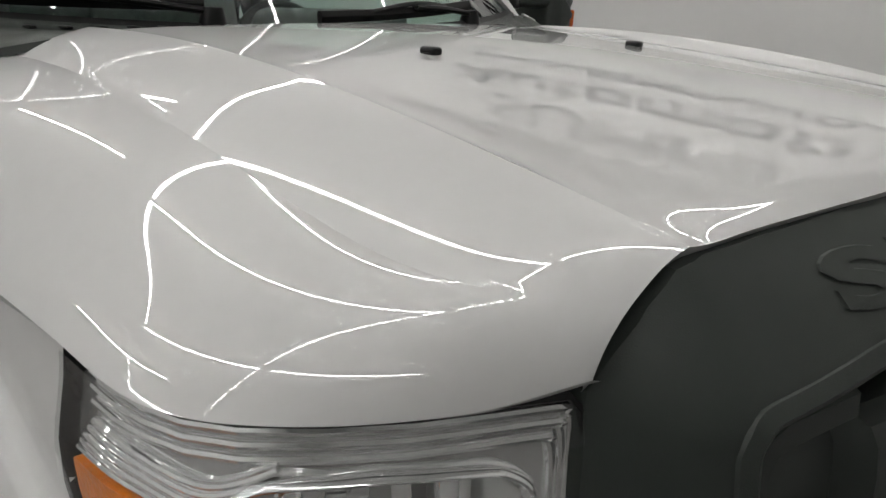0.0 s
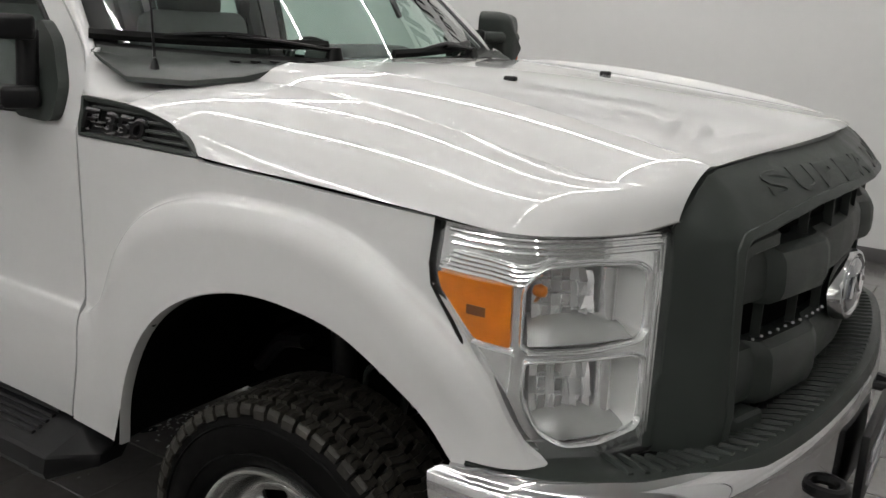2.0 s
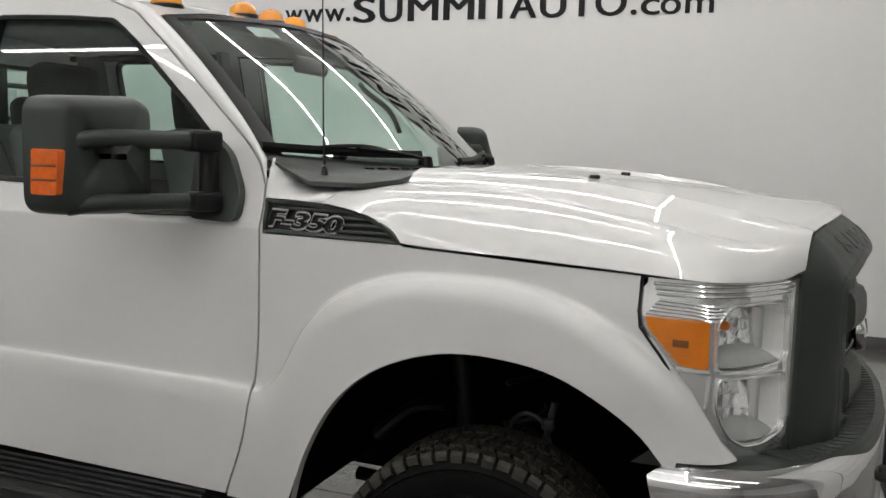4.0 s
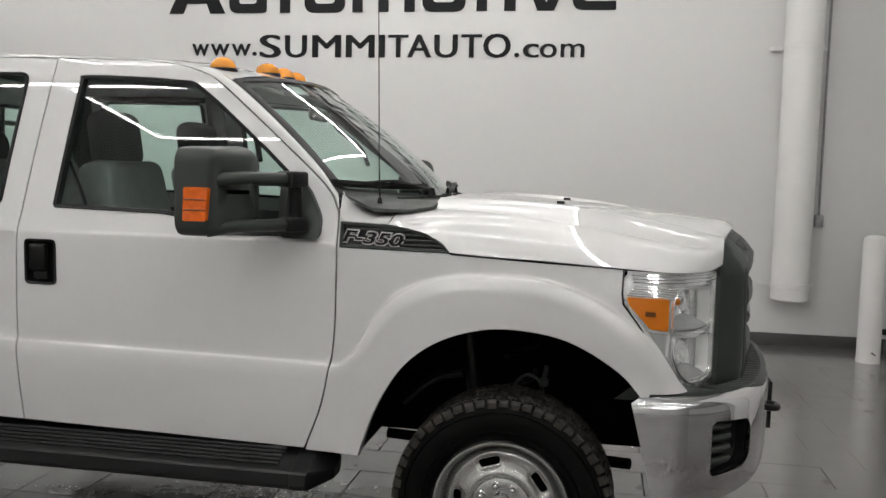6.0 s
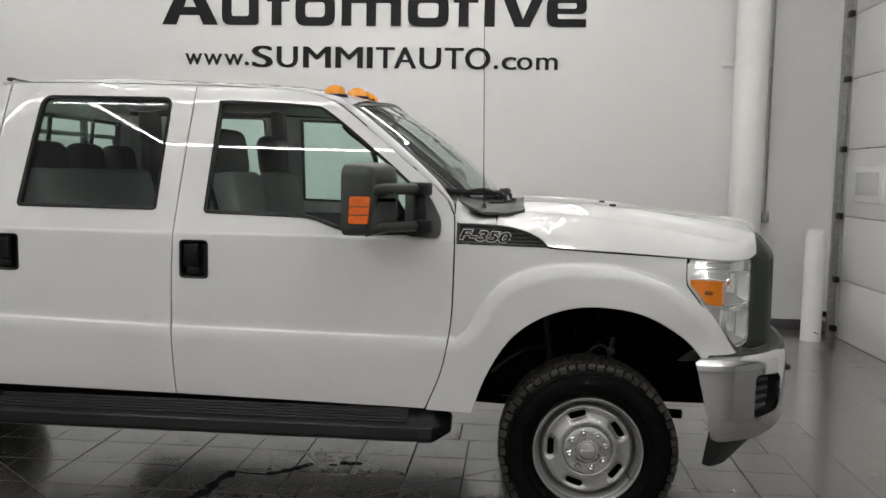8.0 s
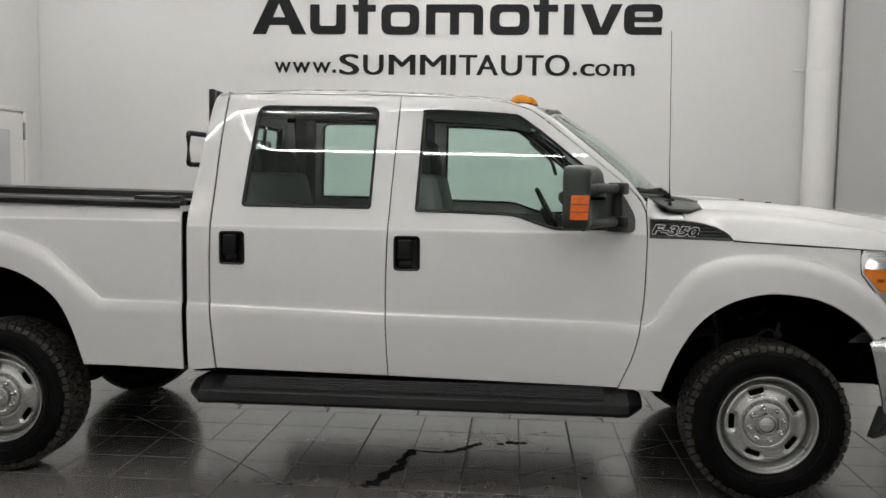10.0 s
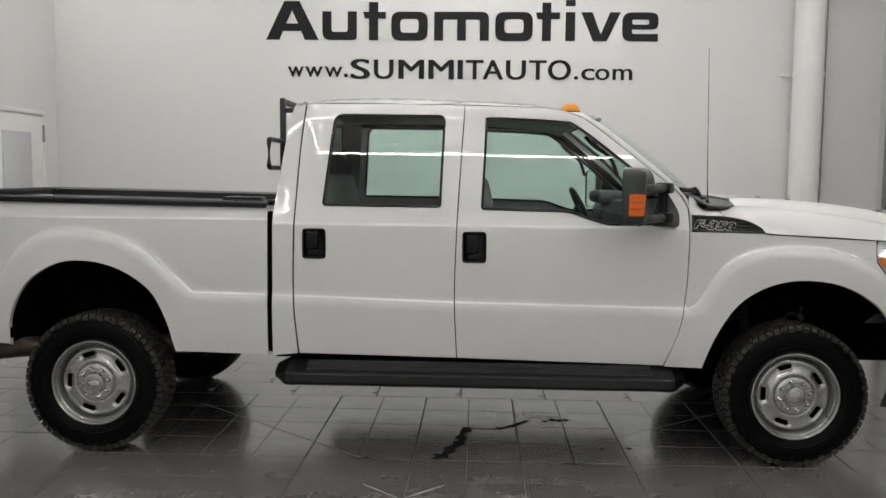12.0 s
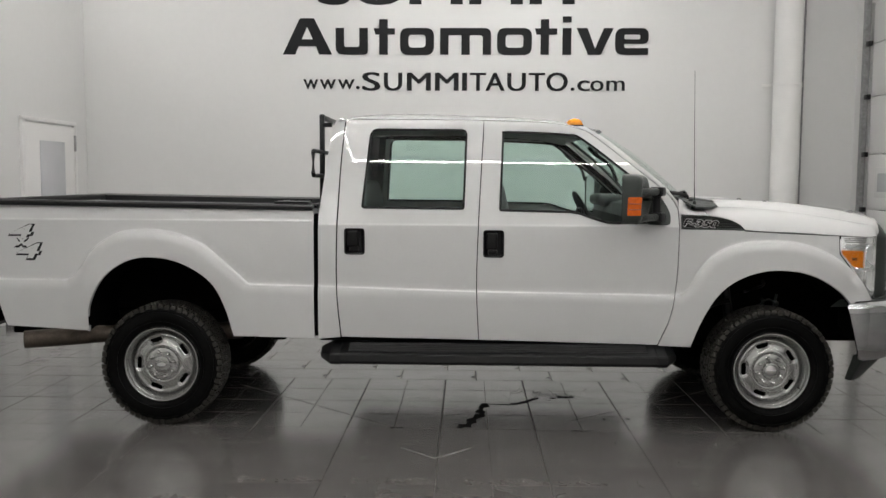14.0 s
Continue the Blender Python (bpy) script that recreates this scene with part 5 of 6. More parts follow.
def headlamp(s):
    h = part("headlamp", panel(lens_outline, [], lambda u, w, d: lamp_point(s, u, w, d), (1, s, 0), 0.02, 0.0), LENS, truck, "clear headlamp with chrome reflectors and amber side lamp", shadow=False)
    part("lamp_bezel", panel(lens_outline, [upper_frame, lower_frame, amber_outline], lambda u, w, d: lamp_point(s, u, w, 0.020 + d), (1, s, 0), 0.02, 0.01), REFLECTOR, h, "bright chrome headlamp housing")
    part("lamp_gasket", rim_strip([(p[0], p[1]) for p in lens_outline], lambda u, w, d: lamp_point(s, u, w, d), -0.006, 0.006, 0.03), SEAL, h)
    part("turn_signal", panel(amber_outline, [], lambda u, w, d: lamp_point(s, u, w, 0.010 + d), (1, s, 0), 0.015, 0.018), AMBER, h, "orange side marker and turn signal")
    part("signal_bulb", panel([(0.068, 1.126), (0.104, 1.124), (0.104, 1.141), (0.068, 1.143)], [], lambda u, w, d: lamp_point(s, u, w, 0.0085 + d), (1, s, 0), 0.012, 0.003), AMBER_DARK, h)
    bowl(s, upper_frame, "upper_reflector", h, 7, 4, 3)
    bowl(s, lower_frame, "lower_reflector", h, 8, 3, 8)
    for out in (upper_frame, lower_frame):
        # the chamber's frame: a bevelled bright border
        loop = dense(out, 0.012)
        rows = [[lamp_point(s, u, z, d) for u, z in dense(inset(out, k), 0.012)[:len(loop)]] for k, d in ((1.055, 0.020), (1.045, 0.011), (1.02, 0.008), (1.0, 0.010), (0.975, 0.022))]
        n = min(len(r) for r in rows)
        if len({len(r) for r in rows}) > 1:
            cu, cz = sum(p[0] for p in loop) / len(loop), sum(p[1] for p in loop) / len(loop)
            rows = [[lamp_point(s, cu + (u - cu) * k, cz + (z - cz) * (k + (k - 1) * 0.8), d) for u, z in loop] for k, d in ((1.055, 0.020), (1.045, 0.011), (1.02, 0.008), (1.0, 0.010), (0.975, 0.022))]
        part("chamber_frame", Shape().grid(rows, closed=True), REFLECTOR, h, sharp=70)
    part("bulb", Shape().lathe([(0.0005, -0.014), (0.009, -0.010), (0.0125, 0), (0.009, 0.010), (0.0005, 0.014)], 14, axis="x").move(Matrix.Translation(lamp_point(s, 0.208, 1.172, 0.038))), AMBER, h)
    # ribs along the top, down the inner end and above the amber lamp
    for i in range(3):
        z = 1.263 - 0.0112 * i
        e = 0.010 + 0.0075 * i
        path = curve_through([(0.016 + 0.004 * i, z), (0.20, z), (LAMP_W - e - 0.02, z - 0.001), (LAMP_W - e - 0.004, z - 0.006), (LAMP_W - e, z - 0.024)], 4) + [(LAMP_W - e, q) for q in (1.18, 1.10, 1.02, 0.95, 0.888 - 0.004 * i)]
        part("bezel_rib", Shape().tube([lamp_point(s, u, q, 0.018) for u, q in path], 0.0042, 8), FACET, h)
    for i in range(5):
        z, k = 1.227 - 0.0078 * i, (4 - i) / 1.0
        path = [(0.030 - 0.0065 * i, z), (0.10, z - 0.003), (0.150 + 0.006 * k, z - 0.010), (0.172 + 0.014 * k, z - 0.010 + 0.004 * k)]
        part("bezel_rib", Shape().tube([lamp_point(s, u, q, 0.016) for u, q in curve_through(path, 5)], 0.0036, 8), FACET, h)
    loop = [(0.235 + 0.034 * math.cos(a), 1.2235 + 0.0065 * math.sin(a)) for a in np.linspace(0, 2 * math.pi, 21)[:-1]]
    part("bezel_rib", Shape().tube([lamp_point(s, u, q, 0.018) for u, q in loop + loop[:1]], 0.0016, 6), FACET, h)
    part("bezel_rib", Shape().tube([lamp_point(s, u, z, 0.016) for u, z in ((0.078, 1.074), (0.12, 1.070), (0.158, 1.067))], 0.0045, 6), FACET, h)
    part("bezel_rib", Shape().tube([lamp_point(s, u, z, 0.016) for u, z in ((0.158, 1.060), (0.156, 1.02), (0.152, 0.985))], 0.003, 6), FACET, h)
    part("lamp_bucket", panel(lens_outline, [], lambda u, w, d: lamp_point(s, u, w, 0.11 + d), (1, s, 0), 0.05, 0.0), DARK, h)


headlamp(-1)
headlamp(1)

# ---- front bumper ----
bump_plan = curve_through([(4.405, 1.045), (4.52, 1.045), (4.63, 1.012), (4.74, 0.935), (4.83, 0.825), (4.89, 0.68), (4.945, 0.45), (4.975, 0.2), (4.985, 0.0)], 6)
bump_len = [0.0]
for a, b in zip(bump_plan[:-1], bump_plan[1:]):
    bump_len.append(bump_len[-1] + math.hypot(b[0] - a[0], b[1] - a[1]))
BW = bump_len[-1]
bump_bow = soft_curve([0.48, 0.50, 0.55, 0.60, 0.70, 0.795, 0.822, 0.842, 0.856, 0.868], [0.034, 0.020, 0.006, 0.002, 0.0, 0.0005, 0.003, 0.012, 0.028, 0.058])


def bumper_point(s, u, z, d):
    x, y = float(np.interp(u, bump_len, [p[0] for p in bump_plan])), float(np.interp(u, bump_len, [p[1] for p in bump_plan]))
    a, b = min(u + 0.01, BW), max(u - 0.01, 0)
    t = Vector((float(np.interp(a, bump_len, [p[0] for p in bump_plan])) - float(np.interp(b, bump_len, [p[0] for p in bump_plan])), float(np.interp(a, bump_len, [p[1] for p in bump_plan])) - float(np.interp(b, bump_len, [p[1] for p in bump_plan])))).normalized()
    n = Vector((-t.y, t.x))
    k = d + bump_bow(z)
    return (x - n.x * k, s * (y - n.y * k), z)


bumper = empty("front_bumper", (0, 0, 0), truck)
tagged(bumper, "polished chrome front bumper with black step pad")
fog_open = rounded([(0.285, 0.590), (0.46, 0.606), (0.495, 0.64), (0.495, 0.742), (0.465, 0.772), (0.300, 0.782), (0.283, 0.765)], 0.022)
for s in (-1, 1):
    out = [(0.0, 0.838), (0.030, 0.72), (0.085, 0.50), (0.12, 0.488), (0.34, 0.500), (0.55, 0.535), (0.75, 0.545), (BW, 0.545), (BW, 0.862), (0.10, 0.862), (0.02, 0.852)]
    sh = panel(out, [fog_open], lambda u, w, d: bumper_point(s, u, w, d), (1, s, 0), 0.02, 0.02)
    c = part("bumper_shell", sh, CHROME, bumper)
    part("fog_recess", panel(fog_open, [], lambda u, w, d: bumper_point(s, u, w, 0.055 + d), (1, s, 0), 0.03, 0.0), TRIM, c)
    sh = Shape().grid([[bumper_point(s, u, w, dd) for u, w in dense(fog_open, 0.02) + [fog_open[0]]] for dd in (0.0, 0.02, 0.055)])
    part("fog_surround", sh, TRIM, c)
    for i in range(4):
        z = 0.630 + 0.040 * i
        part("recess_louvre", Shape().tube([bumper_point(s, u, z + 0.01 * (u - 0.3), 0.036) for u in np.linspace(0.295, 0.41, 5)], 0.012, 6), PLASTIC, c)
    # black pad on top
    def pad_edge(u):
        out_by = 0.028 * smooth01((u - 0.50) / 0.25)
        e = Vector(bumper_point(s, u, 0.862, -out_by))
        w = 0.05 + out_by + 0.045 * smooth01((u - 0.10) / 0.30)
        return Vector((e.x - 0.004, e.y, 0.858 + 0.28 * out_by)), Vector((e.x - w * 0.96, e.y * (1 - 0.10 * smooth01((0.9 - u) / 0.8)), 0.866 - 0.020 * smooth01((u - 0.25) / 0.3)))
    rows = []
    for u in np.linspace(0.05, BW, 40):
        e, i = pad_edge(u)
        m = e.lerp(i, 0.2)
        lip = 0.018 * smooth01((u - 0.50) / 0.20)
        rows.append([tuple(e + Vector((0.010, 0, -0.008 - lip))), tuple(e + Vector((0.008, 0, -0.004 - 0.6 * lip))), tuple(e + Vector((0.004, 0, 0.004))), (m.x, m.y, m.z + 0.008), tuple(i), (i.x - 0.06, i.y, i.z - 0.05)])
    part("step_pad", Shape().grid(rows), PLASTIC, bumper, "black ribbed plastic step pad")
    for k in range(28):
        e, i = pad_edge(0.40 + (BW - 0.41) * k / 27)
        p, q = e.lerp(i, 0.14), e.lerp(i, 0.92)
        part("pad_rib", Shape().tube([(p.x, p.y, p.z + 0.004), ((p.x + q.x) / 2, (p.y + q.y) / 2, (p.z + q.z) / 2 + 0.008), (q.x, q.y, q.z + 0.004)], 0.008, 6), PLASTIC, bumper)
    # air dam: a straight-sided blade below the bumper's end, low strip in the middle
    rows = []
    for q in np.linspace(0, 1, 13):
        u0, u1 = 0.150 + 0.235 * q, 0.195 + 0.150 * q
        top, low = bumper_point(s, u0, 0.515, 0.030), bumper_point(s, u1, 0.318 + 0.012 * q, 0.052)
        rows.append([top, tuple((a * 0.5 + b * 0.5) for a, b in zip(top, low)), low, (low[0] - 0.03, low[1] * 0.975, low[2] + 0.006), (top[0] - 0.05, top[1] * 0.95, top[2])])
    sh = Shape().grid(rows)
    sh.add(rows[0], [tuple(range(5))])
    sh.add(rows[-1], [tuple(range(5))])
    part("air_dam", sh, PLASTIC, bumper, "dark grey plastic air dam", sharp=40)
    rows = []
    for u in np.linspace(0.34, BW, 16):
        top, low = bumper_point(s, u, 0.555, 0.040), bumper_point(s, u, 0.46, 0.055)
        rows.append([top, low, (low[0] - 0.03, low[1] * 0.98, low[2] + 0.004)])
    part("lower_valance", Shape().grid(rows), PLASTIC, bumper)
    part("tow_hook", Shape().tube(curve_through([(4.93, s * 0.40, 0.70), (4.985, s * 0.39, 0.695), (5.00, s * 0.36, 0.695), (4.985, s * 0.33, 0.695), (4.93, s * 0.32, 0.70)], 4), 0.014, 8), TRIM, bumper)
part("plate_bracket", Shape().box((5.005, 0, 0.65), (0.02, 0.34, 0.20), 0.006), TRIM, bumper, "black dealer plate on the bumper")
for z in (0.62, 0.68):
    part("plate_bar", Shape().box((5.018, 0, z), (0.006, 0.22, 0.03), 0.002, 1), FROST, bumper)

# ---- tow mirrors ----
def tow_mirror(s, drawn=0.0, swung=0.0):
    """drawn: how far its head is pulled out on the arms; swung: how far it stands forward."""
    m = empty("tow_mirror", (0, 0, 0), truck)
    tagged(m, "large dark grey tow mirror with an amber lamp")
    ring = rounded([(1.095 + drawn, 1.375), (1.14 + drawn, 1.36), (1.345 + drawn, 1.365), (1.345 + drawn, 1.655), (1.12 + drawn, 1.665), (1.095 + drawn, 1.64)], 0.05, 6)
    cy, cz = 1.22 + drawn, 1.51
    rows = []
    for x, k in ((2.915, 0.97), (2.920, 0.995), (2.94, 1.0), (3.02, 1.0), (3.075, 0.965), (3.105, 0.90), (3.125, 0.78), (3.13, 0.5), (3.132, 0.05)):
        x = 2.942 + swung + (x - 2.915) * 0.60
        rows.append([(x - 0.2 * (y - cy) + (0.025 * (1.345 + drawn - y) / 0.25 if x > 2.99 + swung else 0), s * (cy + (y - cy) * k), cz + (z - cz) * k) for y, z in ring])
    part("mirror_housing", Shape().grid(rows, closed=True), PLASTIC, m)
    part("mirror_glass", Shape().add([(2.949 + swung - 0.19 * (y - cy), s * (cy + (y - cy) * 0.95), cz + (z - cz) * 0.95) for y, z in ring], [tuple(range(len(ring)))]), MIRROR, m, "dark mirror glass")
    lampo = rounded([(2.950 + swung, 1.416), (3.030 + swung, 1.416), (3.036 + swung, 1.526), (2.954 + swung, 1.526)], 0.008)
    a = part("mirror_lamp", Shape().prism(lampo, s * (1.320 + drawn), s * (1.352 + drawn)), REDAMBER, m, "amber mirror marker lamp")
    for z in (1.452, 1.486):
        part("lamp_bar", Shape().box((2.993 + swung, s * (1.353 + drawn), z), (0.074, 0.004, 0.005), 0.0015, 1), AMBER_DARK, a)
    for z, h in ((1.555, 0.05), (1.395, 0.045)):
        part("mirror_arm", Shape().tube(curve_through([(3.01 + swung, s * (1.30 + drawn), z - 0.012), (3.07 + swung, s * (1.24 + drawn), z), (3.14 + 0.6 * swung, s * (1.12 + 0.5 * drawn), z), (3.20, s * 1.02, z)], 5), h * 0.5, 10, squash=1.0), PLASTIC, m)
        part("arm_joint", Shape().box((3.20, s * 1.015, z), (0.085, 0.085, h * 1.15), 0.012, 3, Matrix.Rotation(s * 0.5, 4, "Z")), TRIM, m)
    sail = rounded([(3.135, 1.345), (3.290, 1.340), (3.292, 1.42), (3.235, 1.525), (3.165, 1.575), (3.125, 1.56)], 0.03, 4)
    part("mirror_base", panel(sail, [], lambda u, w, d: (u, s * (side_y(u, w) + 0.030 - 0.02 * smooth01((1.42 - w) / 0.3) - d), w), (0, s, 0), 0.03, 0.05), PLASTIC, m)
    part("pivot", Shape().tube([(3.20, s * 0.995, 1.40), (3.20, s * 0.985, 1.55)], 0.026, 10), TRIM, m)


tow_mirror(-1)
tow_mirror(1, 0.075, 0.15)

# ---- wheels ----
def wheel_shapes():
    R = TYRE_R
    side = [(0.256, -0.100), (0.266, -0.120), (0.285, -0.132), (0.318, -0.139), (0.350, -0.137), (0.375, -0.128), (0.392, -0.118), (0.400, -0.112), (0.401, -0.06), (0.402, 0.0)]
    prof = side + [(r, -h) for r, h in side[::-1][1:]] + [(0.256, 0.08), (0.256, -0.08), (0.256, -0.100)]
    body = Shape().lathe(prof, 72)
    for rr, hh in ((0.300, -0.1375), (0.366, -0.1335)):
        body.lathe([(rr - 0.003, hh + 0.002), (rr, hh - 0.003), (rr + 0.003, hh + 0.002)], 72)
    tread = Shape()
    n = 58
    # lanes: centre, width, offset along the tread, skew
    lanes = [(-0.106, 0.036, 0.0, 0.05), (-0.060, 0.046, 0.5, 0.22), (0.0, 0.056, 0.2, -0.25), (0.060, 0.046, 0.7, 0.22), (0.106, 0.036, 0.4, -0.05)]
    for i in range(n):
        for lane, (c, w, o, skew) in enumerate(lanes):
            hi, lo = R - (0.004 if abs(c) > 0.09 else 0.0), R - 0.020
            # two lugs to a pitch, set apart by a narrow sipe, each a bent hexagon
            for f0, f1 in ((0.05, 0.40), (0.44, 0.80)):
                bend = 0.10 * (1 if (i + lane) % 2 else -1)
                edge = [(f0 - skew / 2, -0.5), (f1 - skew / 2, -0.5), (f1 + bend, 0.0), (f1 + skew / 2, 0.5), (f0 + skew / 2, 0.5), (f0 + bend, 0.0)]
                ring = []
                for r, k in ((lo, 1.0), (hi, 0.94)):
                    mid = (f0 + f1) / 2
                    for f, y in edge:
                        aa = 2 * math.pi * (i + o + mid + (f - mid) * k) / n
                        ring.append((r * math.cos(aa), c + y * w * k, r * math.sin(aa)))
                tread.add(ring, [tuple(range(6, 12))] + [(q, (q + 1) % 6, (q + 1) % 6 + 6, q + 6) for q in range(6)])
        # shoulder lugs that wrap onto the sidewall
        for sgn in (-1, 1):
            a0, a1 = 2 * math.pi * (i + 0.05) / n, 2 * math.pi * (i + 0.80) / n
            dep = 0.384 if i % 2 else 0.391
            pts = []
            for r, y in ((R - 0.005, 0.121), (R - 0.016, 0.1285), (dep, 0.1305), (dep - 0.003, 0.122), (R - 0.02, 0.10)):
                pts += [(r * math.cos(a0), sgn * y, r * math.sin(a0)), (r * math.cos(a1), sgn * y, r * math.sin(a1))]
            tread.add(pts, [(0, 1, 3, 2), (2, 3, 5, 4), (4, 5, 7, 6), (0, 2, 4, 6, 8), (1, 9, 7, 5, 3)])
    return body, tread


SLOTS = [radians(90 + 72 * k + 17) for k in range(5)]
rim_curve = soft_curve([0.104, 0.112, 0.122, 0.132, 0.150, 0.175, 0.196, 0.206, 0.214, 0.222], [0.082, 0.084, 0.095, 0.094, 0.085, 0.079, 0.080, 0.076, 0.060, 0.044])


def slot_gap(x, z):
    """How near a place of the disc is to its nearest slot: 0 in the slot's line, in metres."""
    r, a = math.hypot(x, z), math.atan2(z, x)
    best = 9.0
    for c in SLOTS:
        da = (a - c + math.pi) % (2 * math.pi) - math.pi
        best = min(best, math.hypot(max(0.0, abs(da * 0.172) - 0.026), r - 0.172))
    return best


def disc(u, w, d):
    r = math.hypot(u, w)
    dish = 0.010 * (1 - smooth01((slot_gap(u, w) - 0.014) / 0.020)) * smooth01((r - 0.128) / 0.02) * smooth01((0.208 - r) / 0.015)
    return (u, -(rim_curve(r) - dish) + d, w)


def slot_outline(c):
    out = []
    for u, v in rounded([(-0.041, -0.0155), (0.041, -0.0155), (0.041, 0.0155), (-0.041, 0.0155)], 0.0152, 5):
        ang, rr = c + u / 0.172, 0.172 + v
        out.append((rr * math.cos(ang), rr * math.sin(ang)))
    return out


def circle(r, n):
    return [(r * math.cos(2 * math.pi * i / n), r * math.sin(2 * math.pi * i / n)) for i in range(n)]


body_shape, tread_shape = wheel_shapes()
disc_shape = panel(circle(0.222, 72), [slot_outline(c) for c in SLOTS] + [circle(0.104, 40)], disc, (0, -1, 0), 0.0085, 0.012)
rim_shape = Shape().lathe([(0.2575, -0.085), (0.2580, -0.120), (0.2550, -0.127), (0.2480, -0.127), (0.2420, -0.120), (0.2390, -0.106), (0.2360, -0.100), (0.2320, -0.097), (0.2290, -0.086), (0.2270, -0.060), (0.2215, -0.044), (0.2215, 0.06)], 80)
hub_shape = Shape().lathe([(0.1130, -0.080), (0.1130, -0.092), (0.1090, -0.099), (0.1040, -0.101), (0.0800, -0.101), (0.0640, -0.102), (0.0610, -0.096), (0.0590, -0.096), (0.02, -0.096)], 56)
nut_shape = Shape().lathe([(0.0155, -0.098), (0.0155, -0.104), (0.0125, -0.107), (0.0122, -0.120), (0.0095, -0.127), (0.005, -0.130), (0.0005, -0.131)], 12)
shared = {}


def wheel_part(name, shape, mat, parent, label="", smooth=True, sharp=38):
    """The four wheels share their meshes."""
    if name in shared:
        ob = new(name, shared[name])
        ob.parent = parent
        if label:
            tagged(ob, label)
        return ob
    ob = part(name, shape, mat, parent, label, smooth=smooth, sharp=sharp)
    shared[name] = ob.data
    return ob


def wheel(name, x, s, label, locking):
    w = part(name, body_shape, RUBBER, truck, label)
    w.location = (x, s * 0.852, 0.4035)
    w.scale = (0.957, 0.94, 0.957)
    if s > 0:
        w.rotation_euler = (0, 0, math.pi)
    tr = wheel_part("tread", tread_shape, TREAD, w, smooth=False)
    tagged(tr, kind="stuff")
    wheel_part("rim", rim_shape, STEEL, w, "painted steel wheel rim")
    wheel_part("wheel_disc", disc_shape, STEEL, w, "painted steel disc with five slots")
    wheel_part("brake_drum", Shape().lathe([(0.001, -0.030), (0.215, -0.030), (0.216, 0.05)], 40), DARK, w)
    wheel_part("hub", hub_shape, CAPMETAL, w, "bright steel hub plate with lug nuts")
    for k in range(8):
        a = 2 * math.pi * (k + 0.3) / 8
        nut = wheel_part("lug_nut", nut_shape, CAPMETAL, w)
        nut.location = (0.086 * math.cos(a), 0, 0.086 * math.sin(a))
    if locking:
        wheel_part("hub_lock_ring", Shape().lathe([(0.056, -0.094), (0.056, -0.112), (0.052, -0.118), (0.043, -0.119), (0.040, -0.112), (0.001, -0.112)], 40), CAPMETAL, w)
        wheel_part("hub_lock_knob", Shape().lathe([(0.036, -0.111), (0.036, -0.118), (0.033, -0.120), (0.001, -0.120)], 28).box((0, -0.123, 0), (0.062, 0.010, 0.014), 0.003, 1), SILVER, w, "grey locking hub knob")
        for k in range(3):
            a = radians(100 + 120 * k)
            clip = wheel_part("lock_clip", Shape().box((0, -0.116, 0), (0.008, 0.008, 0.008), 0.001, 1), SEAL, w)
            clip.location = (0.058 * math.cos(a), 0, 0.058 * math.sin(a))
    else:
        wheel_part("hub_cap", Shape().lathe([(0.060, -0.094), (0.060, -0.116), (0.056, -0.122), (0.046, -0.124), (0.001, -0.125)], 40), CAPMETAL, w)
        oval = wheel_part("cap_oval", Shape().lathe([(0.030, -0.124), (0.028, -0.1275), (0.001, -0.128)], 28), SILVER, w, "dark oval mark on the hub cap")
        oval.scale = (1.0, 1.0, 0.45)
    wheel_part("valve", Shape().tube([(0.190, -0.085, -0.115), (0.199, -0.112, -0.121)], 0.0045, 6), SEAL, w)
    return w


for x, name, lock in ((AXLE, "front_wheel", True), (0.0, "rear_wheel", False)):
    for s in (-1, 1):
        wheel(name, x, s, "black all-terrain tyre on a painted steel wheel", lock)

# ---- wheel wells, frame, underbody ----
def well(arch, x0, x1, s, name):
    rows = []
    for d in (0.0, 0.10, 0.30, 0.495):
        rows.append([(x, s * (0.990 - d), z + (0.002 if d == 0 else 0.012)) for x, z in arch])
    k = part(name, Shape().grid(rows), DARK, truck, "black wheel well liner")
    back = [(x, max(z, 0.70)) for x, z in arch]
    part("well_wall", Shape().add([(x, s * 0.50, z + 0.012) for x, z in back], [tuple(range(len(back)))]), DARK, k)


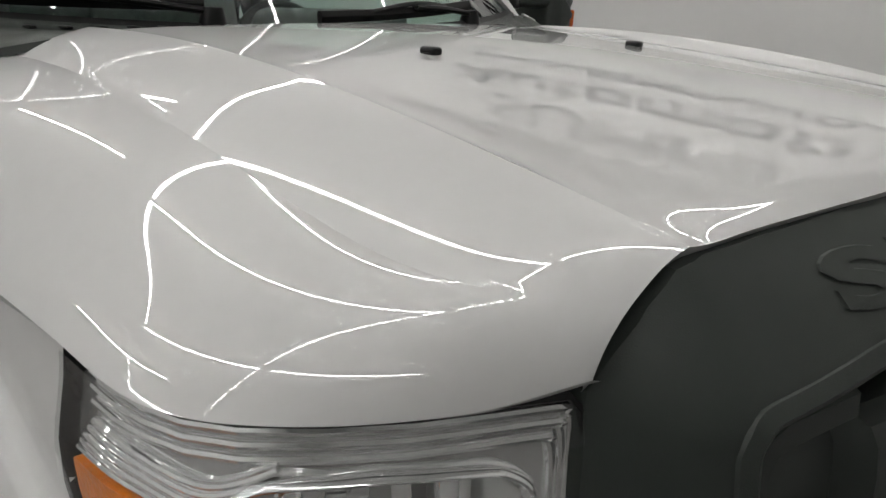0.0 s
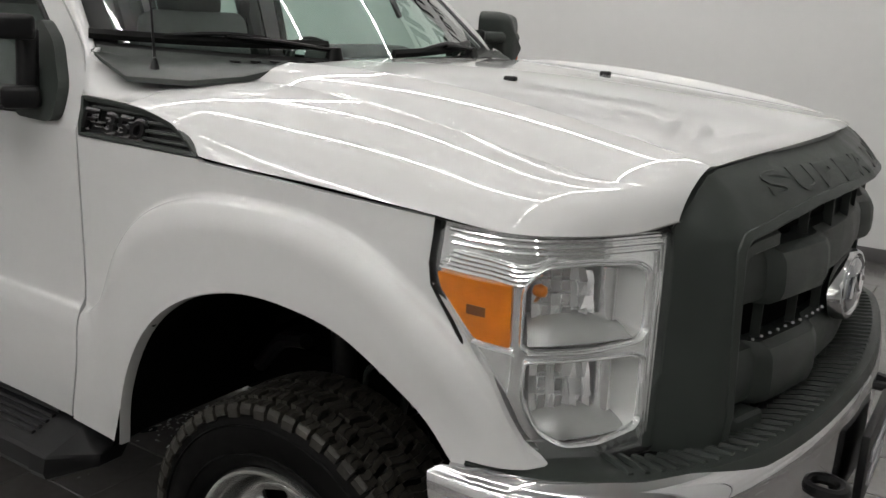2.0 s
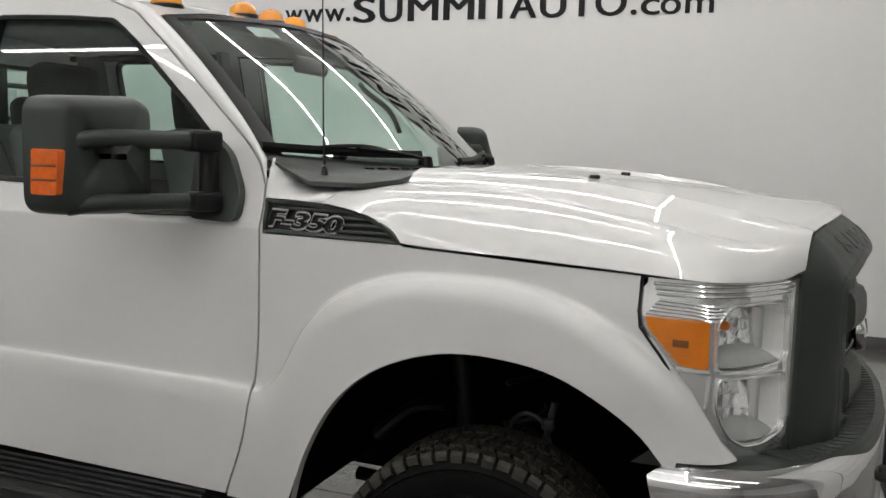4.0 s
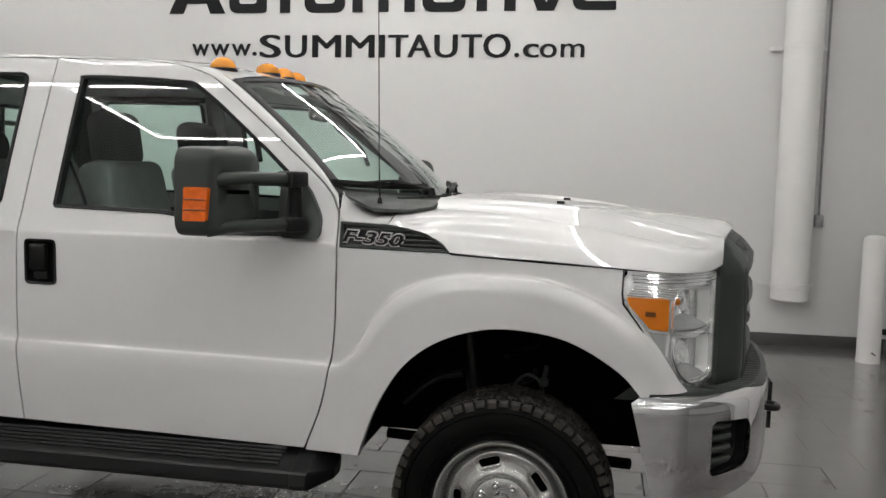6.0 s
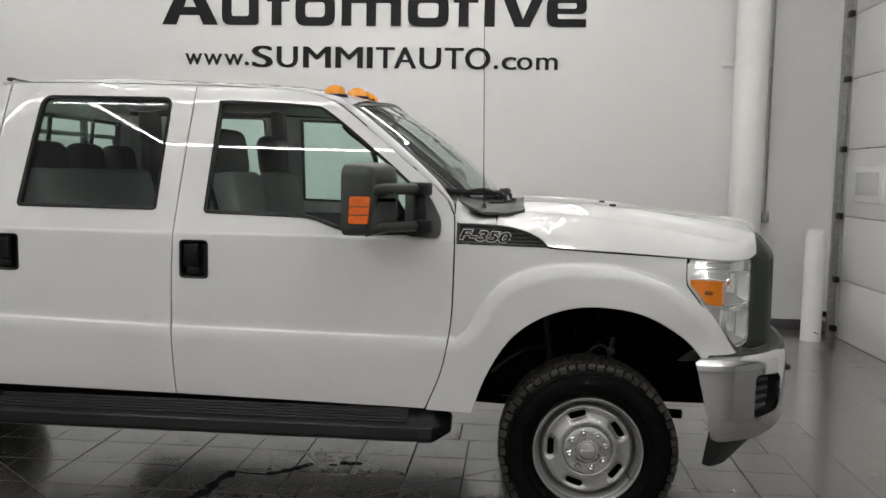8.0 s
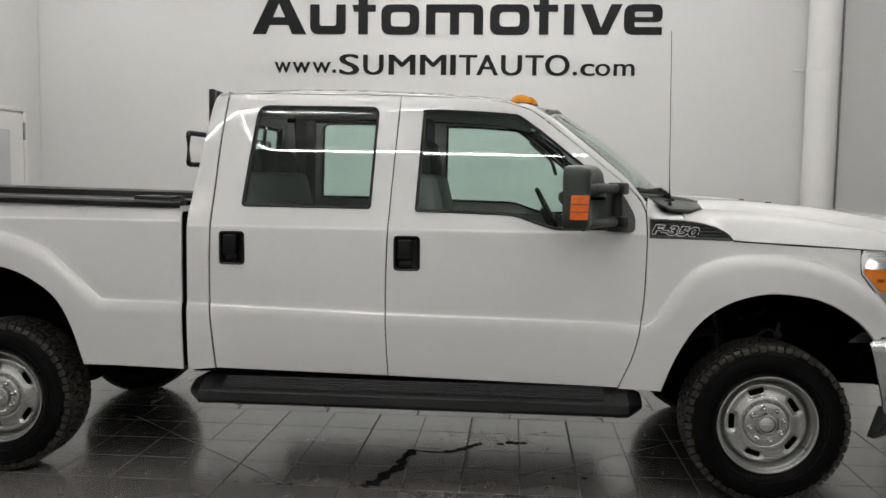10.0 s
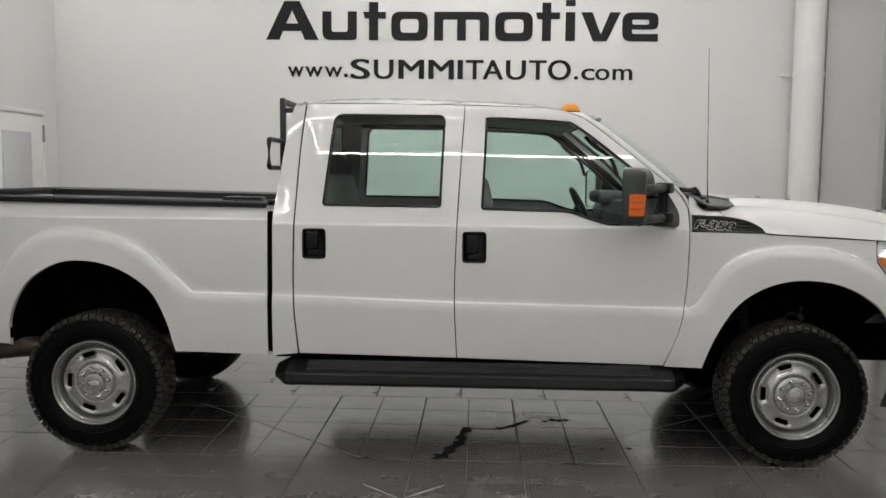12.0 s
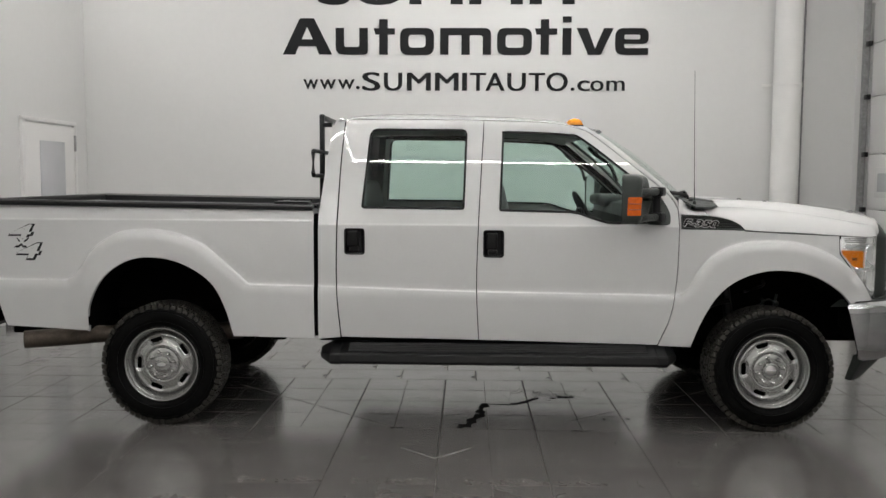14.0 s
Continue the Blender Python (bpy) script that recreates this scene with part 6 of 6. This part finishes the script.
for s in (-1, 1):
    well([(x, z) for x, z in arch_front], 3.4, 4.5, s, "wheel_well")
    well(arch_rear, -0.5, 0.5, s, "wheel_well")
ub = empty("underbody", (0, 0, 0), truck)
tagged(ub, "black frame rails, axles and springs under the truck")
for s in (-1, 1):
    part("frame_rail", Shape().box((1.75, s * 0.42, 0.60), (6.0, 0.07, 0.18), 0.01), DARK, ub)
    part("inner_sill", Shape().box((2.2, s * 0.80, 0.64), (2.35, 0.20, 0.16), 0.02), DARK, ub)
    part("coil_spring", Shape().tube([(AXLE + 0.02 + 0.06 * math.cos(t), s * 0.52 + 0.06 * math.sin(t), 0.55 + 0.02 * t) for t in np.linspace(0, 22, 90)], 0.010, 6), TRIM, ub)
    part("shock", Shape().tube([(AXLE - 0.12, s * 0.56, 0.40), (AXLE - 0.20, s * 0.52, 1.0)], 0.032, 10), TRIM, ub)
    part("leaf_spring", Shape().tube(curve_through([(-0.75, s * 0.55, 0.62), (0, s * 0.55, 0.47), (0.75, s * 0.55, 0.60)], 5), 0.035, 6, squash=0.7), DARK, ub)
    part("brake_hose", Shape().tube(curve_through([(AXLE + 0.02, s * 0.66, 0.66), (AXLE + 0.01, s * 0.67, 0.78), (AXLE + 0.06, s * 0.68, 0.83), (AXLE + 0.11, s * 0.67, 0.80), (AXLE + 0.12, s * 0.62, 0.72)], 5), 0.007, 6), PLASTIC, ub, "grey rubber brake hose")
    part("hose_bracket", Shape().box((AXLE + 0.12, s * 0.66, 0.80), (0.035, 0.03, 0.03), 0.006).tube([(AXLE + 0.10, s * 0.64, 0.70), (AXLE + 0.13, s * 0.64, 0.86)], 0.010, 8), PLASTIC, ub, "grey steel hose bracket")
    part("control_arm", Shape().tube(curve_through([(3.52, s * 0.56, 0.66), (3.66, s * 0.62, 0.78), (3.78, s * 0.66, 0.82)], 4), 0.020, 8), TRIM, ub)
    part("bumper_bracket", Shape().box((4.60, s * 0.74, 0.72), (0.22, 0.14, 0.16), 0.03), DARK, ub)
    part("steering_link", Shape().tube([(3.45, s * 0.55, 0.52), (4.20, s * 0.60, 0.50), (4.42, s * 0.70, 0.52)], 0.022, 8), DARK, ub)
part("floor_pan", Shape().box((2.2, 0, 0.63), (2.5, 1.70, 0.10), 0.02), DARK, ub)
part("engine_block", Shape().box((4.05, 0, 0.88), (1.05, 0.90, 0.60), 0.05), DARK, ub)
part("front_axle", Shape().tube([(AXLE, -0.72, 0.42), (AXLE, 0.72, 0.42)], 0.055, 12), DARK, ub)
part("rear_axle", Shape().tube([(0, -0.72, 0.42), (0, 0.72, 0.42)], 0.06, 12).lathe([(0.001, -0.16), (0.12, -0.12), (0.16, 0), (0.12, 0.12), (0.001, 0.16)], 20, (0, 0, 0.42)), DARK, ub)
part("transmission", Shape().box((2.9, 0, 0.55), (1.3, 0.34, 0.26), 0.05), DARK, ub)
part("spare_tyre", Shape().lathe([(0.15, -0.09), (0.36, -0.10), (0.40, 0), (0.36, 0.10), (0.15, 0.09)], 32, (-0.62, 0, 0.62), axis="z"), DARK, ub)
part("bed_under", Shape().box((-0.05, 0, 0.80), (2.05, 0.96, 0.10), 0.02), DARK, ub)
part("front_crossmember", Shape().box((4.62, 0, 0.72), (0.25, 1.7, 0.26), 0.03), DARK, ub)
for i in range(3):
    part("hanger", Shape().box((-0.62 + 0.62 * i * 2.1, -0.48, 0.56), (0.10, 0.10, 0.14), 0.02), DARK, ub)
ex = part("exhaust_pipe", Shape().tube(curve_through([(0.45, -0.62, 0.575), (-0.40, -0.72, 0.562), (-0.62, -0.80, 0.558), (-0.93, -0.92, 0.550)], 5), 0.060, 16, caps=False), EXHAUST, truck, "brownish steel exhaust tail pipe")
part("pipe_inner", Shape().tube(curve_through([(0.45, -0.62, 0.575), (-0.40, -0.72, 0.562), (-0.62, -0.80, 0.558), (-0.925, -0.918, 0.550)], 5), 0.050, 16), DARK, ex)

# near-black backing behind the panel gaps: its colour stands for their shade
core = empty("gap_backing", (0, 0, 0), truck)
tagged(core, "near-black backing added as shade behind the panel gaps")
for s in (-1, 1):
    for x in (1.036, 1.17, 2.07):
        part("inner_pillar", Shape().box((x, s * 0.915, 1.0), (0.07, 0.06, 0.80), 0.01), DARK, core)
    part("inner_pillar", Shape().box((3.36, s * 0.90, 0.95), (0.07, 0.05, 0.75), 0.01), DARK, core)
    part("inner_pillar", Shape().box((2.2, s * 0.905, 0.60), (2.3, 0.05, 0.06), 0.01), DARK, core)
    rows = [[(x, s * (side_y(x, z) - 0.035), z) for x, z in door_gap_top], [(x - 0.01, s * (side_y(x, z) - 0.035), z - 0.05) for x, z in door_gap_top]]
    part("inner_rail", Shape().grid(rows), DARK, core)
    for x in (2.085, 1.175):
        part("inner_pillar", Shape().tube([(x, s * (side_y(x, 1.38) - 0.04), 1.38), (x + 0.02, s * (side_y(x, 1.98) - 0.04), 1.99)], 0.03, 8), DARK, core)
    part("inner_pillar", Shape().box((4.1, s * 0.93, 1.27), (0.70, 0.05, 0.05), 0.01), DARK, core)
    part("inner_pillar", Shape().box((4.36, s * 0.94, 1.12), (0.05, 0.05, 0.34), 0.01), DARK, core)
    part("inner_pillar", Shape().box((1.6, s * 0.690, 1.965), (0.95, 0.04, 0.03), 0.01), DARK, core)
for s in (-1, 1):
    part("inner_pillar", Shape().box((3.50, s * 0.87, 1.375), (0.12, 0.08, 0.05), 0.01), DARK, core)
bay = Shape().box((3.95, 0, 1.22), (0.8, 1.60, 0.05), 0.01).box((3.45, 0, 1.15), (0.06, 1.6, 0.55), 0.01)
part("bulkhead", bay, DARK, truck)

# ---- bed ----
bedf = empty("bed_box", (0, 0, 0), truck)
tagged(bedf, "open pickup bed with painted floor")
part("bed_floor", Shape().box((-0.05, 0, 0.92), (2.08, 0.98, 0.03), 0.004), BEDLINER, bedf)
for k in range(2, 7):
    part("floor_rib", Shape().box((-0.05, -0.64 + 0.16 * k, 0.940), (2.06, 0.06, 0.014), 0.004, 1), BEDLINER, bedf)
part("head_board", Shape().box((0.985, 0, 1.18), (0.04, 1.90, 0.50), 0.008), WHITE, bedf)
part("head_board_cap", Shape().box((0.985, 0, 1.442), (0.06, 1.60, 0.03), 0.008), TRIM, bedf)
tg = part("tailgate", Shape().box((-1.12, 0, 1.16), (0.05, 1.52, 0.56), 0.012), WHITE, truck, "white tailgate with a black top cap")
part("tailgate_cap", Shape().box((-1.12, 0, 1.462), (0.08, 1.80, 0.045), 0.010), TRIM, tg)
for s in (-1, 1):
    part("stake_pocket", Shape().box((0.86, s * 0.885, 1.466), (0.22, 0.12, 0.025), 0.006), TRIM, bedf)
    part("rail_bolt", Shape().box((0.80, s * 0.80, 1.455), (0.06, 0.05, 0.05), 0.008), TRIM, bedf)
    part("tail_lamp", Shape().box((-1.135, s * 0.905, 1.20), (0.06, 0.14, 0.40), 0.02), AMBER_DARK, truck, "dark tail lamp")
part("rear_bumper", Shape().box((-1.26, 0, 0.72), (0.22, 1.90, 0.20), 0.04, 3), CHROME, truck)

# ---- rack behind the cab ----
rack = empty("cab_rack", (0, 0, 0), truck)
tagged(rack, "black tubular rack mounted behind the cab")
loop = rounded([(-0.77, 1.645), (0.77, 1.645), (0.77, 1.81), (-0.77, 1.81)], 0.02, 3)
pts = [(0.975, y, z) for y, z in dense(loop, 0.1)]
part("rack_loop", Shape().tube(pts + pts[:2], 0.014, 8, caps=False), TRIM, rack)
for s in (-1, 1):
    part("rack_upright", Shape().box((0.972, s * 0.38, 1.765), (0.032, 0.05, 0.62), 0.006), TRIM, rack)
    part("rack_strut", Shape().box((1.01, s * 0.40, 2.0), (0.07, 0.03, 0.03), 0.006), TRIM, rack)
part("rack_cross", Shape().box((0.972, 0, 2.055), (0.03, 0.80, 0.035), 0.006), TRIM, rack)

# ---- running boards ----
def running_board(s):
    b = empty("running_board", (0, 0, 0), truck)
    tagged(b, "dark grey plastic running board with ribbed tread")
    prof = [(0.885, 0.562), (0.93, 0.557), (1.045, 0.512), (1.062, 0.508), (1.070, 0.500), (1.078, 0.462), (1.072, 0.446), (1.055, 0.438), (0.93, 0.440), (0.885, 0.50)]
    rows = []
    for x, k in ((1.190, 1.0), (3.215, 1.0)):
        rows.append([(x, s * y, z) for y, z in prof])
    part("step_body", Shape().grid([r + [r[0]] for r in rows]), TRIM, b, sharp=25)
    for i in range(5):
        y, z = 0.945 + 0.020 * i, 0.5525 - 0.0078 * i
        part("step_rib", Shape().tube([(1.24, s * y, z), (3.16, s * y, z)], 0.007, 6), TRIM, b)
    for end, d in ((1.19, -1), (3.215, 1)):
        rows = []
        for run, ky, kz in ((0.0, 1.0, 1.0), (0.002, 1.012, 1.05), (0.062, 1.0, 1.02), (0.135, 0.50, 0.52), (0.140, 0.44, 0.42)):
            rows.append([(end + d * run, s * (0.885 + (y - 0.885) * ky), 0.488 + (z - 0.488) * kz) for y, z in prof])
        sh = Shape().grid([r + [r[0]] for r in rows])
        sh.add(rows[-1], [tuple(range(len(prof)))])
        part("end_cap", sh, TRIM, b, sharp=20)
    for x in (1.35, 2.2, 3.05):
        part("step_bracket", Shape().box((x, s * 0.80, 0.53), (0.07, 0.22, 0.05), 0.01), DARK, b)


running_board(-1)
running_board(1)

# ---- cabin ----
cab = empty("cabin", (0, 0, 0), truck)
tagged(cab, "dark grey cabin with cloth seats")
rows = [[(x, q * 0.70, roof_point(min(x, 2.8), q * 0.85)[2] - 0.05) for q in np.linspace(-1, 1, 9)] for x in np.linspace(1.2, 2.80, 8)]
part("headliner", Shape().grid(rows), LINER, cab)
dash = Shape()
rows = []
for y in np.linspace(-0.80, 0.80, 17):
    fx = 3.40 - 0.16 * (y / 0.8) ** 2
    rows.append([(fx, y, 1.475), (3.20, y, 1.475), (3.10, y, 1.455), (3.05, y, 1.38), (3.08, y, 1.20), (3.15, y, 0.95)])
part("dashboard", dash.grid(rows), CABIN, cab)
part("instrument_hood", Shape().box((3.10, 0.38, 1.47), (0.22, 0.42, 0.09), 0.04, 3), CABIN, cab)
whl = part("steering_wheel", Shape().tube([(0.18 * math.cos(a), 0.18 * math.sin(a), 0) for a in np.linspace(0, 2 * math.pi, 41)], 0.016, 10, caps=False).box((0, 0, -0.02), (0.13, 0.15, 0.05), 0.02, 3).tube([(-0.17, 0, 0), (0.17, 0, 0)], 0.016, 6), SEAL, cab, "black steering wheel")
whl.matrix_basis = pose(2.93, 0.38, 1.36, 0, 62, 0)
part("steering_column", Shape().tube([(2.95, 0.38, 1.34), (3.10, 0.38, 1.27)], 0.035, 8), CABIN, cab)
part("rear_view_mirror", Shape().box((2.95, 0, 1.85), (0.03, 0.24, 0.065), 0.02, 3), SEAL, cab)
for s in (-1, 1):
    visor = Shape().box((2.74, s * 0.36, 1.955), (0.20, 0.42, 0.02), 0.008, 2, Matrix.Rotation(0.25, 4, "Y"))
    part("sun_visor", visor, LINER, cab)
    pil = Shape()
    for (x0, z0), (x1, z1), w in (((2.085, 1.38), (2.10, 2.0), 0.05), ((1.20, 1.38), (1.26, 1.98), 0.07)):
        pil.tube([(x0, s * (side_y(x0, z0) - 0.075), z0), (x1, s * (side_y(x1, z1) - 0.085), z1)], w, 8)
    part("pillar_trim", pil, CABIN, cab)
    part("grab_handle", Shape().tube(curve_through([(2.98, s * 0.78, 1.62), (2.94, s * 0.74, 1.72), (2.84, s * 0.71, 1.80), (2.80, s * 0.72, 1.84)], 4), 0.012, 8), SEAL, cab)
part("console", Shape().box((2.40, 0, 1.02), (0.60, 0.26, 0.36), 0.04, 3), CABIN, cab)
part("cabin_floor", Shape().box((2.2, 0, 0.71), (2.3, 1.70, 0.03), 0.005), CABIN, cab)


def seat(x, y, wide, heads, tall):
    st = part("seat", Shape().box((x + 0.22, y, 1.02), (0.50, wide, 0.16), 0.06, 4), CLOTH, cab, "dark grey cloth seat with headrest")
    back = Shape().box((0, 0, 0.30), (0.15, wide, 0.60), 0.055, 4)
    b = part("backrest", back, CLOTH, st)
    b.matrix_basis = pose(x, y, 1.02, 0, -13, 0)
    for hy in heads:
        # headrests carry cabin shade in their darker cloth colour
        hr = part("headrest", Shape().box((0, 0, 0), (0.13, 0.30, 0.25), 0.06, 4).tube([(0, -0.05, -0.18), (0, -0.05, 0)], 0.007, 6).tube([(0, 0.05, -0.18), (0, 0.05, 0)], 0.007, 6), HEADREST_SHADE, st, "grey cloth headrest with shade put into its colour")
        hr.matrix_basis = pose(x - 0.155, hy, tall - 0.035, 0, -8, 0)


seat(2.30, -0.40, 0.52, (-0.40,), 1.735)
seat(2.30, 0.40, 0.52, (0.40,), 1.735)
seat(1.33, 0.0, 1.36, (-0.42, 0.0, 0.42), 1.66)
for s in (-1, 1):
    part("seat_belt", Shape().tube(curve_through([(2.08, s * 0.80, 1.80), (2.16, s * 0.70, 1.50), (2.22, s * 0.62, 1.15)], 5), 0.022, 6, squash=0.15), SEAL, cab)

# ---- marks on the floor ----
def blot(path, widths, z, mat, name, label, category):
    left, right = [], []
    for i, p in enumerate(path):
        a, b = Vector((*path[max(0, i - 1)], 0)), Vector((*path[min(len(path) - 1, i + 1)], 0))
        d = (b - a).normalized()
        n = Vector((-d.y, d.x, 0))
        w = widths[i % len(widths)] * random.uniform(0.7, 1.7)
        left.append((p[0] + n.x * w, p[1] + n.y * w, z))
        right.append((p[0] - n.x * w, p[1] - n.y * w, z))
    low = [(x, y, z - 0.003) for x, y, _ in left]
    low2 = [(x, y, z - 0.003) for x, y, _ in right]
    ob = part(name, Shape().grid([low, left, right, low2]), mat, sharp=30)
    return tagged(ob, label, category)


def wander(path, step, amount):
    out = []
    for a, b in zip(path[:-1], path[1:]):
        n = max(1, int(math.hypot(b[0] - a[0], b[1] - a[1]) / step))
        for j in range(n):
            out.append((a[0] + (b[0] - a[0]) * j / n + random.uniform(-amount, amount), a[1] + (b[1] - a[1]) * j / n + random.uniform(-amount, amount)))
    return out + [path[-1]]


random.seed(5)
blot(wander([(2.13, -0.34), (2.13, -0.42), (2.09, -0.52), (2.12, -0.62), (2.05, -0.74), (2.04, -0.84), (2.00, -0.93), (1.95, -0.97)], 0.03, 0.010), [0.016, 0.026, 0.036, 0.020], 0.0015, CRACK, "floor_crack", "jagged dark wet crack in the floor tiles", "crack")
blot(wander([(2.13, -0.345), (2.24, -0.36), (2.33, -0.37)], 0.03, 0.004), [0.003, 0.005], 0.0015, CRACK, "floor_crack", "thin dark crack in the floor tiles", "crack")
blot(wander([(2.33, -0.37), (2.40, -0.32), (2.45, -0.26), (2.50, -0.20), (2.53, -0.16)], 0.025, 0.008), [0.012, 0.022, 0.016], 0.0015, CRACK, "floor_crack", "jagged dark wet crack in the floor tiles", "crack")
blot(wander([(2.68, -0.13), (2.74, -0.13), (2.80, -0.12)], 0.02, 0.008), [0.010, 0.018], 0.0015, CRACK, "floor_chip", "small dark chipped spot in a floor tile", "chip")
for x0, y0, w in ((1.50, -0.98, 0.09), (2.68, -1.0, 0.13), (2.63, -0.16, 0.04), (3.09, -0.70, 0.03), (2.93, -0.72, 0.02)):
    blot(wander([(x0, y0), (x0 + w * 0.5, y0 - 0.01), (x0 + w, y0)], 0.02, 0.006), [0.004, 0.010], 0.0015, CRACK, "floor_chip", "small dark chipped spot in a floor tile", "chip")
grit = Shape()
spots = [(random.gauss(2.62, 0.14), random.gauss(-0.08, 0.07)) for _ in range(150)] + [(random.gauss(2.45, 0.10), random.gauss(0.0, 0.08)) for _ in range(40)]
for cx, cy, n in ((1.26, -0.21, 10), (1.50, -0.23, 5), (1.74, -0.21, 14), (0.62, 0.05, 6), (1.55, 0.2, 5), (2.9, 0.1, 6)):
    spots += [(random.gauss(cx, 0.05), random.gauss(cy, 0.02)) for _ in range(n)]
for x, y in spots:
    r = random.uniform(0.002, 0.0055)
    a = random.uniform(0, 6.28)
    k = random.uniform(1.0, 3.0)
    pts = [(x + r * k * math.cos(a + t) if False else x + r * (k * math.cos(t) * math.cos(a) - math.sin(t) * math.sin(a)), y + r * (k * math.cos(t) * math.sin(a) + math.sin(t) * math.cos(a)), 0.0008) for t in (0, 1.2, 2.3, 3.4, 4.6, 5.5)]
    grit.add(pts + [(x, y, 0.0008 + r * 0.7)], [(i, (i + 1) % 6, 6) for i in range(6)])
tagged(part("floor_grit", grit, CRUMB, smooth=False), "pale crumbs of grit scattered on the tiles", "grit", kind="stuff")
blot([(1.61, -1.405), (1.715, -1.50), (1.82, -1.60), (1.925, -1.495), (2.03, -1.39)], [0.004], 0.0014, STONE, "floor_inlay", "pale chevron line set in the floor tiles", "inlay")
for path in ([(0.26, 0.13), (1.54, -0.98)], [(4.15, 0.36), (2.71, -0.77)]):
    blot([(path[0][0] + (path[1][0] - path[0][0]) * t, path[0][1] + (path[1][1] - path[0][1]) * t) for t in np.linspace(0, 1, 8)], [0.0022], 0.0009, GROUT, "floor_joint", "thin diagonal cut joint across the floor tiles", "joint")
random.seed(0)

# ---- floor: running-bond tiles over a dark bed ----
TL, TW = 0.615, 0.347
floor = tagged(part("floor", Shape().box((3.0, -2.3, -0.105), (20.6, 15.0, 0.2)), GROUT), "dark grey rectangular floor tiles in running bond", "floor", kind="structure")
kinds = {}
rest = Shape()
for row in range(-28, 16):
    y = 0.05 + TW * (row + 0.5)
    near_zone = y < 0.36
    # running bond under and behind the truck, halves in straight lines in front of it
    wide = TL / 2 if near_zone else TL
    off = 1.222 if near_zone else 1.228 + (0.24 if row % 2 else 0.0)
    for k in range(-28, 40) if near_zone else range(-14, 20):
        x = off + wide * (k + 0.5)
        if x < -7.2 or x > (7.2 if y > -0.5 else 13.1) or y > NORTH + 0.2:
            continue
        # every other joint of the halves is a hairline, and all are filled flush away from the truck
        fill = 0.45 if y < -1.0 else 1.0
        lo, hi = (0.0035, 0.0012) if near_zone and k % 2 == 0 else ((0.0012, 0.0035) if near_zone else (0.0035, 0.0035))
        lo, hi = lo * fill, hi * fill
        if -1.5 < x < 5.3 and -2.6 < y < 1.45:
            key = (near_zone, k % 2 if near_zone else 0, fill)
            if key not in kinds:
                kinds[key] = part("floor_tile", Shape().box(((lo - hi) / 2, 0, -0.003), (wide - lo - hi, TW - 0.007 * fill, 0.006), 0.0012 if fill == 1 else 0.0, 1), TILE, floor)
                kinds[key].location = (x, y, 0)
            else:
                ob = new("floor_tile", kinds[key].data)
                ob.parent = floor
                ob.location = (x, y, random.uniform(-0.0006, 0.0006))
        else:
            thin = 0.3 if x > 5.0 and y > -1.0 else 1.0
            lo, hi = lo * thin, hi * thin
            c = [(sx, sy * (TW / 2 - 0.0025 * thin)) for sx, sy in ((lo - wide / 2, -1), (wide / 2 - hi, -1), (wide / 2 - hi, 1), (lo - wide / 2, 1))]
            rest.add([(x + a, y + b, 0.0) for a, b in c] + [(x + a, y + b, -0.005) for a, b in c], [(0, 1, 2, 3), (0, 4, 5, 1), (1, 5, 6, 2), (2, 6, 7, 3), (3, 7, 4, 0)])
outer = part("floor_tile_field", rest, TILE, floor)
tagged(outer, kind="stuff")
